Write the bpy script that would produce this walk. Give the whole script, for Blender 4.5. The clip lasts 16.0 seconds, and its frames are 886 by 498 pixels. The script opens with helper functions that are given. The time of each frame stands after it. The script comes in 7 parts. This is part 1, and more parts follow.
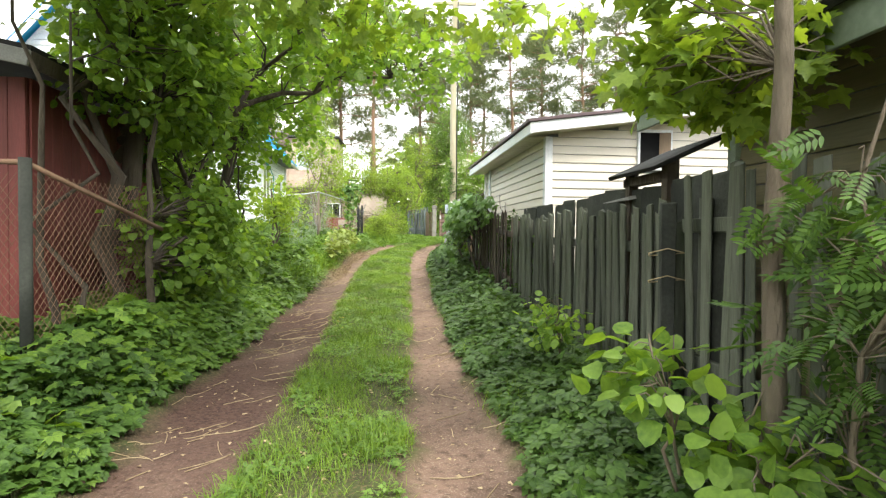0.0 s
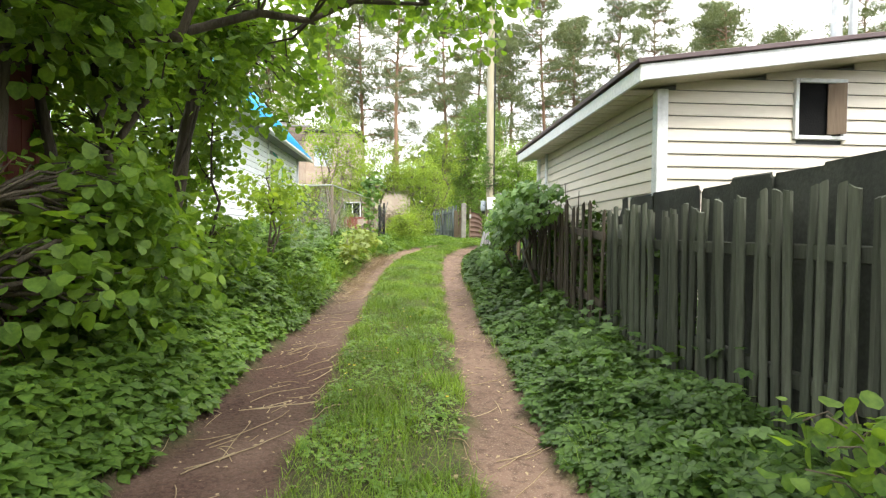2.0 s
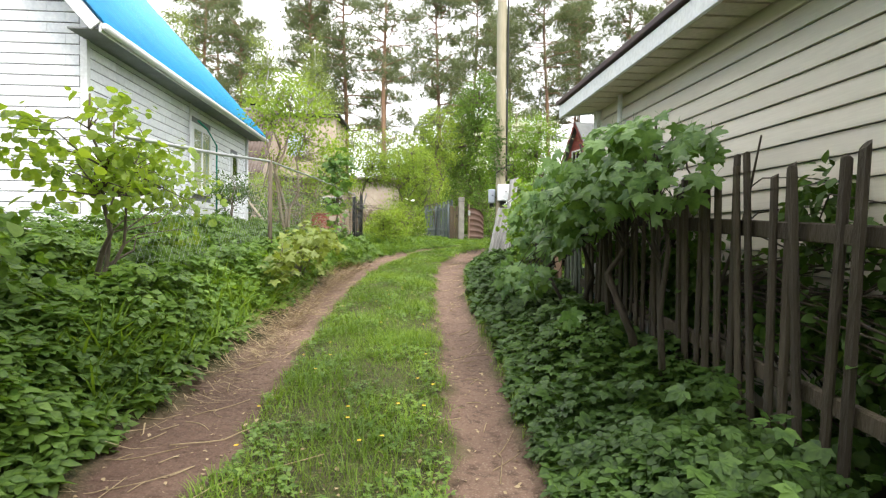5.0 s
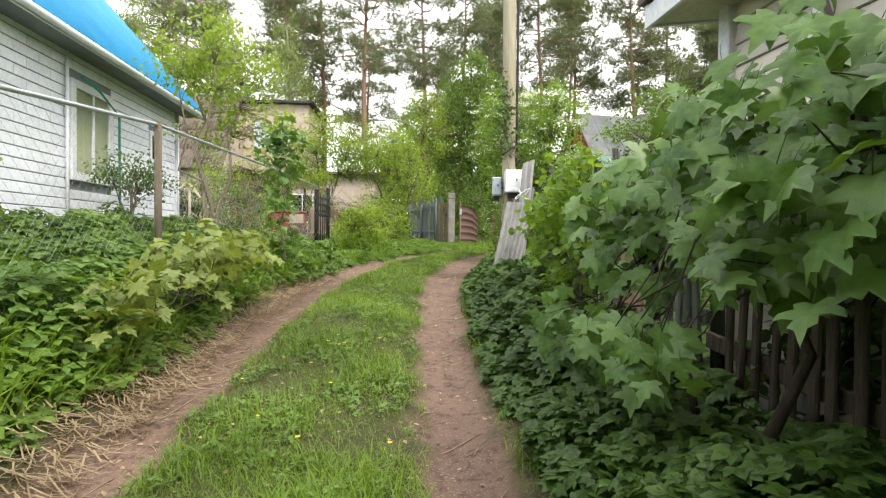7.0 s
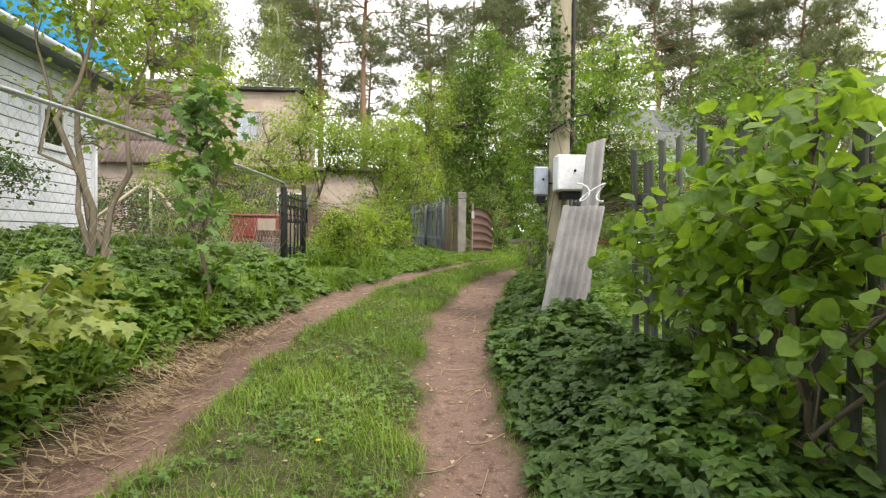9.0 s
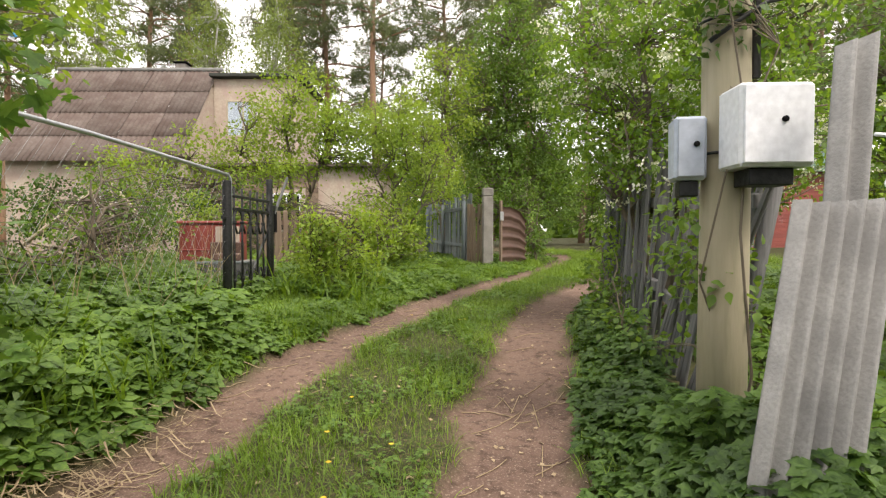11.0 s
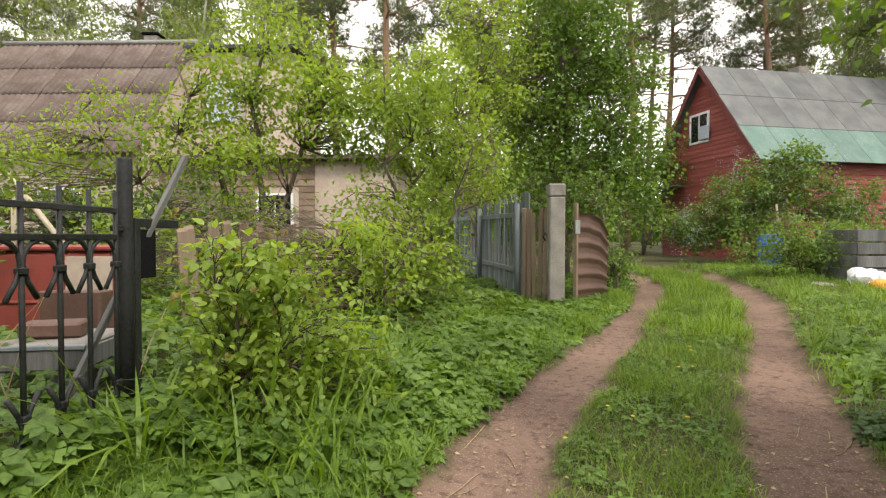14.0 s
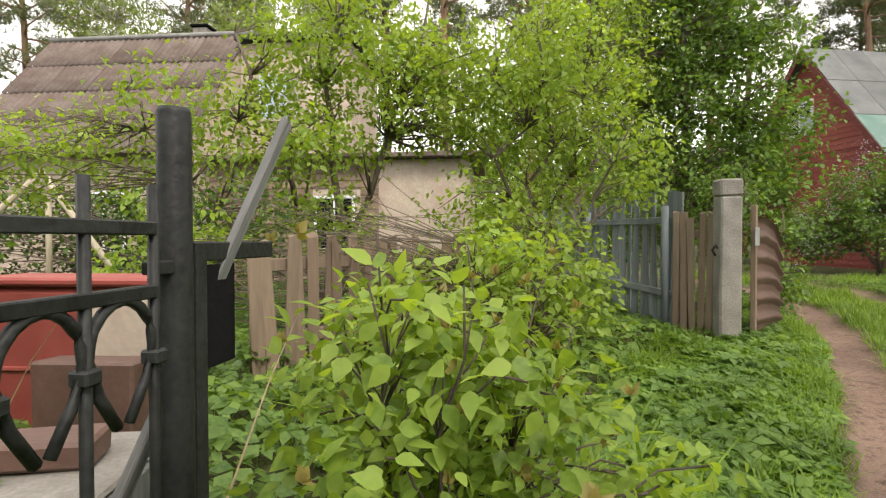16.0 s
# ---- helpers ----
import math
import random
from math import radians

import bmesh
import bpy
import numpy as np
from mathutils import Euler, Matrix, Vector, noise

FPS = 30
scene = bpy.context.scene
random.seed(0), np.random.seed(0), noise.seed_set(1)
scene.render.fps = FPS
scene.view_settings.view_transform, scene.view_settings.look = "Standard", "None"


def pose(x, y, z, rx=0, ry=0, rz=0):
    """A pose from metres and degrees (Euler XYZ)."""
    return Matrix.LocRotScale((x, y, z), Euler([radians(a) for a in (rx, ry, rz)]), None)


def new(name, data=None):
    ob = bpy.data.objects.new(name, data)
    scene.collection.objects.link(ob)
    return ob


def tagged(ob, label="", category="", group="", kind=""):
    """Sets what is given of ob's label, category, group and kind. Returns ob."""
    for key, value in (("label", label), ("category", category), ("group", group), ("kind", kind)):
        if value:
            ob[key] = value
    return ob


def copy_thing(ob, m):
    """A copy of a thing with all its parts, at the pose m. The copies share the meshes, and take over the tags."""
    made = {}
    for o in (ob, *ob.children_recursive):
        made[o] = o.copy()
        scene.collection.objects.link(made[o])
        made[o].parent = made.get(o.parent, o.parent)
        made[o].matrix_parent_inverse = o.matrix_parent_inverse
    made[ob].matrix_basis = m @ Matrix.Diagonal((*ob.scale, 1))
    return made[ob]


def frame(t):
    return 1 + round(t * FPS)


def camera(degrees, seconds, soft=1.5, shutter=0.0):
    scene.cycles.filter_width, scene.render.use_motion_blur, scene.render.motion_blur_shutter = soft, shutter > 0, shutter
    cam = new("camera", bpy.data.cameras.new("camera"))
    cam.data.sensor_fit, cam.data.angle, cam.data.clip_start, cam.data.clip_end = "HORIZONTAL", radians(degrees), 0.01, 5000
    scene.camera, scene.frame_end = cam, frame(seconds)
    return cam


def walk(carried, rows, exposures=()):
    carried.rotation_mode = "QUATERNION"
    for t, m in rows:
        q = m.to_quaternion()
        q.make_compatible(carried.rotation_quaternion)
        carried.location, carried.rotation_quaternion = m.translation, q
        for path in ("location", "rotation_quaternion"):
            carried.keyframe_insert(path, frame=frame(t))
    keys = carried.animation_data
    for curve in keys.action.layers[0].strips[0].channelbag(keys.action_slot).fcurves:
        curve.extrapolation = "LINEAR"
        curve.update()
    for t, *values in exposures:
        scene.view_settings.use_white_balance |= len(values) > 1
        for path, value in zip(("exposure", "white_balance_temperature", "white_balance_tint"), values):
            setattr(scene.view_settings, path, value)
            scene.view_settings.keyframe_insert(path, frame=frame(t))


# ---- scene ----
cam = camera(78.8, 16.0, soft=1.25)
PATH = [
    (0.0, pose(0.000, 0.000, 1.200, 88.50, -0.60, 0.00)),
    (0.5, pose(-0.042, 0.669, 1.200, 88.50, -0.50, 0.20)),
    (1.0, pose(-0.167, 1.275, 1.179, 88.60, -0.60, 0.60)),
    (1.5, pose(-0.293, 1.902, 1.179, 88.60, -0.60, 1.10)),
    (2.0, pose(-0.376, 2.529, 1.200, 88.60, -0.60, 2.30)),
    (2.5, pose(-0.418, 3.198, 1.200, 88.50, -0.60, 3.60)),
    (3.0, pose(-0.418, 3.846, 1.200, 88.50, -0.60, 4.10)),
    (3.5, pose(-0.418, 4.535, 1.200, 88.50, -0.60, 4.50)),
    (4.0, pose(-0.439, 5.204, 1.221, 88.50, -0.60, 3.70)),
    (6.5, pose(-0.690, 8.778, 1.242, 88.70, -0.60, 0.00)),
    (7.0, pose(-0.648, 9.509, 1.284, 88.70, -0.60, 0.10)),
    (7.5, pose(-0.711, 10.220, 1.346, 88.70, -0.60, 0.20)),
    (8.0, pose(-0.690, 10.931, 1.409, 88.70, -0.70, 0.30)),
    (8.5, pose(-0.732, 11.620, 1.451, 88.70, -0.70, 0.40)),
    (9.0, pose(-0.752, 12.331, 1.493, 88.70, -0.80, 0.60)),
    (11.5, pose(-0.899, 15.779, 1.702, 88.60, 0.10, 3.50)),
    (12.0, pose(-0.961, 16.469, 1.743, 88.60, 0.10, 4.40)),
    (12.5, pose(-1.003, 17.180, 1.764, 88.60, 0.20, 4.60)),
    (13.0, pose(-1.045, 17.786, 1.848, 88.70, 0.20, 4.50)),
    (13.5, pose(-1.149, 18.329, 1.911, 88.70, 0.20, 4.00)),
    (14.0, pose(-1.379, 18.873, 1.931, 88.70, 0.00, 4.30)),
    (14.5, pose(-1.630, 19.332, 1.994, 88.70, 0.00, 4.80)),
    (15.0, pose(-1.985, 19.750, 1.994, 88.90, -0.10, 6.70)),
    (15.5, pose(-2.236, 20.148, 1.994, 88.90, 0.00, 7.50)),
    (16.0, pose(-2.445, 20.398, 2.036, 89.00, 0.10, 8.20)),
]
walk(cam, PATH, [(0.0, 1.32, 6550, 6), (4.0, 1.04, 6450, 9), (8.5, 0.66, 6600, 12), (11.5, 0.48, 6850, 15), (16.0, 0.55, 6850, 12)])

# ---- world and light ----
world = bpy.data.worlds.new("world")
scene.world = world
world.use_nodes = True
wn, wl = world.node_tree.nodes, world.node_tree.links
wn.clear()
w_out, w_bg = wn.new("ShaderNodeOutputWorld"), wn.new("ShaderNodeBackground")
w_sky, w_mix, w_noise, w_ramp, w_co = (wn.new("ShaderNodeTexSky"), wn.new("ShaderNodeMix"), wn.new("ShaderNodeTexNoise"),
                                       wn.new("ShaderNodeValToRGB"), wn.new("ShaderNodeTexCoord"))
w_sky.sky_type, w_sky.sun_disc = "NISHITA", False
w_sky.sun_elevation, w_sky.sun_rotation = radians(50), radians(142)
w_noise.inputs["Scale"].default_value, w_noise.inputs["Detail"].default_value = 2.2, 6
w_ramp.color_ramp.elements[0].position, w_ramp.color_ramp.elements[0].color = 0.25, (0.62, 0.62, 0.62, 1)
w_ramp.color_ramp.elements[1].position, w_ramp.color_ramp.elements[1].color = 0.6, (0.97, 0.97, 0.97, 1)
w_mix.data_type = "RGBA"
w_mix.inputs[7].default_value = (11.4, 11.2, 10.9, 1)
wl.new(w_co.outputs["Generated"], w_noise.inputs["Vector"])
wl.new(w_noise.outputs["Fac"], w_ramp.inputs["Fac"])
wl.new(w_ramp.outputs["Color"], w_mix.inputs[0])
wl.new(w_sky.outputs["Color"], w_mix.inputs[6])
wl.new(w_mix.outputs[2], w_bg.inputs["Color"])
w_bg.inputs["Strength"].default_value = 0.15
wl.new(w_bg.outputs[0], w_out.inputs["Surface"])

sun = new("sun", bpy.data.lights.new("sun", "SUN"))
sun.data.energy, sun.data.angle, sun.data.color = 2.0, radians(14), (1.0, 0.94, 0.84)
sun.matrix_world = pose(0, 0, 30, 40, 0, 38)

# ---- materials ----


def node_mat(name):
    m = bpy.data.materials.new(name)
    m.use_nodes = True
    n, l = m.node_tree.nodes, m.node_tree.links
    return m, n, l, n["Principled BSDF"]


def mixrgb(n, l, fac, a, b, mode="MIX"):
    x = n.new("ShaderNodeMix")
    x.data_type, x.blend_type = "RGBA", mode
    for slot, v in ((0, fac), (6, a), (7, b)):
        if hasattr(v, "is_linked"):
            l.new(v, x.inputs[slot])
        elif slot == 0:
            x.inputs[0].default_value = v
        else:
            x.inputs[slot].default_value = (*v, 1)
    return x.outputs[2]


def noise_fac(n, l, vec, scale, lo=0.35, hi=0.65, detail=5):
    t, r = n.new("ShaderNodeTexNoise"), n.new("ShaderNodeMapRange")
    t.inputs["Scale"].default_value, t.inputs["Detail"].default_value = scale, detail
    l.new(vec, t.inputs["Vector"])
    r.inputs[1].default_value, r.inputs[2].default_value = lo, hi
    l.new(t.outputs["Fac"], r.inputs[0])
    return r.outputs[0]


def surface(name, c1, c2, c3=None, rough=0.7, scale=3.0, fine=60.0, stretch=(1, 1, 1), bump=0.3, vary=0.2, metal=0.0, depth=0.004):
    """A worn surface: two colours in broad patches, a third in fine grain, and every piece a little its own."""
    m, n, l, p = node_mat(name)
    co, mp = n.new("ShaderNodeTexCoord"), n.new("ShaderNodeMapping")
    oi = n.new("ShaderNodeObjectInfo")
    add = n.new("ShaderNodeVectorMath")
    add.operation = "ADD"
    sc = n.new("ShaderNodeVectorMath")
    sc.operation = "SCALE"
    sc.inputs[0].default_value = (17.0, 9.0, 5.0)
    l.new(oi.outputs["Random"], sc.inputs["Scale"])
    l.new(co.outputs["Object"], add.inputs[0])
    l.new(sc.outputs[0], add.inputs[1])
    l.new(add.outputs[0], mp.inputs["Vector"])
    mp.inputs["Scale"].default_value = stretch
    v = mp.outputs["Vector"]
    col = mixrgb(n, l, noise_fac(n, l, v, scale), c1, c2)
    grain = noise_fac(n, l, v, fine, 0.3, 0.7, 8)
    c3 = c3 or tuple(a * 0.6 for a in c1)
    half = n.new("ShaderNodeMath")
    half.operation, half.inputs[1].default_value = "MULTIPLY", 0.45
    l.new(grain, half.inputs[0])
    col = mixrgb(n, l, half.outputs[0], col, c3)
    hsv, rng = n.new("ShaderNodeHueSaturation"), n.new("ShaderNodeMapRange")
    l.new(oi.outputs["Random"], rng.inputs[0])
    rng.inputs[3].default_value, rng.inputs[4].default_value = 1 - vary, 1 + vary
    l.new(rng.outputs[0], hsv.inputs["Value"])
    l.new(col, hsv.inputs["Color"])
    l.new(hsv.outputs[0], p.inputs["Base Color"])
    p.inputs["Roughness"].default_value, p.inputs["Metallic"].default_value = rough, metal
    b = n.new("ShaderNodeBump")
    b.inputs["Strength"].default_value, b.inputs["Distance"].default_value = bump, depth
    l.new(grain, b.inputs["Height"])
    l.new(b.outputs[0], p.inputs["Normal"])
    return m


def leaf_mat(name, dark, light, trans=0.38, rough=0.5):
    """A leaf: each one its own shade of green, letting light through."""
    m, n, l, p = node_mat(name)
    g, co = n.new("ShaderNodeNewGeometry"), n.new("ShaderNodeTexCoord")
    col = mixrgb(n, l, g.outputs["Random Per Island"], dark, light)
    col = mixrgb(n, l, noise_fac(n, l, co.outputs["Object"], 1.3), col, tuple(a * 0.72 for a in dark))
    col = mixrgb(n, l, noise_fac(n, l, co.outputs["Object"], 45, 0.3, 1.1), col, light)
    l.new(col, p.inputs["Base Color"])
    p.inputs["Roughness"].default_value = rough
    p.inputs["Specular IOR Level"].default_value = 0.4
    t, mx = n.new("ShaderNodeBsdfTranslucent"), n.new("ShaderNodeMixShader")
    warm = mixrgb(n, l, 1.0, col, (1.25, 1.2, 0.45), "MULTIPLY")
    l.new(warm, t.inputs["Color"])
    mx.inputs[0].default_value = trans
    l.new(p.outputs[0], mx.inputs[1])
    l.new(t.outputs[0], mx.inputs[2])
    l.new(mx.outputs[0], n["Material Output"].inputs["Surface"])
    return m


M = {}
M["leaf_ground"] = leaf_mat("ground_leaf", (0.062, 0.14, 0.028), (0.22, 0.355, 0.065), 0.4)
# darker counterpart of the ground leaf: shade by trees and fence put into the colour
M["leaf_shade"] = leaf_mat("shaded_leaf", (0.024, 0.066, 0.016), (0.13, 0.235, 0.042), 0.36)
M["leaf_dark"] = leaf_mat("dark_leaf", (0.05, 0.11, 0.02), (0.11, 0.21, 0.035))
M["leaf_hazel"] = leaf_mat("hazel_leaf", (0.09, 0.19, 0.034), (0.29, 0.44, 0.08), 0.58)
M["leaf_maple"] = leaf_mat("maple_leaf", (0.06, 0.145, 0.035), (0.19, 0.325, 0.07), 0.34, 0.38)
M["leaf_lime"] = leaf_mat("fresh_leaf", (0.15, 0.26, 0.042), (0.37, 0.49, 0.09), 0.55)
M["leaf_yellow"] = leaf_mat("young_leaf", (0.15, 0.22, 0.05), (0.34, 0.4, 0.11), 0.4)
M["leaf_tree"] = leaf_mat("tree_leaf", (0.058, 0.13, 0.028), (0.23, 0.36, 0.075), 0.5)
M["leaf_tip"] = leaf_mat("reddish_tip_leaf", (0.17, 0.22, 0.05), (0.32, 0.24, 0.08), 0.4)
M["grass"] = leaf_mat("grass_blade", (0.1, 0.195, 0.022), (0.25, 0.38, 0.045), 0.4)
M["straw"] = leaf_mat("dry_stalk", (0.3, 0.22, 0.13), (0.5, 0.4, 0.26), 0.1, 0.8)
M["needle"] = leaf_mat("pine_needle", (0.1, 0.135, 0.075), (0.2, 0.235, 0.12), 0.35, 0.6)
M["birch"] = leaf_mat("birch_leaf", (0.16, 0.23, 0.06), (0.3, 0.38, 0.11), 0.45)
M["petal"] = leaf_mat("white_petal", (0.75, 0.76, 0.66), (0.85, 0.85, 0.78), 0.2)
M["dandelion"] = leaf_mat("dandelion_petal", (0.75, 0.5, 0.02), (0.85, 0.62, 0.04), 0.15)
M["lilac"] = leaf_mat("lilac_petal", (0.42, 0.42, 0.62), (0.62, 0.6, 0.76), 0.2)
M["bark"] = surface("bark", (0.11, 0.085, 0.06), (0.18, 0.15, 0.11), rough=0.9, scale=4, fine=30, stretch=(1, 1, 0.25), bump=0.9, depth=0.012)
M["bark_dark"] = surface("dark_bark", (0.05, 0.038, 0.028), (0.09, 0.07, 0.05), rough=0.9, scale=4, fine=30, stretch=(1, 1, 0.25), bump=0.9, depth=0.012)
M["bark_pale"] = surface("pale_bark", (0.2, 0.16, 0.11), (0.27, 0.23, 0.16), rough=0.85, scale=5, fine=40, stretch=(1, 1, 0.4), bump=0.6, depth=0.006)
M["pine_bark"] = surface("pine_bark", (0.3, 0.17, 0.1), (0.2, 0.14, 0.1), rough=0.9, scale=2, fine=14, stretch=(1, 1, 0.3), bump=1, depth=0.03)
M["birch_bark"] = surface("birch_bark", (0.6, 0.58, 0.53), (0.4, 0.38, 0.34), rough=0.8, scale=3, fine=10, stretch=(1, 1, 3), bump=0.3)
M["picket"] = surface("weathered_green_picket", (0.056, 0.064, 0.048), (0.115, 0.125, 0.094), (0.018, 0.02, 0.015), rough=0.85, scale=4, fine=70, stretch=(1, 1, 0.08), bump=0.5, vary=0.28)
M["picket_grey"] = surface("weathered_grey_picket", (0.085, 0.087, 0.086), (0.185, 0.187, 0.184), (0.026, 0.026, 0.025), rough=0.85, scale=4, fine=70, stretch=(1, 1, 0.08), bump=0.5, vary=0.25)
M["picket_blue"] = surface("faded_blue_board", (0.14, 0.17, 0.19), (0.22, 0.25, 0.26), rough=0.85, scale=4, fine=60, stretch=(1, 1, 0.08), bump=0.4, vary=0.2)
M["wood_brown"] = surface("brown_board", (0.17, 0.12, 0.085), (0.24, 0.18, 0.13), rough=0.85, scale=4, fine=60, stretch=(1, 1, 0.08), bump=0.5, vary=0.2)
M["wood_pale"] = surface("pale_lath", (0.42, 0.36, 0.26), (0.52, 0.46, 0.35), rough=0.8, scale=5, fine=60, stretch=(1, 1, 0.1), bump=0.3, vary=0.1)
M["slate_dark"] = surface("dark_roofing_sheet", (0.035, 0.038, 0.034), (0.07, 0.074, 0.065), rough=0.9, scale=3, fine=50, bump=0.4, vary=0.15)
M["slate"] = surface("grey_corrugated_slate", (0.19, 0.19, 0.185), (0.28, 0.28, 0.27), rough=0.9, scale=5, fine=80, bump=0.4, vary=0.1)
M["tar"] = surface("black_roofing_felt", (0.014, 0.014, 0.015), (0.028, 0.028, 0.028), rough=0.85, scale=4, fine=90, bump=0.3)
M["siding_cream"] = surface("cream_siding", (0.66, 0.6, 0.52), (0.73, 0.675, 0.595), (0.55, 0.5, 0.43), rough=0.5, scale=1.5, fine=25, stretch=(0.3, 0.3, 4), bump=0.08, vary=0.04)
M["siding_olive"] = surface("olive_siding", (0.18, 0.155, 0.09), (0.24, 0.205, 0.125), rough=0.6, scale=1.5, fine=25, stretch=(0.3, 0.3, 4), bump=0.1, vary=0.05)
M["white_trim"] = surface("white_trim", (0.74, 0.76, 0.8), (0.8, 0.82, 0.85), rough=0.45, scale=3, fine=30, bump=0.05, vary=0.03)
M["soffit"] = surface("cream_soffit", (0.55, 0.5, 0.38), (0.62, 0.57, 0.45), rough=0.5, scale=3, fine=30, bump=0.05, vary=0.03)
M["roof_plum"] = surface("plum_metal_roof", (0.09, 0.055, 0.06), (0.13, 0.085, 0.09), rough=0.5, scale=3, fine=40, bump=0.1)
M["sage"] = surface("sage_green_fascia", (0.23, 0.29, 0.22), (0.28, 0.34, 0.27), rough=0.6, scale=3, fine=30, bump=0.1)
M["tile_white"] = surface("white_cladding_tile", (0.76, 0.79, 0.85), (0.84, 0.86, 0.9), (0.5, 0.53, 0.6), rough=0.55, scale=8, fine=25, bump=0.2, vary=0.06)
M["joint"] = surface("grey_joint", (0.16, 0.17, 0.19), (0.22, 0.23, 0.25), rough=0.9)
M["roof_blue"] = surface("blue_metal_roof", (0.02, 0.3, 0.62), (0.03, 0.36, 0.7), (0.02, 0.25, 0.55), rough=0.4, scale=2, fine=20, bump=0.05, vary=0.03)
M["red_wall"] = surface("red_brown_board", (0.22, 0.05, 0.04), (0.28, 0.075, 0.055), rough=0.7, scale=3, fine=40, stretch=(0.3, 0.3, 3), bump=0.2, vary=0.1)
M["red_shed"] = surface("maroon_board", (0.13, 0.028, 0.025), (0.18, 0.04, 0.035), rough=0.7, scale=3, fine=40, stretch=(3, 3, 0.3), bump=0.2, vary=0.1)
M["roof_slate"] = surface("grey_green_roof", (0.1, 0.105, 0.11), (0.16, 0.165, 0.165), (0.07, 0.08, 0.075), rough=0.85, scale=1.5, fine=20, bump=0.3, vary=0.12)
M["roof_green"] = surface("green_roof_sheet", (0.1, 0.18, 0.155), (0.15, 0.23, 0.2), rough=0.8, scale=2, fine=20, bump=0.2, vary=0.08)
M["roof_brown"] = surface("mossy_brown_corrugated_roof", (0.115, 0.085, 0.075), (0.18, 0.15, 0.135), (0.08, 0.045, 0.028), rough=0.9, scale=2, fine=14, bump=0.4, vary=0.14)
M["plaster"] = surface("peeling_cream_plaster", (0.5, 0.43, 0.35), (0.42, 0.32, 0.27), (0.28, 0.24, 0.2), rough=0.9, scale=3, fine=18, bump=0.4, vary=0.05)
M["concrete"] = surface("rough_concrete", (0.19, 0.175, 0.155), (0.28, 0.265, 0.24), (0.1, 0.09, 0.08), rough=0.95, scale=5, fine=60, bump=0.7, vary=0.05)
M["pole"] = surface("mossy_pole_wood", (0.33, 0.29, 0.2), (0.42, 0.37, 0.27), (0.2, 0.2, 0.12), rough=0.85, scale=4, fine=30, stretch=(1, 1, 0.12), bump=0.5)
M["box_white"] = surface("white_enamel", (0.72, 0.74, 0.78), (0.8, 0.82, 0.85), rough=0.4, scale=4, fine=30, bump=0.05)
M["box_grey"] = surface("blue_grey_enamel", (0.42, 0.47, 0.56), (0.5, 0.55, 0.63), rough=0.4, scale=4, fine=30, bump=0.05)
M["steel"] = surface("galvanised_steel", (0.38, 0.4, 0.42), (0.5, 0.52, 0.54), rough=0.45, scale=6, fine=60, bump=0.1, metal=0.7)
M["rust"] = surface("rusty_steel", (0.18, 0.1, 0.065), (0.28, 0.17, 0.11), rough=0.8, scale=6, fine=50, bump=0.4)
M["iron"] = surface("black_painted_iron", (0.01, 0.01, 0.011), (0.02, 0.02, 0.022), (0.045, 0.05, 0.045), rough=0.5, scale=8, fine=45, bump=0.35)
M["ribbed"] = surface("brown_ribbed_sheet", (0.1, 0.055, 0.042), (0.15, 0.085, 0.066), rough=0.55, scale=3, fine=40, bump=0.2)
M["red_metal"] = surface("red_painted_metal", (0.24, 0.04, 0.037), (0.32, 0.065, 0.058), (0.25, 0.08, 0.05), rough=0.55, scale=4, fine=30, bump=0.2)
M["blue_plastic"] = surface("blue_plastic", (0.02, 0.13, 0.5), (0.03, 0.17, 0.58), rough=0.35, scale=3, fine=40, bump=0.05)
# flat black: paints unlit rooms behind windows, also black small parts
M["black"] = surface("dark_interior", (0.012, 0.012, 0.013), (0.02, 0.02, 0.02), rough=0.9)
M["cable"] = surface("black_cable", (0.015, 0.015, 0.016), (0.03, 0.03, 0.03), rough=0.6)
M["orange"] = surface("orange_plastic", (0.8, 0.28, 0.02), (0.85, 0.35, 0.04), rough=0.5)
M["turquoise"] = surface("turquoise_net", (0.03, 0.3, 0.24), (0.05, 0.38, 0.3), rough=0.7)
M["curtain"] = surface("yellowish_curtain", (0.5, 0.5, 0.34), (0.6, 0.58, 0.42), rough=0.9, stretch=(8, 8, 0.2), scale=2, fine=20, bump=0.3)

for dull in ("black", "iron", "slate_dark", "tar"):
    M[dull].node_tree.nodes["Principled BSDF"].inputs["Specular IOR Level"].default_value = 0.0 if dull == "black" else 0.22


def glass():
    m, n, l, p = node_mat("window_glass")
    p.inputs["Base Color"].default_value = (0.9, 0.95, 0.95, 1)
    p.inputs["Roughness"].default_value = 0.03
    p.inputs["Transmission Weight"].default_value = 1.0
    return m


M["glass"] = glass()


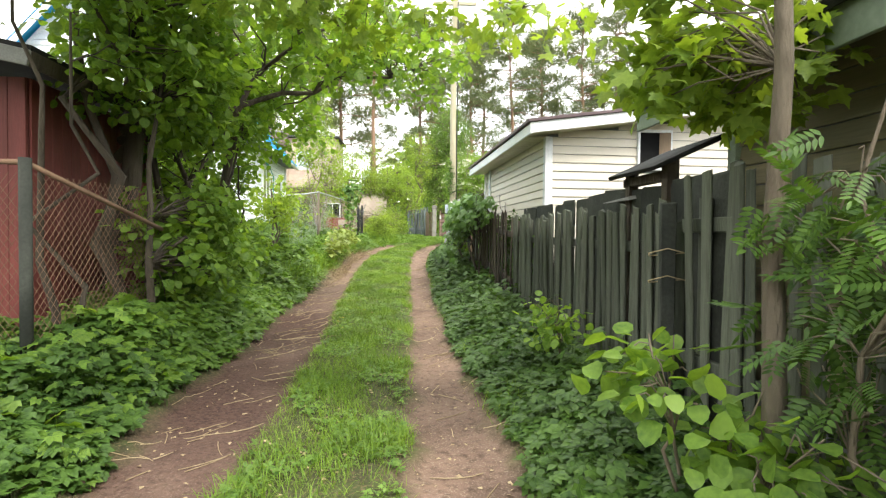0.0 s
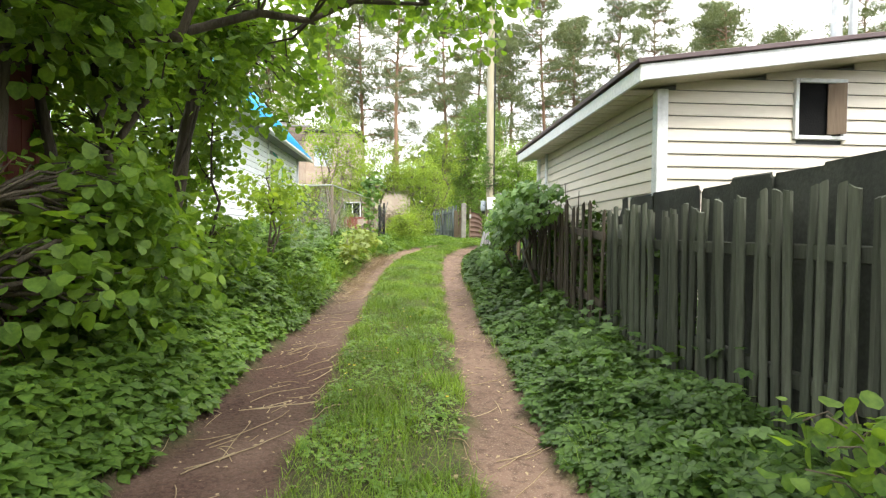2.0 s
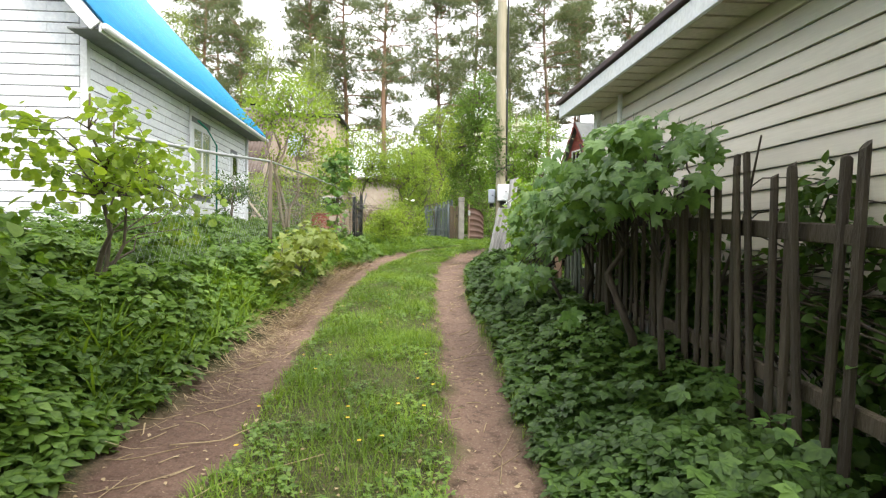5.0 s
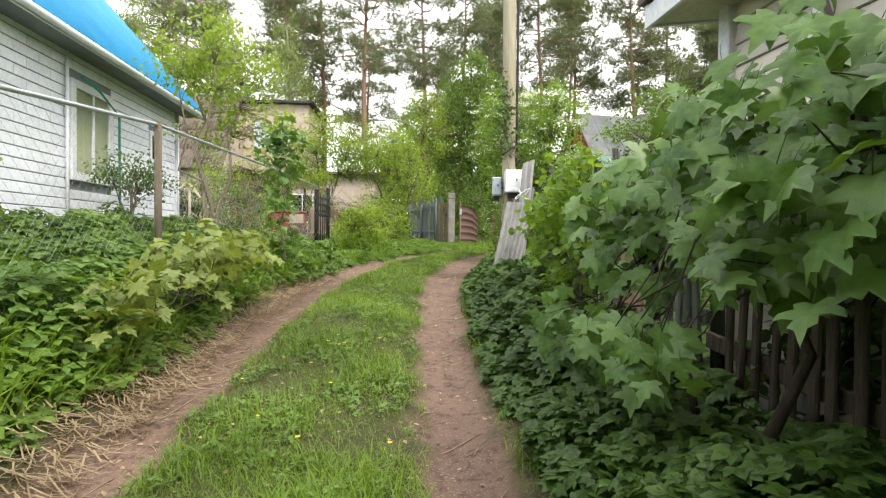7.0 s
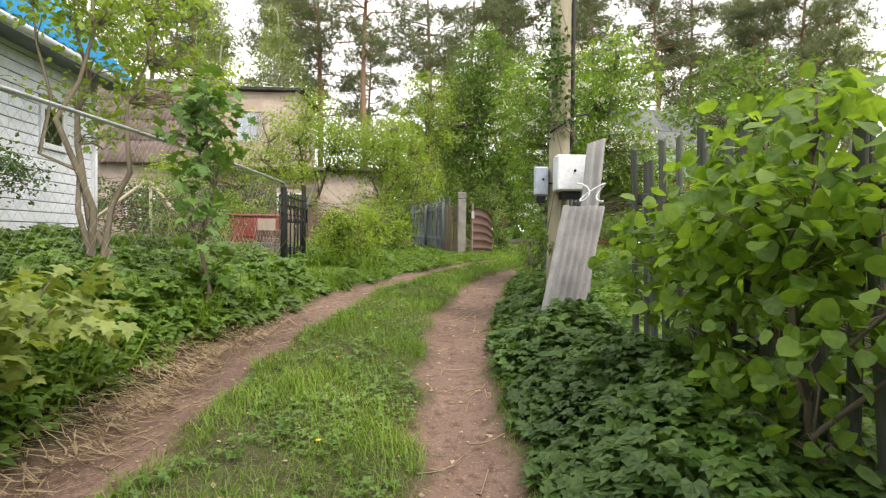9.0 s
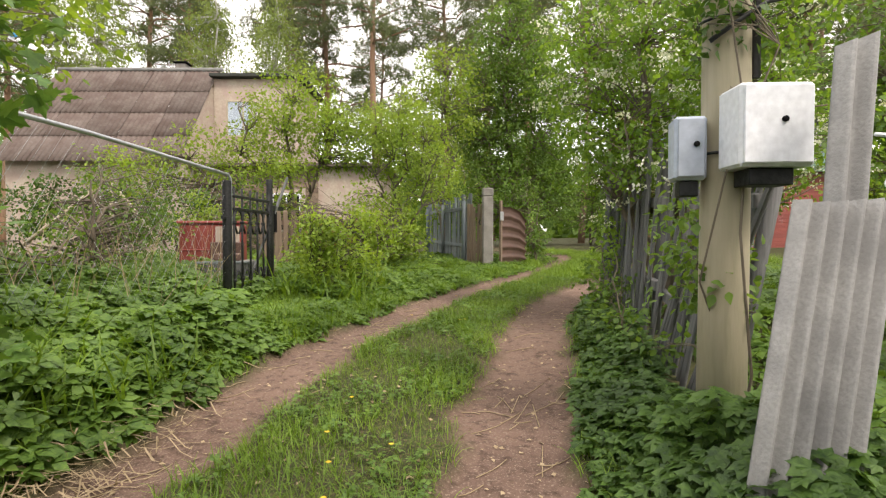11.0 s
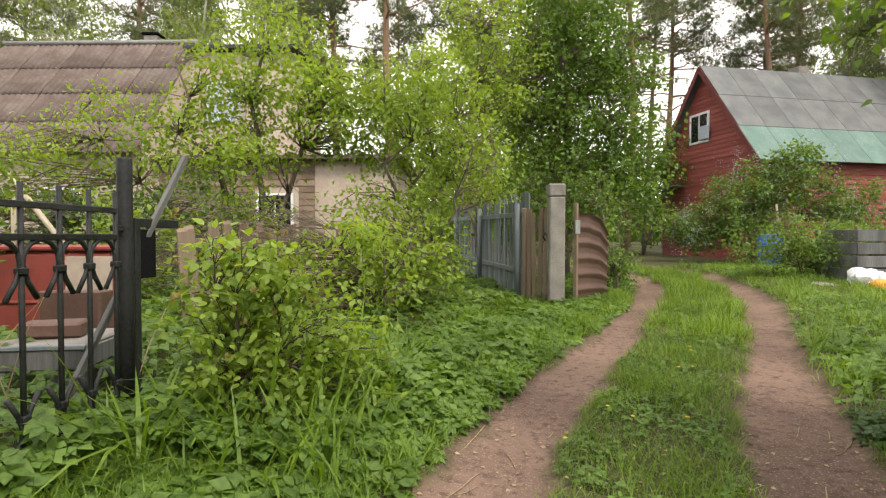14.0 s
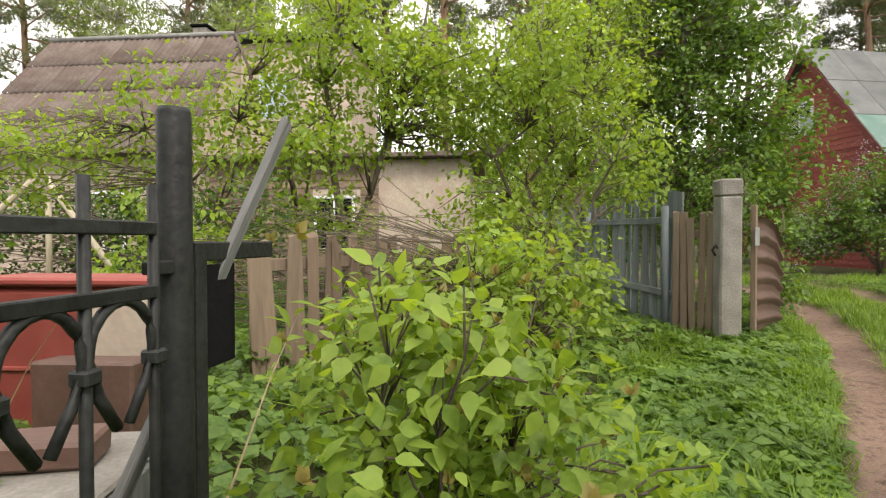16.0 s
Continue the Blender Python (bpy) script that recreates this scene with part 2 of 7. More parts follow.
def soil():
    """Bare pinkish sand in the ruts, dark litter elsewhere."""
    m, n, l, p = node_mat("soil")
    co, at = n.new("ShaderNodeTexCoord"), n.new("ShaderNodeAttribute")
    at.attribute_name = "rut"
    v = co.outputs["Object"]
    sand = mixrgb(n, l, noise_fac(n, l, v, 1.1, 0.38, 0.62), (0.2, 0.132, 0.102), (0.132, 0.086, 0.067))
    sand = mixrgb(n, l, noise_fac(n, l, v, 16, 0.5, 0.75, 8), sand, (0.062, 0.04, 0.031))
    sand = mixrgb(n, l, noise_fac(n, l, v, 90, 0.55, 0.72, 4), sand, (0.3, 0.23, 0.18))
    hum = n.new("ShaderNodeAttribute")
    hum.attribute_name = "humus"
    crumbs = mixrgb(n, l, noise_fac(n, l, v, 38, 0.42, 0.62, 8), (0.095, 0.055, 0.045), (0.05, 0.028, 0.023))
    crumbs = mixrgb(n, l, noise_fac(n, l, v, 120, 0.6, 0.72, 3), crumbs, (0.2, 0.13, 0.1))
    sand = mixrgb(n, l, hum.outputs["Fac"], sand, crumbs)
    turf = mixrgb(n, l, noise_fac(n, l, v, 9), (0.04, 0.042, 0.02), (0.06, 0.075, 0.024))
    turf = mixrgb(n, l, noise_fac(n, l, v, 60, 0.5, 0.7), turf, (0.14, 0.11, 0.06))
    l.new(mixrgb(n, l, at.outputs["Fac"], turf, sand), p.inputs["Base Color"])
    p.inputs["Roughness"].default_value = 0.95
    p.inputs["Specular IOR Level"].default_value = 0.2
    b = n.new("ShaderNodeBump")
    b.inputs["Strength"].default_value, b.inputs["Distance"].default_value = 0.8, 0.02
    l.new(noise_fac(n, l, v, 28, 0.2, 0.8, 9), b.inputs["Height"])
    l.new(b.outputs[0], p.inputs["Normal"])
    return m


M["soil"] = soil()

# ---- mesh helpers ----


def raw_mesh(name, verts, faces, mat, smooth=False):
    """A mesh from arrays; faces all of one size."""
    verts, faces = np.asarray(verts, np.float32), np.asarray(faces, np.int32)
    me = bpy.data.meshes.new(name)
    k = faces.shape[1]
    me.vertices.add(len(verts))
    me.vertices.foreach_set("co", verts.ravel())
    me.loops.add(faces.size)
    me.loops.foreach_set("vertex_index", faces.ravel())
    me.polygons.add(len(faces))
    me.polygons.foreach_set("loop_start", np.arange(len(faces), dtype=np.int32) * k)
    if smooth:
        me.polygons.foreach_set("use_smooth", np.ones(len(faces), bool))
    me.update(calc_edges=True)
    me.materials.append(mat)
    return me


def put(name, me, parent=None, m=None, label=""):
    """Link a mesh as one object, under a thing if given."""
    ob = new(name, me)
    if parent:
        ob.parent = parent
    if m is not None:
        ob.matrix_basis = m
    return tagged(ob, label)


def thing(name, m, label, category, group="", kind=""):
    ob = new(name)
    ob.matrix_basis = m
    ob.empty_display_size = 0.1
    return tagged(ob, label, category, group, kind)


def finish(bm, name, mat):
    me = bpy.data.meshes.new(name)
    bm.normal_update()
    bm.to_mesh(me)
    bm.free()
    me.materials.append(mat)
    return me


def block(name, lo, hi, mat, bevel=0.006, jitter=0.0, rng=None):
    """A bevelled box from corner to corner, its corners a little off."""
    bm = bmesh.new()
    bmesh.ops.create_cube(bm, size=1)
    lo, hi = Vector(lo), Vector(hi)
    for v in bm.verts:
        v.co = Vector([lo[i] + (v.co[i] + 0.5) * (hi[i] - lo[i]) for i in range(3)])
        if jitter:
            v.co += Vector([(random.random() - 0.5) * jitter for _ in range(3)])
    if bevel:
        bmesh.ops.bevel(bm, geom=bm.edges[:], offset=bevel, segments=1, affect="EDGES")
    return finish(bm, name, mat)


def tube_arrays(points, radii, sides=7, closed_ends=True):
    pts = np.asarray(points, float)
    radii = np.broadcast_to(np.asarray(radii, float), (len(pts),))
    tan = np.gradient(pts, axis=0)
    tan /= np.linalg.norm(tan, axis=1)[:, None] + 1e-9
    ref = np.where(np.abs(tan[:, 2:3]) > 0.9, np.array([[1.0, 0, 0]]), np.array([[0, 0, 1.0]]))
    a = np.cross(tan, ref)
    a /= np.linalg.norm(a, axis=1)[:, None] + 1e-9
    for i in range(1, len(a)):
        if a[i] @ a[i - 1] < 0:
            a[i] = -a[i]
    b = np.cross(tan, a)
    ang = np.linspace(0, 2 * np.pi, sides, endpoint=False)
    ring = (a[:, None] * np.cos(ang)[None, :, None] + b[:, None] * np.sin(ang)[None, :, None]) * radii[:, None, None] + pts[:, None]
    v = ring.reshape(-1, 3)
    i, j = np.meshgrid(np.arange(len(pts) - 1), np.arange(sides), indexing="ij")
    k = (j + 1) % sides
    q = np.stack([i * sides + j, i * sides + k, (i + 1) * sides + k, (i + 1) * sides + j], -1).reshape(-1, 4)
    if closed_ends:
        n = len(v)
        v = np.vstack([v, pts[:1], pts[-1:]])
        js = np.arange(sides)
        cap0 = np.stack([np.full(sides, n), (js + 1) % sides, js, js], -1)
        last = (len(pts) - 1) * sides
        cap1 = np.stack([np.full(sides, n + 1), last + js, last + (js + 1) % sides, last + (js + 1) % sides], -1)
        q = np.vstack([q])
        tri = np.vstack([cap0[:, :3], cap1[:, :3]])
    else:
        tri = np.zeros((0, 3), int)
    tris = np.vstack([q[:, [0, 1, 2]], q[:, [0, 2, 3]], tri])
    return v, tris


def tubes(name, runs, mat, sides=7):
    """Several tubes in one mesh; runs of (points, radii)."""
    vs, fs, n = [], [], 0
    for pts, rad in runs:
        v, t = tube_arrays(pts, rad, sides)
        vs.append(v)
        fs.append(t + n)
        n += len(v)
    return raw_mesh(name, np.vstack(vs), np.vstack(fs), mat, True)


# leaf shapes: base at the origin, tip along +y, upper side +z
def half_leaf(left):
    """Outline on one side, from base to tip, to a whole folded leaf."""
    mid = [(0, y, 0) for _, y in left]
    n = len(left)
    lift = 0.22
    v = [(0, 0, 0), (0, 1, -0.12)] + [(0, y, -0.1 * y * y) for _, y in left]
    v += [(-x, y, lift * x - 0.12 * y * y) for x, y in left] + [(x, y, lift * x - 0.12 * y * y) for x, y in left]
    f = []
    for s in (0, 1):
        o = 2 + n * (s + 1)
        tri = [(0, 2, o), (2 + n - 1, 1, o + n - 1)]
        for i in range(n - 1):
            tri += [(2 + i, 3 + i, o + i + 1), (2 + i, o + i + 1, o + i)]
        f += [t if s else t[::-1] for t in tri]
    return np.array(v, float), np.array(f)


OVAL = half_leaf([(0.3, 0.22), (0.38, 0.5), (0.24, 0.8)])
ROUND = half_leaf([(0.4, 0.12), (0.47, 0.5), (0.3, 0.82)])
NARROW = half_leaf([(0.17, 0.3), (0.12, 0.7)])
SIMPLE = (np.array([(0, 0, 0), (-0.36, 0.45, 0.09), (0, 1, -0.1), (0.36, 0.45, 0.09)], float), np.array([(0, 2, 1), (0, 3, 2)]))
SMALL = half_leaf([(0.34, 0.45)])
POINTED = half_leaf([(0.25, 0.18), (0.33, 0.42), (0.14, 0.8)])


def maple_shape():
    half = [(0.05, -0.02), (0.26, -0.12), (0.5, -0.1), (0.4, 0.08), (0.66, 0.24), (0.74, 0.44), (0.5, 0.42), (0.27, 0.44), (0.33, 0.66), (0.15, 0.74)]
    out = [(0, 0)] + half + [(0, 1.05)] + [(-x, y) for x, y in half[::-1]]
    v = [(0, 0.3, 0)]
    for x, y in out:
        r2 = x * x + (y - 0.3) ** 2
        v.append((x, y, 0.1 * abs(math.sin(3 * math.atan2(x, y - 0.3))) * r2 ** 0.5 - 0.28 * r2))
    n = len(out)
    return np.array(v, float), np.array([(0, 1 + (i + 1) % n, 1 + i) for i in range(n)])


MAPLE = maple_shape()


def joined(parts):
    vs, fs, n = [], [], 0
    for v, f in parts:
        vs.append(v)
        fs.append(f + n)
        n += len(v)
    return np.vstack(vs), np.vstack(fs)


def turned(shape, angle, size, shift=(0, 0, 0), roll=0.0):
    v, f = shape
    m = np.array((Matrix.Rotation(angle, 3, "Z") @ Matrix.Rotation(roll, 3, "Y")))
    return v @ m.T * size + np.array(shift), f


TRIFOIL = joined([turned(SMALL, a, s, sh) for a, s, sh in ((0, 1, (0, 0.15, 0)), (1.25, 0.85, (-0.05, 0.05, 0)), (-1.25, 0.85, (0.05, 0.05, 0)))])
LOBED = joined([turned(SMALL, a, s) for a, s in ((0, 1), (0.8, 0.85), (-0.8, 0.85), (1.7, 0.6), (-1.7, 0.6))])
ROWAN = joined([turned(NARROW, s * 1.15, 0.32, (0, 0.15 + 0.12 * i, -0.02 * i)) for i in range(7) for s in (1, -1)] + [turned(NARROW, 0, 0.32, (0, 0.98, -0.14))])
TUFT = joined([(np.array([(-0.035, 0, 0), (0.035, 0, 0), (0.5 * math.cos(a), 0.25 + 0.7 * math.cos(b), 0.5 * math.sin(a))]), np.array([(0, 1, 2)]))
               for a, b in [(k * 1.05, 0.4 + 0.25 * (k % 4)) for k in range(6)]])


def blade(bend, w=0.03):
    ys = (0, 0.4, 0.75, 1)
    v, zs = [], [0, bend * 0.16, bend * 0.55, bend]
    for y, z, k in zip(ys, zs, (1, 0.8, 0.5)):
        v += [(-w * k, y * (1 - 0.3 * bend * y), z), (w * k, y * (1 - 0.3 * bend * y), z)]
    v.append((0, 1 - 0.3 * bend, zs[3]))
    return np.array(v, float), np.array([(0, 1, 2), (1, 3, 2), (2, 3, 4), (3, 5, 4), (4, 5, 6)])


def norm(a):
    return a / (np.linalg.norm(a, axis=-1, keepdims=True) + 1e-9)


def strew(shape, pos, along, up, size):
    """Vertices and triangles of a shape set at many places: its y along, its z near up."""
    v, f = shape
    y = norm(np.asarray(along, float))
    x = norm(np.cross(y, up))
    z = np.cross(x, y)
    size = np.broadcast_to(np.asarray(size, float), (len(pos),))
    out = (v[None, :, 0:1] * x[:, None] + v[None, :, 1:2] * y[:, None] + v[None, :, 2:3] * z[:, None]) * size[:, None, None] + np.asarray(pos)[:, None]
    faces = f[None] + (np.arange(len(pos)) * len(v))[:, None, None]
    return out.reshape(-1, 3), faces.reshape(-1, 3)


def leaf_cloud(rng, shape, centres, radius, per, size, droop=0.35, out=0.6):
    """Leaves in loose clusters round the centres."""
    c = np.repeat(centres, per, 0)
    off = rng.normal(0, 1, c.shape)
    off = norm(off) * (rng.random((len(c), 1)) ** 0.5) * radius
    off[:, 2] *= 0.7
    along = norm(off) * out + rng.normal(0, 0.5, c.shape) + np.array([0, 0, -droop])
    up = rng.normal(0, 0.45, c.shape) + np.array([0, 0, 1.0]) + norm(off) * 0.25
    return strew(shape, c + off, along, up, size * rng.uniform(0.6, 1.25, len(c)))


def in_blobs(rng, blobs, n):
    """Places in a set of ellipsoids (x, y, z, rx, ry, rz), more of them near the skin."""
    vol = np.array([b[3] * b[4] * b[5] for b in blobs])
    pick = rng.choice(len(blobs), n, p=vol / vol.sum())
    b = np.array(blobs)[pick]
    d = norm(rng.normal(0, 1, (n, 3))) * (rng.random((n, 1)) ** 0.45)
    return b[:, :3] + d * b[:, 3:]


def bend_path(rng, a, b, n=5, wob=0.08, sag=0.0):
    a, b = np.asarray(a, float), np.asarray(b, float)
    t = np.linspace(0, 1, n)[:, None]
    p = a + (b - a) * t
    w = rng.normal(0, wob * np.linalg.norm(b - a), (n, 3)) * np.sin(np.pi * t)
    p = p + w
    p[:, 2] += sag * np.sin(np.pi * t[:, 0])
    return p


def plant(name, label, category, base, stems, blobs, clusters, per, shape, size, leaf, bark="bark", radius=0.3, seed=1,
          twig=0.012, droop=0.35, group="", extra=None, wob=0.035):
    """A tree or shrub: stems of (top, radius at base) from the base, limbs to leaf clusters, a crown of many leaves."""
    rng = np.random.default_rng(seed)
    base = np.asarray(base, float)
    root = thing(name, Matrix.Translation(base), label, category, group)
    runs, nodes = [], []
    for top, r, *at in stems:
        foot = np.array(at[0], float) if at else base.copy()
        foot[2] -= 0.05
        p = bend_path(rng, foot, top, 8, wob)
        runs.append((p - base, np.linspace(r, r * 0.25, 8)))
        nodes += [(q, r * (1 - 0.75 * i / 7)) for i, q in enumerate(p) if i >= 2]
    cen = in_blobs(rng, blobs, clusters)
    np_nodes = np.array([q for q, _ in nodes])
    for c in cen:
        d = np.linalg.norm(np_nodes - c, axis=1) + 0.8 * np.maximum(0, np_nodes[:, 2] - c[2] + 0.15)
        k = int(np.argmin(d))
        p = bend_path(rng, np_nodes[k], c, 4, 0.07, 0.05)
        r = min(nodes[k][1] * 0.6, twig * (0.5 + 0.8 * np.linalg.norm(c - np_nodes[k])))
        runs.append((p - base, np.linspace(r, 0.003, 4)))
    put("trunk", tubes("trunk", runs, M[bark], 6), root)
    v, f = leaf_cloud(rng, shape, cen, radius, per, size, droop)
    crown = put("crown", raw_mesh("crown", v - base, f, M[leaf]), root)
    if extra:
        kind, mat, count, shp, sz = extra
        pos = cen[rng.integers(0, len(cen), count)] + rng.normal(0, radius * 0.6, (count, 3))
        many = np.repeat(pos, 26, 0) + rng.normal(0, 1, (count * 26, 3)) * np.array(sz)
        v, f = strew(shp, many, rng.normal(0, 1, many.shape), rng.normal(0, 1, many.shape), 0.03)
        put(kind, raw_mesh(kind, v - base, f, M[mat]), root)
    return root

# ---- ground ----
LANE_Y = (-30, 2.4, 4, 6.5, 9, 11.5, 14, 16.5, 18, 19.4, 20.5, 21.7, 23.8, 26.5, 29, 32, 36, 60)
LEFT_OUT = (-0.7, -1.65, -1.95, -2.18, -2.42, -2.5, -2.68, -2.8, -2.5, -2.3, -1.9, -1.55, -0.6, 0.65, 1.45, 1.9, 0.5, -12)
LEFT_IN = (-0.2, -1.0, -1.12, -1.38, -1.7, -1.92, -2.12, -2.12, -1.93, -1.67, -1.28, -0.96, -0.05, 1.15, 2.0, 2.4, 1.1, -11)
RIGHT_IN = (0.7, -0.15, -0.26, -0.41, -0.56, -0.74, -0.87, -0.98, -0.95, -0.66, -0.47, -0.12, 0.95, 2.1, 2.9, 3.4, 2.3, -9)
RIGHT_OUT = (1.3, 0.48, 0.3, 0.08, -0.09, -0.26, -0.4, -0.43, -0.25, -0.02, 0.17, 0.6, 1.4, 2.75, 3.5, 4.1, 3.0, -8)


def lane(edge, y):
    return np.interp(y, LANE_Y, edge)


def slope(y):
    """The lane's own height."""
    return np.interp(y, (-50, 6, 9, 12, 16, 20, 26, 60, 400), (0, 0, 0.06, 0.25, 0.5, 0.8, 1.0, 1.3, 1.3))


def smooth(a, lo, hi):
    t = np.clip((a - lo) / (hi - lo), 0, 1)
    return t * t * (3 - 2 * t)


def wave(x, y, k=1.0):
    return np.sin(1.7 * k * x + 0.6 * np.sin(1.1 * k * y)) * np.sin(1.3 * k * y + 0.9 * np.sin(0.8 * k * x + 1))


def rut_mask(x, y):
    ragged = 0.07 * wave(x, y, 5) + 0.04 * wave(x, y, 13)
    a = smooth(x - lane(LEFT_OUT, y) + ragged, -0.06, 0.08) * smooth(lane(LEFT_IN, y) - x + ragged, -0.06, 0.1)
    b = smooth(x - lane(RIGHT_IN, y) + ragged, -0.06, 0.1) * smooth(lane(RIGHT_OUT, y) - x + ragged, -0.06, 0.08)
    return np.maximum(a, b)


def height(x, y):
    x, y = np.asarray(x, float), np.asarray(y, float)
    left = lane(LEFT_OUT, y) - x
    right = x - lane(RIGHT_OUT, y)
    bank_l = np.interp(y, (-5, 4, 8, 12, 18, 20.5, 23, 60), (0.05, 0.12, 0.22, 0.3, 0.2, 0.08, 0.03, 0.0))
    yard_l = np.interp(y, (-5, 5, 10, 14, 19, 22, 27, 60), (0.05, 0.15, 0.45, 0.55, 0.4, 0.15, 0.05, 0.0))
    z = slope(y) + bank_l * smooth(left, -0.02, 0.45) + yard_l * smooth(left, 0.6, 3.0) + 0.07 * smooth(right, -0.02, 0.4)
    z = z - 0.055 * rut_mask(x, y) + 0.012 * wave(x, y, 3.1) + 0.006 * wave(x, y, 11)
    return z


def spaced(marks):
    return np.unique(np.concatenate([np.arange(a, b, s) for a, b, s in marks]))


gx = spaced(((-600, -60, 60), (-60, -12, 4), (-12, -4.5, 0.5), (-4.5, 2.2, 0.07), (2.2, 5, 0.25), (5, 14, 1), (14, 60, 5), (60, 601, 60)))
gy = spaced(((-600, -40, 60), (-40, -4, 3), (-4, 0.5, 0.3), (0.5, 24, 0.08), (24, 34, 0.2), (34, 60, 1.5), (60, 120, 10), (120, 601, 60)))
GX, GY = np.meshgrid(gx, gy)
GZ = height(GX, GY)
gv = np.stack([GX, GY, GZ], -1).reshape(-1, 3)
gi, gj = np.meshgrid(np.arange(len(gy) - 1), np.arange(len(gx) - 1), indexing="ij")
ga = gi * len(gx) + gj
gf = np.stack([ga, ga + 1, ga + len(gx) + 1, ga + len(gx)], -1).reshape(-1, 4)
ground_me = raw_mesh("ground", gv, gf, M["soil"], True)
attr = ground_me.attributes.new("rut", "FLOAT", "POINT")
attr.data.foreach_set("value", rut_mask(GX, GY).astype(np.float32).ravel())
attr = ground_me.attributes.new("humus", "FLOAT", "POINT")
humus = smooth(lane(LEFT_IN, GY) + 0.1 - GX, 0.0, 0.2) * (1 - smooth(GY, 7.5, 12)) * np.clip(0.9 + 0.35 * wave(GX, GY, 1.6) + 0.2 * wave(GX, GY, 6), 0, 1)
attr.data.foreach_set("value", humus.astype(np.float32).ravel())
ground = tagged(new("ground", ground_me), "sandy lane with two bare ruts between weedy banks", "ground", kind="structure")


def gz(x, y):
    return float(height(x, y))


# ---- houses ----
def plank_mesh(name, length, tall, thick, mat):
    """A lap board: x along, z up, its foot proud of its top."""
    y0, y1 = -thick, -thick * 0.25
    v = [(0, 0, 0), (length, 0, 0), (length, y0, 0), (0, y0, 0), (0, y0, tall * 0.12), (length, y0, tall * 0.12),
         (length, y1, tall), (0, y1, tall), (0, 0, tall), (length, 0, tall)]
    me = bpy.data.meshes.new(name)
    me.from_pydata(v, [], [(3, 2, 1, 0), (3, 4, 5, 2), (4, 7, 6, 5), (7, 8, 9, 6), (0, 1, 9, 8), (0, 8, 7, 4, 3), (1, 2, 5, 6, 9)])
    me.materials.append(mat)
    return me


def lap_wall(root, m, length, z0, z1, step, mat, top=None, hole=None, name="siding_board"):
    """Boards one by one up a wall that runs along +x of m and faces -y. top(x): a sloping upper end; hole: (x0, x1, z0, z1)."""
    cache = {}
    z = z0
    while z < z1 - 0.02:
        spans = [(0.0, length)]
        if top:
            xs = np.linspace(0, length, 200)
            ok = xs[top(xs) > z + step * 0.6]
            if not len(ok):
                break
            spans = [(float(ok[0]), float(ok[-1]))]
        if hole and hole[2] < z + step - 0.02 and z < hole[3] - 0.02:
            spans = [(a, b) for a, b in ((spans[0][0], hole[0]), (hole[1], spans[0][1])) if b - a > 0.05]
        for a, b in spans:
            key = round(b - a, 2)
            if key not in cache:
                cache[key] = plank_mesh(name, b - a, step - 0.006, 0.022, mat)
            put(name, cache[key], root, m @ Matrix.Translation((a, 0, z)))
        z += step


def framed_window(root, m, w, h, frame_mat, depth=0.06, bar=True, back=None, border=0.06):
    """A window in a wall that faces -y of m; lower left corner at m. The black back paints an unlit room."""
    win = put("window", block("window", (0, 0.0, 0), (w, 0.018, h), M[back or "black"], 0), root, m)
    for a, b in (((-border, -0.03, -border), (0, 0.05, h + border)), ((w, -0.03, -border), (w + border, 0.05, h + border)),
                 ((0, -0.03, h), (w, 0.05, h + border)), ((0, -0.035, -border), (w, 0.05, 0))):
        put("frame", block("frame", a, b, M[frame_mat], 0.005), win)
    if bar:
        put("mullion", block("mullion", (w * 0.5 - 0.02, -0.03, 0), (w * 0.5 + 0.02, -0.002, h), M[frame_mat], 0.003), win)
    pane = put("pane", block("pane", (0, -0.014, 0), (w, -0.009, h), M["glass"], 0), win)
    pane.visible_shadow = False
    return win


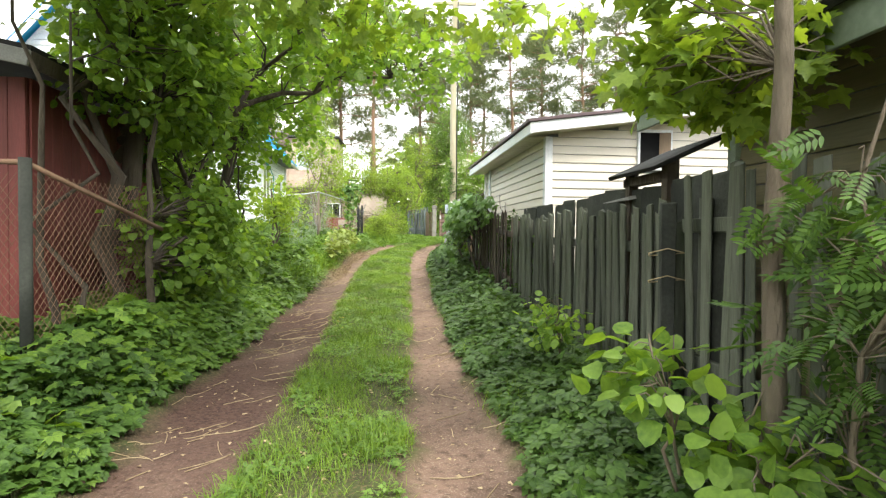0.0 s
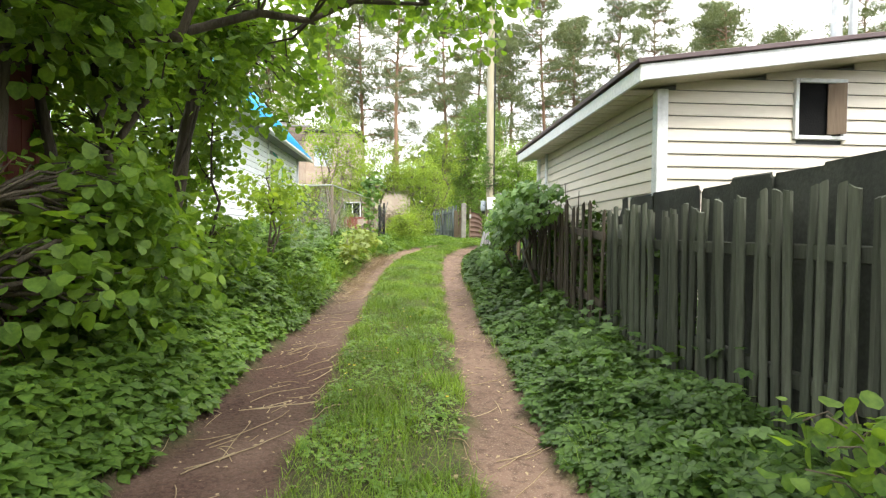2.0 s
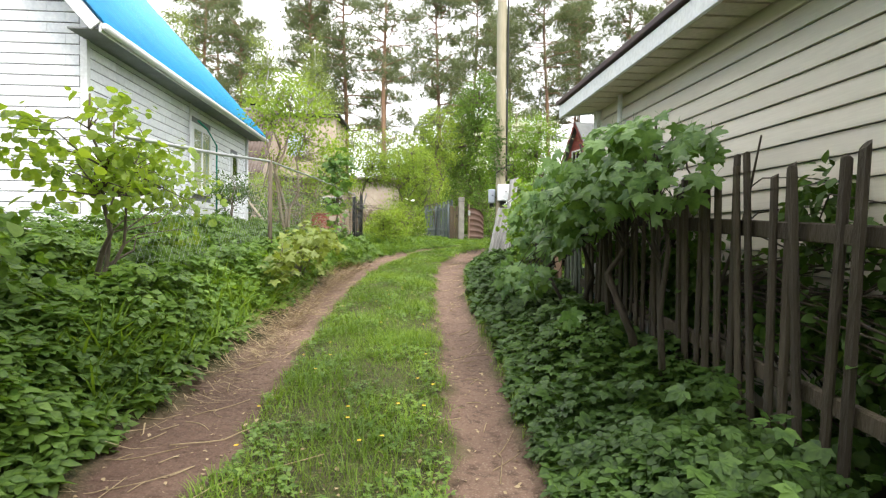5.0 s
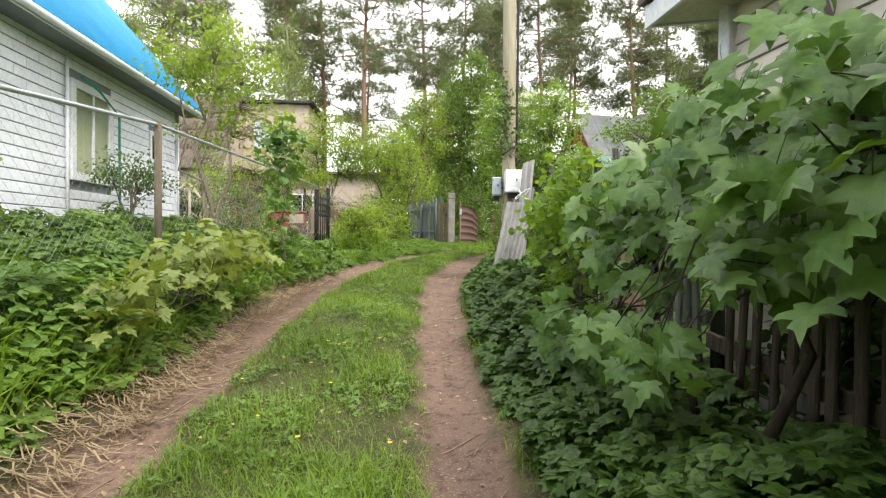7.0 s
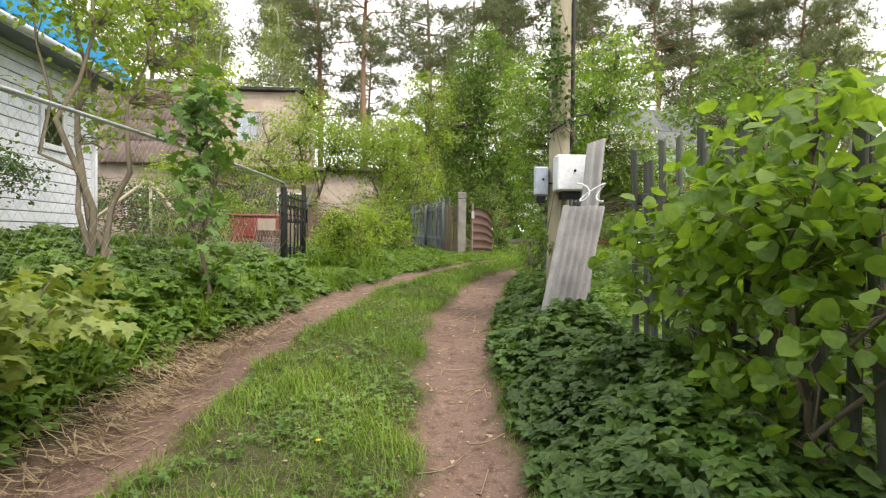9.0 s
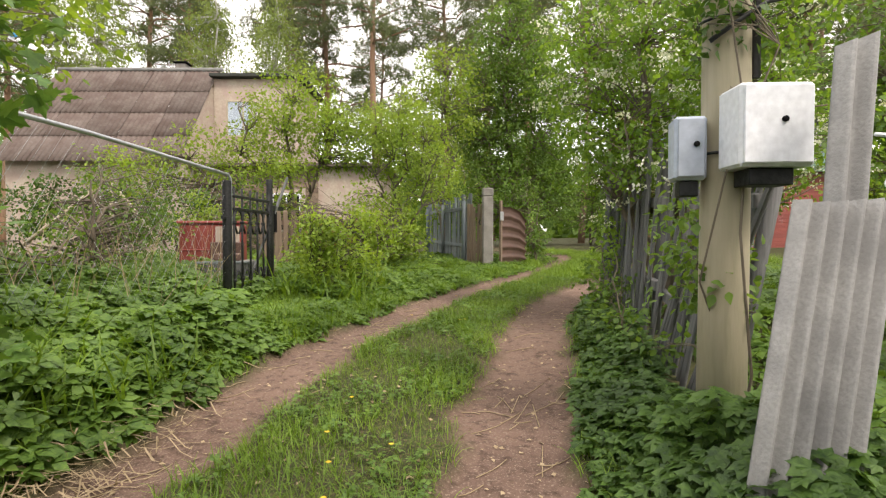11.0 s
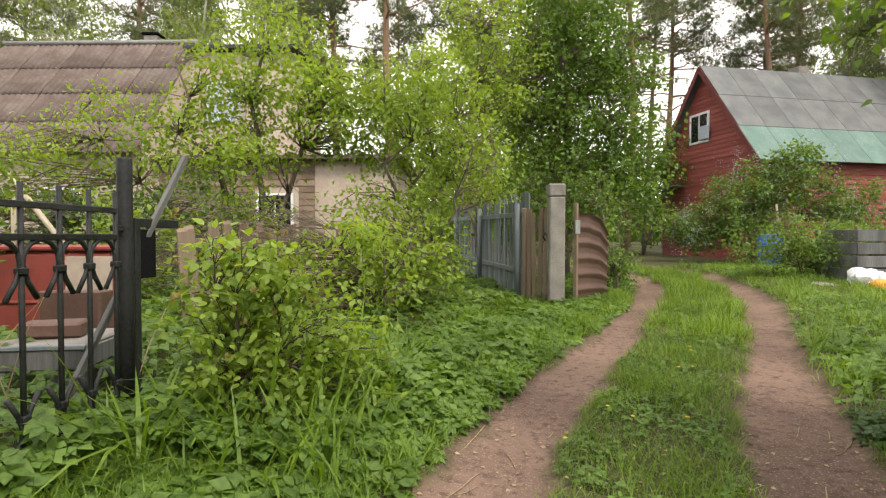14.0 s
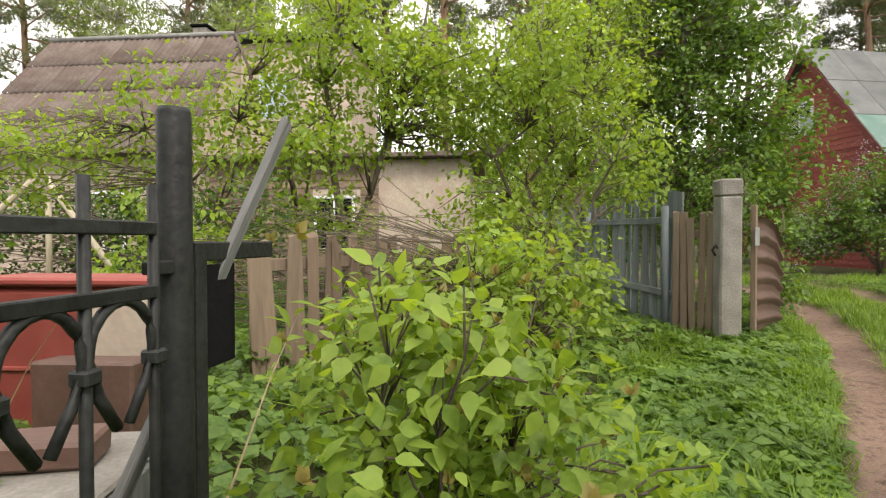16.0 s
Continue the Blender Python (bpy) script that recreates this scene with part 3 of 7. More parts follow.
def cream_house():
    """Cream lap-sided outbuilding with a low plum roof, beside the lane."""
    m0 = pose(1.5, 7.88, 0.02, 0, 0, 6)
    root = thing("outbuilding", m0, "cream lap-sided outbuilding with white corner trim and plum roof", "house")
    L, D, H, rise, mid = 7.0, 4.85, 2.62, 0.137, 3.6
    top = lambda x: H + 0.02 + rise * np.minimum(x + 0.3, 2 * mid - x)
    put("wall", block("wall", (0.03, 0.03, 0), (L, 0.15, H), M["joint"], 0), root)
    put("wall", block("wall", (0.03, 0.15, 0), (0.15, D, H), M["joint"], 0), root)
    put("wall", block("wall", (0.03, D - 0.12, 0), (L, D, H), M["joint"], 0), root)
    put("wall", block("wall", (L - 0.12, 0.03, 0), (L, D, H), M["joint"], 0), root)
    gable = bpy.data.meshes.new("gable")
    pts = [(0.03, H), (L, H), (L, H + 0.05), (mid, H + rise * mid), (0.03, H + 0.03)]
    gable.from_pydata([(x, 0.03, z) for x, z in pts] + [(x, 0.1, z) for x, z in pts], [],
                      [(0, 1, 2, 3, 4), (9, 8, 7, 6, 5)] + [(i, i + 5, (i + 1) % 5 + 5, (i + 1) % 5) for i in range(5)])
    gable.materials.append(M["joint"])
    put("gable", gable, root)
    lap_wall(root, pose(0, 0.03, 0), L, 0.15, 3.3, 0.124, M["siding_cream"], top, hole=(1.4, 1.88, 2.2, 2.74))
    lap_wall(root, pose(0.03, D, 0, 0, 0, -90), D, 0.15, H, 0.124, M["siding_cream"])
    put("corner_trim", block("corner_trim", (-0.035, -0.035, 0.05), (0.075, 0.075, H), M["white_trim"], 0.006), root)
    put("corner_trim", block("corner_trim", (-0.03, D - 0.07, 0.05), (0.07, D + 0.03, H), M["white_trim"], 0.006), root)
    put("downpipe", tubes("downpipe", [([(-0.05, D - 0.75, 0.3), (-0.05, D - 0.75, H)], 0.025)], M["white_trim"], 8), root)
    # the roof: two shallow slopes, eaves 0.3 m out
    for s, x0, x1 in ((1, -0.32, mid), (-1, mid, 2 * mid + 0.32)):
        a = -math.atan(rise) * s
        ln = (x1 - x0) / math.cos(a)
        mm = Matrix.Translation((x0, 0, H + (0.0 if s > 0 else rise * (mid + 0.32)))) @ Matrix.Rotation(a, 4, "Y")
        put("soffit", block("soffit", (0.02, -0.3, 0.0), (ln, D + 0.3, 0.02), M["soffit"], 0), root, mm)
        put("roof_sheet", block("roof_sheet", (-0.03, -0.36, 0.14), (ln, D + 0.36, 0.185), M["roof_plum"], 0.005), root, mm)
        put("fascia", block("fascia", (0.0, -0.33, -0.01), (ln, -0.3, 0.135), M["white_trim"], 0.004), root, mm)
        put("fascia", block("fascia", (0.0, D + 0.3, -0.01), (ln, D + 0.33, 0.135), M["white_trim"], 0.004), root, mm)
    put("fascia", block("fascia", (-0.34, -0.33, H - 0.02), (-0.31, D + 0.33, H + 0.12), M["white_trim"], 0.004), root)
    for i in range(24):
        put("soffit_slat", block("soffit_slat", (-0.3, i * 0.2 + 0.02, H - 0.012), (0.0, i * 0.2 + 0.19, H + 0.006), M["soffit"], 0.002), root)
    # black sheet in the opening stands in for the unlit room
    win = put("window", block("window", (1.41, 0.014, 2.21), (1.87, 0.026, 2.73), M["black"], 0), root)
    for a, b in (((1.37, -0.02, 2.17), (1.41, 0.12, 2.77)), ((1.87, -0.02, 2.17), (1.91, 0.12, 2.77)),
                 ((1.41, -0.02, 2.73), (1.87, 0.12, 2.77)), ((1.41, -0.025, 2.17), (1.87, 0.12, 2.21))):
        put("frame", block("frame", a, b, M["white_trim"], 0.004), win)
    put("shutter", block("shutter", (0, -0.01, 0), (0.16, 0.012, 0.5), M["wood_brown"], 0.004), win, pose(1.71, -0.005, 2.22, 0, 0, -28), "weathered wooden shutter")
    put("flue", tubes("flue", [([(4.25, 3, 3.0), (4.25, 3, 5.6)], 0.08)], M["steel"], 12), root, None, "shiny steel flue pipe")
    put("flue", tubes("flue", [([(4.52, 3, 3.0), (4.52, 3, 5.6)], 0.06)], M["steel"], 12), root, None, "shiny steel flue pipe")
    return root


def olive_house():
    """Olive lap-sided house close behind the picket fence, with a sage fascia."""
    root = thing("cottage", pose(2.0, 3.75, 0.0, 0, 0, 5), "olive lap-sided cottage with sage green fascia", "house")
    L, D, H = 6.0, 7.0, 2.15
    put("wall", block("wall", (0.03, -D, 0), (0.15, 0, H), M["joint"], 0), root)
    put("wall", block("wall", (0.15, -0.12, 0), (L, 0, H), M["joint"], 0), root)
    put("wall", block("wall", (0.15, -D, 0), (L, -D + 0.12, H), M["joint"], 0), root)
    put("wall", block("wall", (L - 0.1, -D + 0.12, 0), (L, -0.12, H), M["joint"], 0), root)
    lap_wall(root, pose(0.03, 0, 0, 0, 0, -90), D, 0.2, H, 0.135, M["siding_olive"])
    put("corner_trim", block("corner_trim", (-0.02, -0.06, 0.1), (0.06, 0.03, H), M["sage"], 0.005), root)
    a = -math.atan(0.55)
    mm = Matrix.Translation((-0.42, 0, H - 0.05)) @ Matrix.Rotation(a, 4, "Y")
    put("roof_sheet", block("roof_sheet", (-0.03, -D - 0.3, 0.1), (4, 0.55, 0.15), M["tar"], 0.005), root, mm)
    put("soffit", block("soffit", (0, -D - 0.28, 0), (4, 0.5, 0.02), M["sage"], 0.0), root, mm)
    put("fascia", block("fascia", (-0.02, 0.5, -0.06), (4, 0.53, 0.1), M["sage"], 0.004), root, mm)
    put("fascia", block("fascia", (-0.45, -D - 0.28, H - 0.13), (-0.42, 0.53, H + 0.05), M["sage"], 0.004), root)
    for i in range(16):
        put("rafter", block("rafter", (0.0, -i * 0.42 + 0.3, -0.05), (0.5, -i * 0.42 + 0.35, 0.0), M["wood_brown"], 0.003), root, mm)
    mm2 = Matrix.Translation((6.4, 0, H - 0.05)) @ Matrix.Scale(-1, 4, (1, 0, 0)) @ Matrix.Rotation(a, 4, "Y")
    put("roof_sheet", block("roof_sheet", (-0.03, -D - 0.3, 0.1), (4, 0.55, 0.15), M["tar"], 0.005), root, mm2)
    return root


def lean_to():
    """Dark felt lean-to between the cottage and the outbuilding."""
    root = thing("lean_to", pose(1.4, 4.45, 0, 0, 0, 5), "black felt lean-to roof on dark timber posts", "shed")
    mm = Matrix.Translation((-0.02, 0, 1.66)) @ Matrix.Rotation(-0.42, 4, "Y")
    put("roof_sheet", block("roof_sheet", (0, -0.75, 0), (0.56, 0.05, 0.03), M["tar"], 0.004, 0.02), root, mm)
    put("roof_sheet", block("roof_sheet", (-0.05, -0.3, 0.0), (0.5, 0.1, 0.012), M["slate"], 0.003, 0.03), root, pose(0.05, 0.1, 1.5, 0, -12, 8), "grey bent sheet")
    for x, y in ((0.12, -0.08), (0.12, -0.68), (0.46, -0.08)):
        put("post", block("post", (x - 0.04, y - 0.04, 0), (x + 0.04, y + 0.04, 1.66 + 0.42 * x), M["bark_dark"], 0.006), root)
    put("beam", block("beam", (0.08, -0.72, 1.6), (0.16, 0.0, 1.67), M["bark_dark"], 0.006), root)
    return root


def white_house():
    """White tile-clad house with a steep blue metal roof, on the raised yard."""
    root = thing("dacha", pose(-5.25, 13.3, 1.05, 0, 0, 5.7), "white tile-clad dacha with a bright blue metal roof", "house")
    D, W, H, ridge = 6.9, 6.0, 3.08, 3.4
    put("wall", block("wall", (-0.15, 0, 0), (-0.02, D, H), M["joint"], 0), root)
    put("wall", block("wall", (-W, 0, 0), (-0.15, 0.13, H), M["joint"], 0), root)
    put("wall", block("wall", (-W, D - 0.13, 0), (-0.15, D, H), M["joint"], 0), root)
    put("wall", block("wall", (-W, 0.13, 0), (-W + 0.13, D - 0.13, H), M["joint"], 0), root)
    put("plinth", block("plinth", (-W - 0.03, -0.03, -0.7), (0.03, D + 0.03, 0.16), M["concrete"], 0.01), root)
    for y0 in (0.0, D - 0.1):
        g = bpy.data.meshes.new("gable")
        g.from_pydata([(0, y0, H), (-W, y0, H), (-W / 2, y0, H + ridge), (0, y0 + 0.1, H), (-W, y0 + 0.1, H), (-W / 2, y0 + 0.1, H + ridge)], [],
                      [(0, 1, 2), (5, 4, 3), (0, 3, 4, 1), (1, 4, 5, 2), (2, 5, 3, 0)])
        g.materials.append(M["tile_white"])
        put("gable", g, root)
    for s in (1, -1):
        slope_len = math.hypot(W / 2 + 0.4, ridge * (W / 2 + 0.4) / (W / 2))
        ang = math.atan(ridge / (W / 2))
        mm = Matrix.Translation((-W / 2, 0, H + ridge + 0.06)) @ Matrix.Scale(s, 4, (1, 0, 0)) @ Matrix.Rotation(ang, 4, "Y")
        n = 46
        xs = [0, slope_len]
        ys = np.linspace(-0.4, D + 0.4, n * 4 + 1)
        prof = 0.022 * (np.arange(len(ys)) % 4 < 2)
        v = [(x, y, z) for x in xs for y, z in zip(ys, prof)] + [(x, y, z - 0.012) for x in xs for y, z in zip(ys, prof)]
        k = len(ys)
        f = [(i, i + 1, k + i + 1, k + i) for i in range(k - 1)] + [(2 * k + i + 1, 2 * k + i, 3 * k + i, 3 * k + i + 1) for i in range(k - 1)]
        f += [(k + i, k + i + 1, 3 * k + i + 1, 3 * k + i) for i in range(k - 1)]
        put("roof_sheet", raw_mesh("roof_sheet", v, f, M["roof_blue"]), root, mm)
        put("verge_board", block("verge_board", (0, D + 0.38, -0.16), (slope_len, D + 0.41, -0.015), M["white_trim"], 0.004), root, mm)
        put("verge_board", block("verge_board", (0, -0.41, -0.16), (slope_len, -0.38, -0.015), M["white_trim"], 0.004), root, mm)
    ez = H - 0.4 * ridge / (W / 2)
    put("fascia", block("fascia", (0.36, -0.38, ez - 0.06), (0.39, D + 0.38, ez + 0.06), M["white_trim"], 0.004), root)
    put("soffit", block("soffit", (0.0, -0.38, ez - 0.03), (0.36, D + 0.38, ez - 0.01), M["joint"], 0.002), root)
    put("gutter", tubes("gutter", [([(0.43, -0.38, ez + 0.0), (0.43, D + 0.38, ez - 0.03)], 0.045)], M["white_trim"], 8), root)
    for y in (3.2, D - 0.05):
        put("downpipe", tubes("downpipe", [([(0.05, y, 0.1), (0.05, y, ez - 0.05)], 0.022)], M["white_trim"], 8), root)
    put("corner_trim", block("corner_trim", (-0.06, D - 0.06, 0.1), (0.025, D + 0.02, H), M["white_trim"], 0.004), root)
    put("corner_trim", block("corner_trim", (-0.06, -0.02, 0.1), (0.025, 0.06, H), M["white_trim"], 0.004), root)
    framed_window(root, pose(0.0, 3.45, 1.05, 0, 0, 90), 0.85, 1.12, "white_trim", back="curtain", border=0.11)
    framed_window(root, pose(0.0, 5.75, 1.55, 0, 0, 90), 0.38, 0.42, "white_trim", bar=False, border=0.07)
    put("net", tubes("net", [([(0.12, 3.4, 2.3), (0.14, 3.8, 2.22), (0.12, 4.4, 2.0), (0.1, 4.45, 0.4)], 0.018)], M["turquoise"], 6), root, None, "turquoise hose hung on the wall")
    lap_wall(root, pose(-W, 0.0, 0.0), W, H, H + ridge, 0.132, M["tile_white"], lambda x: H + ridge * np.minimum(x, W - x) / (W / 2) - 0.02, name="cladding_board")
    # cladding tiles, course by course
    cut, mw = {}, pose(-0.015, 0, 0.16, 0, 0, 90)
    for r in range(22):
        y, z = 0.07 - 0.22 * (r % 2), r * 0.132
        while y < D - 0.1:
            spans = [(max(y, 0.07), min(y + 0.442, D - 0.07))]
            for y0, y1, z0, z1 in ((3.34, 4.41, 0.78, 2.12), (5.68, 6.2, 1.32, 1.88)):
                if z + 0.128 > z0 and z < z1:
                    spans = [s for p, q in spans for s in ((p, min(q, y0)), (max(p, y1), q))]
            for p, q in spans:
                w = round(q - p - 0.004, 2)
                if w > 0.03:
                    if w not in cut:
                        cut[w] = block("cladding_tile", (0, -0.014, 0), (w, 0, 0.12), M["tile_white"], 0.004)
                    put("cladding_tile", cut[w], root, mw @ Matrix.Translation((p, 0, z)))
            y += 0.442
    # the same tiles on the gable end
    for r in range(22):
        x = -W + 0.02 + 0.22 * (r % 2)
        while x < -0.2:
            w = round(min(0.438, -0.07 - x), 2)
            if w not in cut:
                cut[w] = block("cladding_tile", (0, -0.014, 0), (w, 0, 0.12), M["tile_white"], 0.004)
            put("cladding_tile", cut[w], root, pose(x, -0.002, 0.16 + r * 0.132))
            x += 0.442
    return root


def red_house():
    """Red board house with a steep slate roof behind a lilac."""
    root = thing("cottage", pose(7.4, 36.7, 1.0, 0, 0, 16), "red-brown board cottage with a steep grey slate roof", "house")
    L, D, H, ridge = 9.0, 5.2, 3.7, 3.35
    put("wall", block("wall", (0.02, 0.02, -0.1), (L, 0.12, H), M["red_wall"], 0), root)
    put("wall", block("wall", (0.02, 0.12, -0.1), (0.12, D, H), M["red_wall"], 0), root)
    put("wall", block("wall", (L - 0.1, 0.12, -0.1), (L, D, H), M["red_wall"], 0), root)
    put("wall", block("wall", (0.12, D - 0.1, -0.1), (L - 0.1, D, H), M["red_wall"], 0), root)
    lap_wall(root, pose(0, 0.02, 0), L, 0.1, H, 0.16, M["red_wall"], name="wall_board")
    lap_wall(root, pose(0.02, D, 0, 0, 0, -90), D, 0.1, H, 0.16, M["red_wall"], name="wall_board")
    top = lambda x: H + ridge * np.minimum(x, D - x) / (D / 2) - 0.02
    lap_wall(root, pose(0.0, D, 0, 0, 0, -90), D, H, H + ridge, 0.16, M["red_wall"], top, (1.75, 2.75, H + 0.7, H + 1.75), "wall_board")
    g = bpy.data.meshes.new("gable")
    g.from_pydata([(0.01, 0, H), (0.01, D, H), (0.01, D / 2, H + ridge), (0.1, 0, H), (0.1, D, H), (0.1, D / 2, H + ridge)], [],
                  [(0, 2, 1), (3, 4, 5), (0, 1, 4, 3), (1, 2, 5, 4), (2, 0, 3, 5)])
    g.materials.append(M["red_wall"])
    put("gable", g, root)
    framed_window(root, pose(-0.03, D - 1.8, H + 0.75, 0, 0, -90), 0.9, 0.95, "white_trim", border=0.08)
    put("satellite_dish", block("satellite_dish", (-0.15, D - 2.9, H + 0.75), (-0.1, D - 2.35, H + 1.25), M["box_grey"], 0.02), root)
    put("canopy", block("canopy", (-0.7, D - 1.4, H - 0.85), (0, D + 0.6, H - 0.78), M["roof_slate"], 0.01), root)
    ang = math.atan(ridge / (D / 2))
    sl = math.hypot(D / 2, ridge) + 0.45
    for side in (0, 1):
        for i in range(9):
            for k in range(3):
                x0, d0 = -0.35 + i * 1.07, k * sl / 3
                me = block("roof_sheet", (x0, -d0 - sl / 3 - 0.05, 0.02 + 0.015 * (2 - k)), (x0 + 1.06, -d0, 0.04 + 0.015 * (2 - k)), M["roof_green" if k == 2 else "roof_slate"], 0.004)
                mm = Matrix.Translation((0, D / 2, H + ridge)) @ Matrix.Scale(1 if side == 0 else -1, 4, (0, 1, 0)) @ Matrix.Rotation(ang, 4, "X")
                put("roof_sheet", me, root, mm)
    for sgn in (1, -1):
        mm = Matrix.Translation((0, D / 2, H + ridge)) @ Matrix.Scale(sgn, 4, (0, 1, 0)) @ Matrix.Rotation(ang, 4, "X")
        put("bargeboard", block("bargeboard", (-0.37, -sl, -0.14), (-0.34, 0, 0.02), M["red_shed"], 0.004), root, mm)
    put("antenna", tubes("antenna", [([(-0.1, D / 2, H + ridge - 0.5), (-0.1, D / 2, H + ridge + 1.3)], 0.015)], M["steel"], 6), root)
    put("chimney", block("chimney", (4.0, D / 2 + 0.1, H + ridge - 0.4), (4.5, D / 2 + 0.6, H + ridge + 0.35), M["concrete"], 0.01), root)
    return root


def brown_roof_house():
    """Old plastered house with a wide mossy corrugated roof, behind shrubs."""
    root = thing("old_house", pose(-15.0, 30.9, 0.85, 0, 0, 3), "old plastered house with a mossy brown corrugated roof", "house")
    L, D, H, ridge = 5.5, 5.6, 3.3, 3.3
    for a, b in (((0.1, 0.05, 0), (L, 0.2, H)), ((0.1, D - 0.2, 0), (L, D, H)), ((0.1, 0.2, 0), (0.25, D - 0.2, H)), ((L - 0.15, 0.2, 0), (L, D - 0.2, H))):
        put("wall", block("wall", a, b, M["plaster"], 0.01), root)
    for x0 in (0.1, L - 0.15):
        g = bpy.data.meshes.new("gable")
        pts = [(0, H), (D, H), (D / 2, H + ridge)]
        g.from_pydata([(x0, y, z) for y, z in pts] + [(x0 + 0.15, y, z) for y, z in pts], [], [(0, 2, 1), (3, 4, 5), (0, 1, 4, 3), (1, 2, 5, 4), (2, 0, 3, 5)])
        g.materials.append(M["plaster"])
        put("gable", g, root)
    framed_window(root, pose(L, 1.0, 1.0, 0, 0, 90), 0.9, 1.2, "white_trim")
    framed_window(root, pose(3.0, 0.05, 1.0), 0.9, 1.2, "white_trim")
    ang, sl = math.atan(ridge / (D / 2)), math.hypot(D / 2, ridge) + 0.35
    # corrugated sheets in courses
    sheet_w, rows = 1.13, 4
    for side in (0, 1):
        mm0 = Matrix.Translation((0, D / 2, H + ridge + 0.05)) @ Matrix.Scale(1 if side == 0 else -1, 4, (0, 1, 0)) @ Matrix.Rotation(ang, 4, "X")
        xs = np.linspace(0, sheet_w - 0.02, 29)
        zs = 0.025 * np.cos(xs / (sheet_w / 7) * 2 * np.pi)
        step = sl / rows
        v = [(x, 0, z) for x, z in zip(xs, zs)] + [(x, -step - 0.06, z + 0.03) for x, z in zip(xs, zs)] + [(x, -step - 0.06, z + 0.018) for x, z in zip(xs, zs)]
        f = [(i + 29, i + 30, i + 1, i) for i in range(28)] + [(i + 58, i + 59, i + 30, i + 29) for i in range(28)]
        me = raw_mesh("roof_sheet", v, f, M["roof_brown"], True)
        for r in range(rows):
            for i in range(5):
                put("roof_sheet", me, root, mm0 @ Matrix.Translation((-0.1 + i * sheet_w, -r * step, 0)))
    put("ridge_cap", tubes("ridge_cap", [([(-0.15, D / 2, H + ridge + 0.1), (L + 0.15, D / 2, H + ridge + 0.1)], 0.07)], M["slate"], 8), root)
    put("chimney", block("chimney", (3.9, D / 2 + 0.1, H + ridge - 0.2), (4.3, D / 2 + 0.5, H + ridge + 0.35), M["concrete"], 0.02), root)
    put("chimney_cap", block("chimney_cap", (3.85, D / 2 + 0.05, H + ridge + 0.37), (4.35, D / 2 + 0.55, H + ridge + 0.42), M["black"], 0.01), root)
    # tall flat-roofed block beside the gable
    for a, b in (((L + 0.01, 2.35, 0), (L + 2.9, 2.5, 6.25)), ((L + 2.75, 2.5, 0), (L + 2.9, D, 6.25)), ((L + 0.01, D - 0.15, 0), (L + 2.75, D, 6.25))):
        put("block_wall", block("block_wall", a, b, M["plaster"], 0.01), root)
    put("block_roof", block("block_roof", (L - 0.05, 2.1, 6.27), (L + 3.15, D + 0.2, 6.38), M["slate_dark"], 0.01), root)
    framed_window(root, pose(L + 0.5, 2.35, 4.3), 1.05, 1.15, "wood_pale", back="box_grey")
    # lower wing towards the lane
    for a, b in (((L, 0.6, 0), (L + 6.0, 0.8, 2.95)), ((L + 5.8, 0.8, 0), (L + 6.0, 4, 2.95)), ((L, 3.8, 0), (L + 5.8, 4, 2.95))):
        put("wing_wall", block("wing_wall", a, b, M["plaster"], 0.01), root)
    put("wing_roof", block("wing_roof", (L + 0.02, 0.3, 2.97), (L + 6.3, 4.3, 3.07), M["roof_brown"], 0.01), root)
    lap_wall(root, pose(L + 0.1, 0.59, 0), 3.9, 0.1, 2.9, 0.16, M["wood_brown"], None, (2.4, 3.5, 0.9, 2.2), "wall_board")
    framed_window(root, pose(L + 2.6, 0.58, 1.0), 0.8, 1.1, "white_trim")
    return root


def red_shed():
    """Maroon plank shed with a thin roof."""
    root = thing("shed", pose(-3.45, 4.5, 0.05, 0, 0, 5), "maroon plank shed with a low felt roof", "shed")
    H = 2.42
    put("wall", block("wall", (-3, 0.02, 0), (-0.02, 0.1, H), M["red_shed"], 0), root)
    put("wall", block("wall", (-0.1, 0.1, 0), (-0.02, 2.2, H), M["red_shed"], 0), root)
    put("wall", block("wall", (-3, 2.1, 0), (-0.1, 2.2, H), M["red_shed"], 0), root)
    put("wall", block("wall", (-3, 0.1, 0), (-2.9, 2.1, H), M["red_shed"], 0), root)
    board = block("plank", (0, 0, 0.02), (0.138, 0.02, H), M["red_shed"], 0.004)
    for i in range(21):
        put("plank", board, root, Matrix.Translation((-0.16 - i * 0.14, 0, 0)))
    for i in range(15):
        put("plank", board, root, pose(0, 0.04 + i * 0.14, 0, 0, 0, 90))
    mm = Matrix.Translation((0.3, 0, H + 0.02)) @ Matrix.Rotation(0.2, 4, "Y")
    put("roof_sheet", block("roof_sheet", (-3.6, -0.45, 0.06), (0, 2.6, 0.1), M["tar"], 0.004), root, mm)
    put("fascia", block("fascia", (-3.6, -0.47, -0.06), (0, -0.44, 0.06), M["slate"], 0.004), root, mm)
    put("fascia", block("fascia", (-0.02, -0.44, -0.06), (0.01, 2.6, 0.06), M["bark_dark"], 0.004), root, mm)
    return root


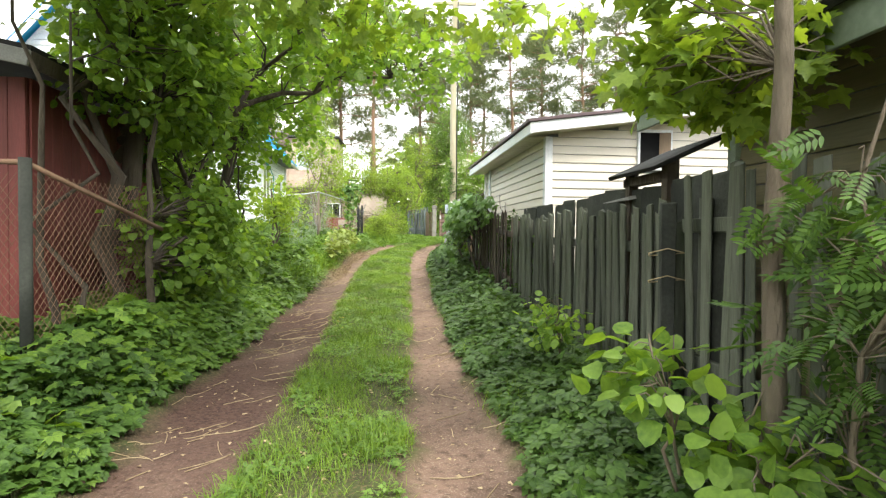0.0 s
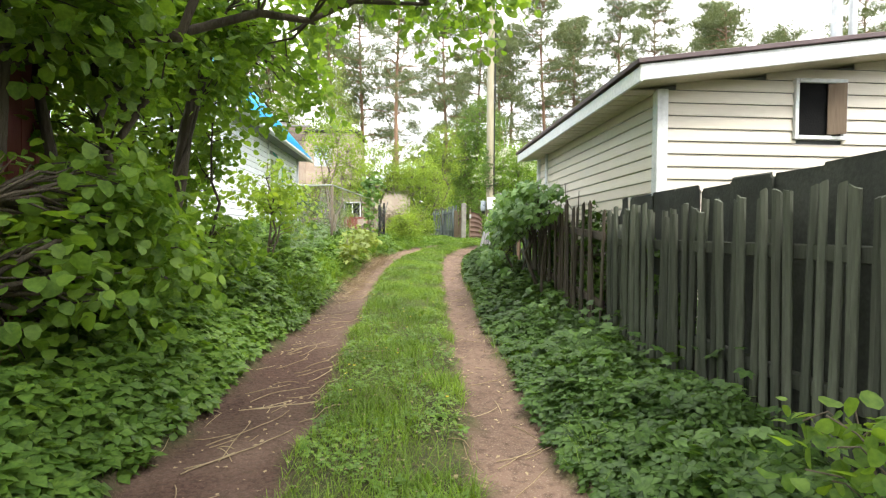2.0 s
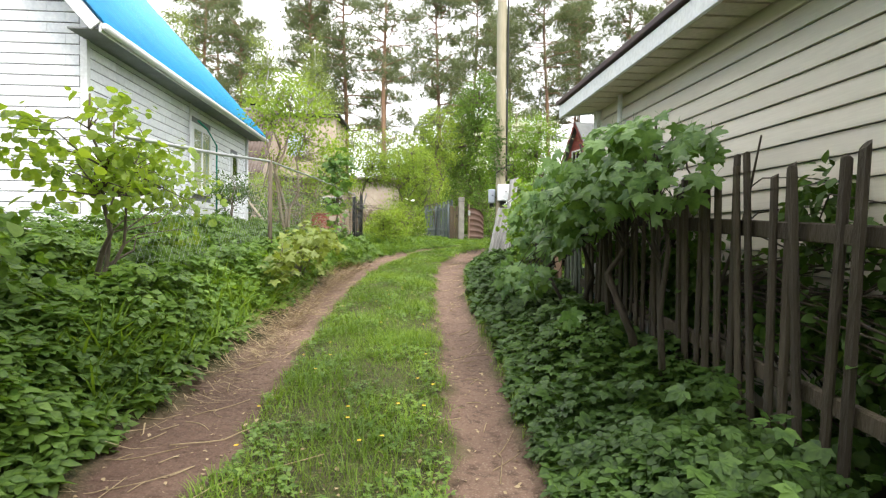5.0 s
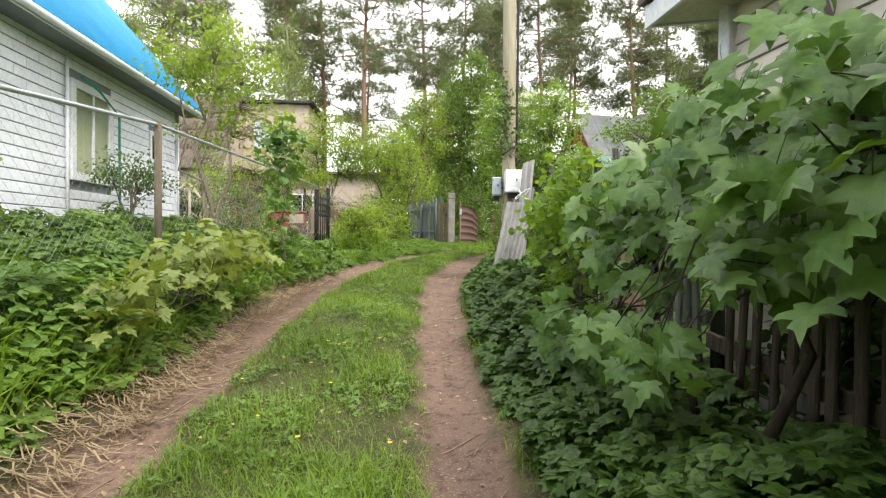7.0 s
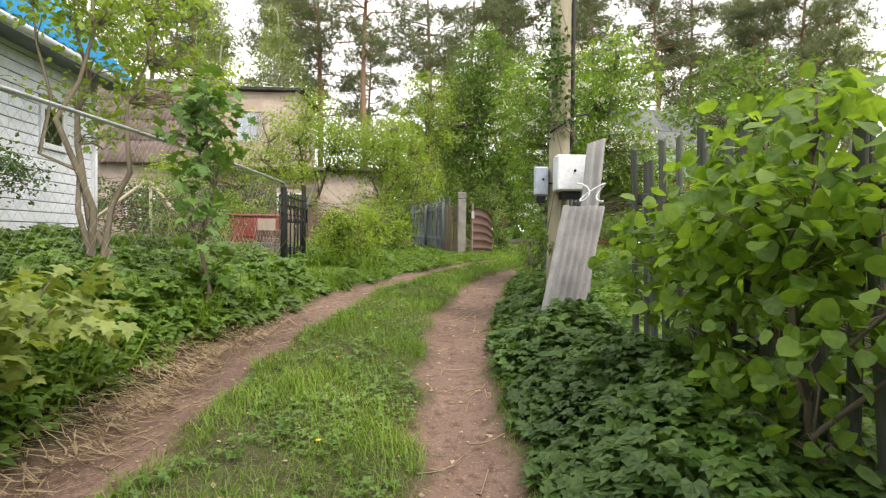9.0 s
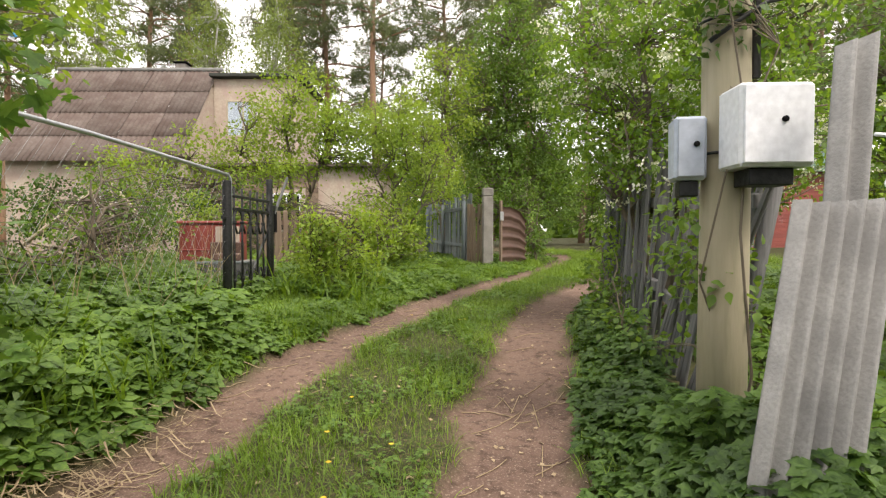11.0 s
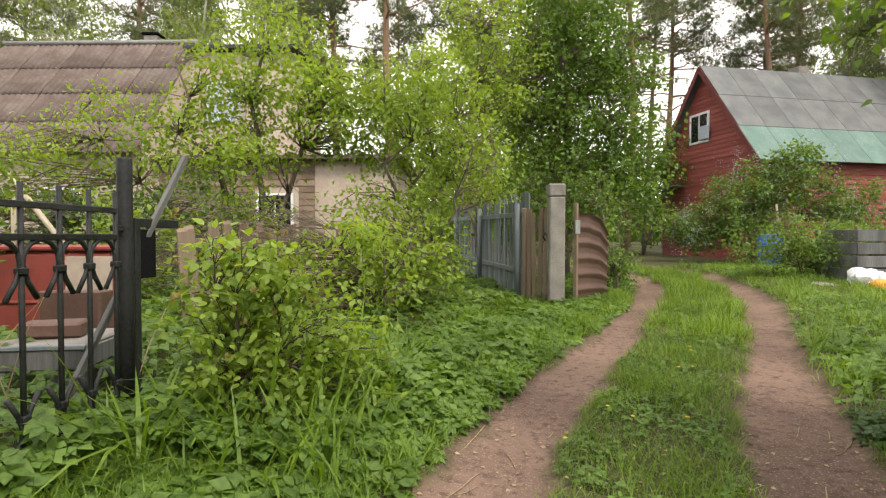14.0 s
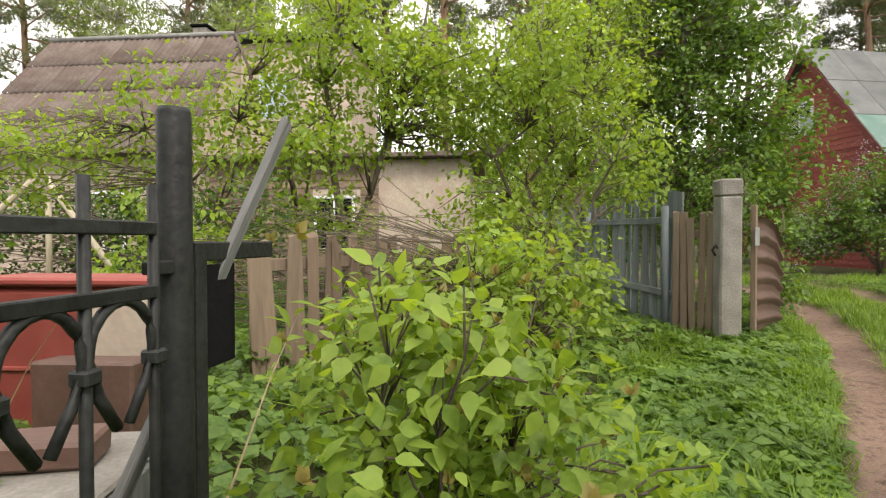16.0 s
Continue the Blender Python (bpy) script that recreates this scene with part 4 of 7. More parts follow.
def small_shed():
    root = thing("outhouse", pose(-4.6, 7.4, 0.2, 0, 0, 5), "small grey outhouse with a pale green door", "shed")
    put("wall", block("wall", (-1.2, 0, 0), (0, 1.2, 1.9), M["slate_dark"], 0.01), root)
    put("door", block("door", (-0.85, -0.03, 0.05), (-0.1, 0, 1.7), M["sage"], 0.006), root, None, "pale green door")
    put("roof_sheet", block("roof_sheet", (-1.4, -0.25, 1.92), (0.2, 1.4, 1.97), M["roof_brown"], 0.01), root)
    return root


cream_house()
olive_house()
lean_to()
white_house()
red_house()
brown_roof_house()
red_shed()
small_shed()


# ---- fences ----
def picket_shapes(n, w, t, h, mat, seed, pointed=False):
    random.seed(seed)
    out = []
    for _ in range(n):
        bm = bmesh.new()
        bmesh.ops.create_cube(bm, size=1)
        for v in bm.verts:
            top = v.co.z > 0
            v.co = Vector((v.co.x * w * random.uniform(0.9, 1.05), v.co.y * t * random.uniform(0.85, 1.1), h if top else 0.0))
            if top:
                v.co.z += random.uniform(-0.03, 0.02)
                v.co.x += random.uniform(-0.008, 0.008)
        bmesh.ops.bevel(bm, geom=[e for e in bm.edges if abs(e.verts[0].co.z - e.verts[1].co.z) > 0.5], offset=min(w, t) * 0.36, segments=1, affect="EDGES")
        out.append(finish(bm, "picket", mat))
    return out


def picket_fence(name, label, a, b, step, h, w, t, mat, seed, lean=(0, 0), wild=2.5, rails=(0.35, 1.1), rail_mat=None, skip=0.0, group="", face=-1):
    """Pickets one by one on rails from a to b on the ground; lean: degrees along and across."""
    rng = np.random.default_rng(seed)
    a, b = np.array(a, float), np.array(b, float)
    ln, ang = np.linalg.norm(b - a), math.degrees(math.atan2(b[1] - a[1], b[0] - a[0]))
    z0, z1 = gz(*a), gz(*b)
    root = thing(name, pose(a[0], a[1], z0, 0, 0, ang), label, "fence", group)
    shapes = picket_shapes(5, w, t, h, M[mat], seed)
    for i in range(int(ln / step)):
        if rng.random() < skip:
            continue
        x = i * step + rng.normal(0, step * 0.06)
        z = (z1 - z0) * x / ln - 0.03
        put("picket", shapes[int(rng.integers(5))], root,
            pose(x, face * (t * 0.5 + 0.022) + rng.normal(0, 0.006), z, lean[1] + rng.normal(0, 1.0), lean[0] + rng.normal(0, wild), rng.normal(0, 4)) @ Matrix.Scale(rng.uniform(0.95, 1.04), 4, (0, 0, 1)))
    tilt = math.degrees(math.atan2(z1 - z0, ln))
    for rz in rails:
        put("rail", block("rail", (0, -0.02, -0.04), (ln, 0.02, 0.04), M[rail_mat or mat], 0.006, 0.01), root, pose(math.sin(radians(lean[0])) * rz * 0.6, -math.sin(radians(lean[1])) * rz, rz, 0, -tilt, 0))
    for k in range(max(2, int(ln / 2.2) + 1)):
        x = min(ln - 0.05, 0.05 + k * 2.2)
        put("post", tubes("post", [([(x, -face * 0.08, -0.1 + (z1 - z0) * x / ln), (x + math.sin(radians(lean[0])) * h * 0.5, -face * 0.08 - math.sin(radians(lean[1])) * h * 0.9, h * 0.9 + (z1 - z0) * x / ln)], 0.04)], M[rail_mat or mat], 8), root)
    return root


# along the lane on the cottage side
picket_fence("picket_fence", "dark weathered green-grey picket fence by the cottage", (1.62, -1.2), (1.5, 3.35), 0.15, 1.52, 0.075, 0.025, "picket", 3, wild=1.0, rails=(0.4, 1.2), face=1)
picket_fence("picket_fence", "weathered green-grey picket fence backed with dark sheets", (1.47, 3.45), (1.08, 7.95), 0.098, 1.36, 0.054, 0.042, "picket", 4, lean=(1.0, 0), wild=0.7, rails=(0.4, 1.05), face=1)


def backing():
    root = thing("sheet_screen", pose(1.6, 2.95, 0.02, 0, 0, 95), "row of overlapping dark roofing sheets behind the pickets", "fence")
    random.seed(8)
    for i in range(13):
        h = 1.57 + random.uniform(-0.02, 0.02)
        bm = bmesh.new()
        bmesh.ops.create_cube(bm, size=1)
        for v in bm.verts:
            v.co = Vector((v.co.x * 0.44, v.co.y * 0.012, (v.co.z + 0.5) * h + (random.uniform(-0.012, 0.012) if v.co.z > 0 else 0)))
        top = [e for e in bm.edges if abs(e.verts[0].co.y - e.verts[1].co.y) > 0.005 and e.verts[0].co.z > 1]
        bmesh.ops.bevel(bm, geom=top, offset=0.16 if i == 12 else 0.02, segments=3, affect="EDGES")
        put("sheet", finish(bm, "sheet", M["slate_dark"]), root, pose(0.2 + i * 0.4, -0.06 + 0.03 * (i % 2), 0.0, random.uniform(-1, 1), random.uniform(-0.8, 0.8), random.uniform(-3, 3)))
    return root


backing()


def gate_post():
    root = thing("fence_post", pose(1.42, 3.4, 0), "broad dark wooden post tied with wire", "post")
    put("board", block("board", (-0.05, -0.03, 0), (0.05, 0.03, 1.42), M["slate_dark"], 0.008, 0.02), root)
    for z in (1.1, 0.93):
        put("wire_tie", tubes("wire_tie", [([(-0.14, -0.05, z), (-0.02, -0.045, z + 0.03), (0.1, -0.04, z), (0.12, 0.05, z), (-0.1, 0.05, z - 0.02), (-0.14, -0.05, z)], 0.004)], M["straw"], 5), root)


gate_post()
picket_fence("picket_fence", "thin dark picket fence under the maple", (1.04, 8.05), (0.78, 12.4), 0.115, 1.45, 0.055, 0.025, "bark_dark", 5, wild=3, rails=(0.4, 1.1), skip=0.05, face=1)
picket_fence("picket_fence", "grey-green picket fence behind the hazel", (0.84, 12.5), (0.62, 16.4), 0.145, 1.58, 0.062, 0.03, "picket", 6, lean=(4, 0), wild=3, rails=(0.5, 1.2), face=1)
picket_fence("picket_fence", "grey weathered picket fence under a flowering tree", (0.85, 21.9), (0.6, 19.35), 0.1, 1.6, 0.05, 0.025, "picket_grey", 7, lean=(5, -3), wild=3, rails=(0.45, 1.1))
picket_fence("picket_fence", "collapsing grey picket fence leaning by the pole", (0.58, 19.3), (0.45, 18.0), 0.1, 1.5, 0.054, 0.025, "picket_grey", 17, lean=(14, -8), wild=5, rails=(0.4, 1.12))
picket_fence("board_fence", "faded blue-grey board fence by the green hedge", (-0.82, 26.45), (-2.1, 31.5), 0.115, 1.5, 0.1, 0.022, "picket_blue", 9, wild=1.5, rails=(0.4, 1.2))
picket_fence("wicket_gate", "brown wooden picket gate beside the concrete post", (-0.8, 26.42), (-0.42, 26.12), 0.085, 1.28, 0.07, 0.022, "wood_brown", 10, wild=1, rails=(0.3, 1.05))
picket_fence("plank_fence", "old brown plank fence behind the bushes", (-4.1, 23.6), (-2.3, 27.0), 0.11, 1.0, 0.1, 0.02, "wood_brown", 12, wild=3, rails=(0.3, 0.8), skip=0.08)


def leaning_slab():
    root = thing("rusty_sheet", pose(0.7, 13.35, gz(0.7, 13.35), 0, 4, 93), "brown rusty sheet leaning on the picket fence", "sheet")
    put("sheet", block("sheet", (-0.2, -0.01, 0), (0.17, 0.012, 1.22), M["rust"], 0.004, 0.03), root)
    put("wire", tubes("wire", [([(-0.3, -0.02, 0.85), (0, -0.03, 0.88), (0.32, -0.02, 0.86)], 0.004)], M["steel"], 5), root)


leaning_slab()


def white_rail():
    root = thing("pipe_rail", pose(1.5, 13.2, 0.3, 0, 0, 80), "white pipe rail on posts beyond the pickets", "rail")
    put("pipe", tubes("pipe", [([(0, 0, 1.45), (5, 0, 1.55)], 0.03)], M["white_trim"], 8), root)
    for x in (0.1, 2.5, 4.9):
        put("post", tubes("post", [([(x, 0, -0.2), (x, 0, 1.47)], 0.03)], M["rust"], 8), root)


white_rail()


def concrete_post():
    root = thing("concrete_post", pose(-0.43, 26.05, 0.9, 0, 0, 4), "square grey concrete gate post with chipped edges", "post")
    put("shaft", block("shaft", (-0.105, -0.095, 0), (0.105, 0.095, 1.55), M["concrete"], 0.018, 0.015), root)
    put("cap", block("cap", (-0.11, -0.1, 1.55), (0.11, 0.1, 1.72), M["concrete"], 0.02, 0.02), root)
    put("hook", tubes("hook", [([(-0.14, -0.1, 1.05), (-0.17, -0.14, 1.08), (-0.19, -0.1, 1.03), (-0.15, -0.08, 0.98)], 0.012)], M["iron"], 6), root)
    return root


concrete_post()


def ribbed_gate():
    root = thing("metal_gate", pose(-0.18, 26.1, 0.95, 0, 0, 52), "brown horizontally ribbed metal gate leaf, standing open", "gate")
    n = 36
    zs = np.linspace(0.05, 1.3, n + 1)
    off = np.where((np.arange(n + 1) % 6) < 2, 0.035, 0.0)
    xs = (0.05, 0.35, 0.7, 0.95)
    drop = (0, 0, 0.06, 0.22)
    v = [(x, -o, z * (1 - d)) for x, d in zip(xs, drop) for z, o in zip(zs, off)]
    f = [(i * (n + 1) + k, (i + 1) * (n + 1) + k, (i + 1) * (n + 1) + k + 1, i * (n + 1) + k + 1) for i in range(3) for k in range(n)]
    v += [(x, y + 0.006, z) for x, y, z in v]
    f += [tuple(q + 4 * (n + 1) for q in t[::-1]) for t in f]
    put("ribbed_sheet", raw_mesh("ribbed_sheet", v, f, M["ribbed"]), root)
    put("stile", block("stile", (0.0, -0.03, -0.02), (0.05, 0.02, 1.42), M["wood_brown"], 0.005), root)
    put("hinge", block("hinge", (-0.04, -0.04, 1.02), (0.08, -0.03, 1.2), M["steel"], 0.003), root)
    return root


ribbed_gate()


def iron_gate():
    """Wrought-iron gate leaf between two black tube posts."""
    y0, y1, x = 20.42, 21.42, -3.2
    zb = 0.95
    root = thing("iron_gate", pose(x, y0, 0), "black wrought-iron gate with scrolls and collars", "gate")
    W = y1 - y0
    for z in (2.06, 1.93, 1.08):
        put("rail", block("rail", (-0.012, 0, z - 0.014), (0.012, W, z + 0.014), M["iron"], 0.003), root)
    put("bottom_rail", block("bottom_rail", (-0.025, 0, zb - 0.03), (0.025, W, zb + 0.03), M["iron"], 0.005), root)
    bar = tubes("bar", [([(0, 0, 0), (0, 0, 1.2)], 0.0115)], M["iron"], 6)
    bars = (0.04, 0.235, 0.45, 0.645, 0.82, 1.0)
    ang = np.linspace(0, np.pi * 1.15, 12)
    for i, y in enumerate(bars):
        b = put("bar", bar, root, Matrix.Translation((0, y, zb)))
        for z in (0.83, 0.24):
            put("collar", block("collar", (-0.02, -0.02, z), (0.02, 0.02, z + 0.03), M["iron"], 0.005), b)
    for a, b in zip(bars[:-1], bars[1:]):
        r = (b - a) * 0.5
        for zc, up in ((1.84, 1), (1.14, -1)):
            pts = [(0, (a + b) / 2 + r * 0.95 * math.cos(t), zc - 0.02 * up + up * 0.1 * math.sin(t)) for t in np.linspace(0, np.pi, 11)]
            pts = [(0, b - 0.075, zc - up * 0.16), (0, b - 0.03, zc - up * 0.09)] + pts + [(0, a + 0.03, zc - up * 0.09), (0, a + 0.075, zc - up * 0.16)]
            put("scroll", tubes("scroll", [(pts, 0.011)], M["iron"], 6), root)
    return root


iron_gate()


def gate_posts():
    for y, h, r, label in ((20.3, 2.2, 0.045, "leaning black wooden gate post wound with dry stems"), (21.55, 2.34, 0.039, "stout black round gate post")):
        root = thing("gate_post", pose(-3.2 if y < 21 else -3.24, y, gz(-3.2, y) - 0.05), label, "post", "gate posts")
        zz = h - gz(-3.2, y) + 0.05
        put("shaft", tubes("shaft", [([(0, 0, 0), (0.0, 0, zz * 0.5), (0.0, 0.0, zz - 0.01), (0, 0, zz)], (r, r, r * 0.97, r * 0.9))], M["iron"], 14), root)
        put("hinge", block("hinge", (-0.02, -0.09, zz - 0.38), (0.02, 0.0, zz - 0.35), M["iron"], 0.003), root)
    root = thing("gate_side_panel", pose(-3.25, 21.62, gz(-3.25, 21.62)), "black flat strip and rail beside the gate post", "gate")
    put("strip", block("strip", (-0.02, 0.0, 0), (0.02, 0.045, 1.05), M["iron"], 0.004), root)
    put("rail", block("rail", (-0.015, 0.0, 1.0), (0.015, 0.42, 1.05), M["iron"], 0.004), root)
    put("panel", block("panel", (-0.006, 0.06, 0.72), (0.006, 0.2, 0.99), M["black"], 0.002), root)


gate_posts()


def loose_stick():
    root = thing("lath", pose(-3.42, 21.25, gz(-3.4, 21.25)), "weathered grey lath leaning behind the gate post", "stick")
    put("lath_board", block("lath_board", (-0.012, -0.022, 0), (0.012, 0.022, 1.62), M["picket_grey"], 0.004), root, pose(0, 0, 0, -28, 10, 0))


loose_stick()


def pipe_fence():
    """Rail of galvanised pipe on posts, with wire mesh below."""
    pts = [(-3.05, 10.6), (-3.2, 12.4), (-3.4, 14.7), (-3.45, 16.8), (-3.35, 18.6), (-3.2, 20.33)]
    tops = [1.95, 2.1, 2.33, 2.36, 2.34, 2.26]
    root = thing("wire_fence", pose(-3.2, 12.0, gz(-3.2, 12)), "wire mesh fence under a galvanised pipe rail", "fence")
    o = np.array((-3.2, 12.0, gz(-3.2, 12)))
    line = np.array([(x, y, z) for (x, y), z in zip(pts, tops)]) - o
    dense = np.array([[np.interp(t, np.arange(6), line[:, k]) for k in range(3)] for t in np.linspace(0, 5, 26)])
    put("top_pipe", tubes("top_pipe", [(dense, 0.017)], M["steel"], 8), root)
    put("end_pipe", tubes("end_pipe", [([line[-1], line[-1] + np.array([0, 0.05, -0.03]), (line[-1][0], line[-1][1] + 0.06, gz(-3.2, 20.3) - o[2])], 0.016)], M["steel"], 8), root)
    for (x, y), z in list(zip(pts, tops))[2:3]:
        put("post", tubes("post", [([(x, y, gz(x, y) - 0.1) - o, (x, y, z + 0.02) - o], 0.035)], M["bark"], 8), root)
    wires = []
    for k in range(5):
        a, b = line[k], line[k + 1]
        n = int(np.linalg.norm(b - a) / 0.1)
        for i in range(n):
            for s in (1, -1):
                zz = np.linspace(0, 1, 9)
                t = (i / n + s * zz * 0.45)
                keep = (t >= 0) & (t <= 1)
                if keep.sum() > 2:
                    p = a + (b - a) * t[keep][:, None]
                    p[:, 2] -= 1.15 * (1 - zz[keep]) if s > 0 else 1.15 * (1 - zz[keep])
                    wires.append((p, 0.0009))
    put("wire_mesh", tubes("wire_mesh", wires, M["steel"], 3), root)
    return root


pipe_fence()


def chain_link():
    root = thing("chain_link_fence", pose(-2.9, 3.75, gz(-2.9, 3.75)), "rusty chain-link fence on a grey steel post", "fence")
    put("post", tubes("post", [([(0, 0, -0.1), (0, 0, 1.58)], 0.042)], M["slate_dark"], 10), root)
    put("rail", tubes("rail", [([(-1.6, 0.1, 1.58), (0, 0, 1.55), (0.32, 1.2, 1.1)], 0.02)], M["rust"], 8), root)
    wires = []
    for (x0, y0), (x1, y1) in (((-1.6, 0.1), (0, 0)), ((0, 0), (0.1, 1.6))):
        ln = math.hypot(x1 - x0, y1 - y0)
        n = int(ln / 0.06)
        for i in range(-20, n + 20):
            for s in (1, -1):
                zz = np.linspace(0, 1.4, 12)
                t = (i * 0.06 + s * zz * 0.8) / ln
                k = (t >= 0) & (t <= 1)
                if k.sum() > 2:
                    wires.append((np.stack([x0 + (x1 - x0) * t[k], y0 + (y1 - y0) * t[k], zz[k] + 0.08], -1), 0.0022))
    put("wire_mesh", tubes("wire_mesh", wires, M["rust"], 3), root)


chain_link()


def utility_pole():
    x, y = 0.3, 17.58
    root = thing("utility_pole", pose(x, y, gz(x, y) - 0.1), "tall round wooden utility pole with black cable", "pole")
    zs = np.linspace(0, 8.6, 12)
    put("shaft", tubes("shaft", [(np.stack([0.01 * np.sin(zs), 0 * zs, zs], -1), np.linspace(0.105, 0.085, 12))], M["pole"], 16), root)
    put("cable", tubes("cable", [([(0.115, -0.04, z) for z in np.linspace(1.75, 8.4, 12)], 0.02)], M["cable"], 6), root)
    for z in (1.42, 2.0, 2.6):
        put("band", tubes("band", [([(0.113 * math.cos(a), 0.113 * math.sin(a), z) for a in np.linspace(0, 6.28, 17)], 0.007)], M["iron"], 5), root)
    put("crossarm", block("crossarm", (-0.7, -0.05, 8.0), (0.7, 0.05, 8.1), M["pole"], 0.01), root)
    put("cable_loop", tubes("cable_loop", [([(-0.1, -0.08, 1.9), (0.0, -0.13, 1.97), (0.12, -0.12, 2.05), (0.25, -0.1, 2.08)], 0.011)], M["cable"], 6), root)
    return root


utility_pole()


def meter_box(m, w, h, d, mat, label):
    root = thing("meter_box", m, label, "electric box", "boxes on the pole")
    put("body", block("body", (-w / 2, -d, 0), (w / 2, 0, h), M[mat], 0.012), root)
    put("door", block("door", (-w / 2 + 0.012, -d - 0.012, 0.012), (w / 2 - 0.012, -d - 0.002, h - 0.012), M[mat], 0.004), root)
    put("lock", tubes("lock", [([(0.02, -d - 0.012, h * 0.55), (0.02, -d - 0.022, h * 0.55)], 0.012)], M["black"], 8), root)
    put("bracket", block("bracket", (-w * 0.3, -d * 0.8, -0.07), (w * 0.3, -0.02, -0.002), M["iron"], 0.004), root)
    return root


meter_box(pose(0.37, 17.47, 1.93, 0, 0, 0), 0.29, 0.33, 0.19, "box_white", "white enamelled meter box mounted on the pole")
meter_box(pose(0.14, 17.62, 1.9, 0, 0, -8), 0.135, 0.275, 0.13, "box_grey", "blue-grey metal box mounted on the pole")


def corrugated(name, label, m, w, h, mat, waves):
    root = thing(name, m, label, "sheet")
    xs = np.linspace(-w / 2, w / 2, waves * 8 + 1)
    zs = 0.02 * np.cos((xs + w / 2) / w * waves * 2 * np.pi)
    k = len(xs)
    v = [(x, z, 0) for x, z in zip(xs, zs)] + [(x, z, h * (1 + 0.03 * math.sin(9 * x))) for x, z in zip(xs, zs)]
    v += [(x, z + 0.008, zz) for x, z, zz in v]
    f = [(i, i + 1, k + i + 1, k + i) for i in range(k - 1)] + [(2 * k + i + 1, 2 * k + i, 3 * k + i, 3 * k + i + 1) for i in range(k - 1)]
    f += [(k + i, k + i + 1, 3 * k + i + 1, 3 * k + i) for i in range(k - 1)]
    f += [(0, k, 3 * k, 2 * k), (k - 1, 3 * k - 1, 4 * k - 1, 2 * k - 1)]
    put("sheet", raw_mesh("sheet", v, f, M[mat]), root)
    return root


corrugated("corrugated_sheet", "grey corrugated slate sheet propped against the pole", pose(0.14, 16.75, gz(0.14, 16.75) - 0.03, -6, 13, 6), 0.36, 1.22, "slate", 6)
corrugated("corrugated_sheet", "narrow grey slate strip standing by the pole", pose(0.36, 16.95, gz(0.36, 16.95) - 0.03, -3, 6, 6), 0.16, 1.75, "slate", 2)


def twine():
    root = thing("twine", pose(0.3, 16.62, gz(0.3, 16.62) + 1.25), "white twine tied round the slate", "twine")
    t = np.linspace(0, 12, 40)
    p = np.stack([0.06 * np.sin(t) + 0.02 * t - 0.05, -0.03 + 0.02 * np.cos(t * 1.3), 0.07 * np.cos(t * 0.8)], -1)
    put("loop", tubes("loop", [(p, 0.006)], M["white_trim"], 5), root)


twine()


# ---- yard things ----
def red_container():
    root = thing("metal_tank", pose(-4.9, 22.5, 0.75, 0, 0, 4), "flat red painted metal tank standing in weeds", "tank")
    put("body", block("body", (0, 0, 0.02), (0.86, 0.3, 1.08), M["red_metal"], 0.03, 0.01), root)
    put("rim", block("rim", (-0.02, -0.02, 1.08), (0.88, 0.32, 1.12), M["red_metal"], 0.012), root)
    put("rib", block("rib", (0.05, -0.012, 0.7), (0.5, 0.004, 0.72), M["red_metal"], 0.004), root)
    put("patch", block("patch", (0.52, -0.006, 0.2), (0.85, 0.02, 1.04), M["plaster"], 0.004), root, None, "bare peeling patch")
    return root


red_container()


def junk():
    root = thing("crate", pose(-3.7, 21.9, 0.82, 0, 0, 12), "grey weathered plank crate with a blue edge", "crate")
    for i in range(4):
        put("plank", block("plank", (-0.5, -0.3, 0.03 + i * 0.12), (0.1, -0.275, 0.14 + i * 0.12), M["picket_grey"], 0.005), root)
        put("plank", block("plank", (0.075, -0.275, 0.03 + i * 0.12), (0.1, 0.3, 0.14 + i * 0.12), M["picket_grey"], 0.005), root)
    put("edge_strip", block("edge_strip", (-0.52, -0.31, 0.5), (0.11, -0.27, 0.525), M["picket_blue"], 0.004), root)
    put("lid", block("lid", (-0.5, -0.27, 0.495), (0.08, 0.3, 0.52), M["concrete"], 0.01, 0.02), root)
    b = thing("brick", pose(-3.9, 21.88, 1.345, 0, 0, 20), "dark red worn brick lying on the crate", "brick")
    put("brick_body", block("brick_body", (-0.17, -0.09, 0), (0.15, 0.08, 0.085), M["ribbed"], 0.012, 0.01), b)
    c = thing("metal_box", pose(-4.1, 22.3, 0.75, 0, 0, 4), "brown panelled metal box behind the crate", "box")
    put("box_body", block("box_body", (-0.2, -0.09, 0.0), (0.2, 0.06, 0.82), M["ribbed"], 0.01, 0.01), c)


junk()


def a_frame():
    z = gz(-8.9, 26.9)
    root = thing("swing_frame", pose(-8.9, 26.9, z), "pale wooden A-frame of laths in the garden", "frame")
    top = 2.95 - z
    for dx in (-2.5, 1.5):
        put("leg", tubes("leg", [([(dx, 0, 0.0), (0, 0, top)], 0.042)], M["wood_pale"], 6), root)
    put("prop", tubes("prop", [([(0, 0.1, 0), (0, 0.1, top - 0.03)], 0.04)], M["wood_pale"], 6), root)
    return root


a_frame()


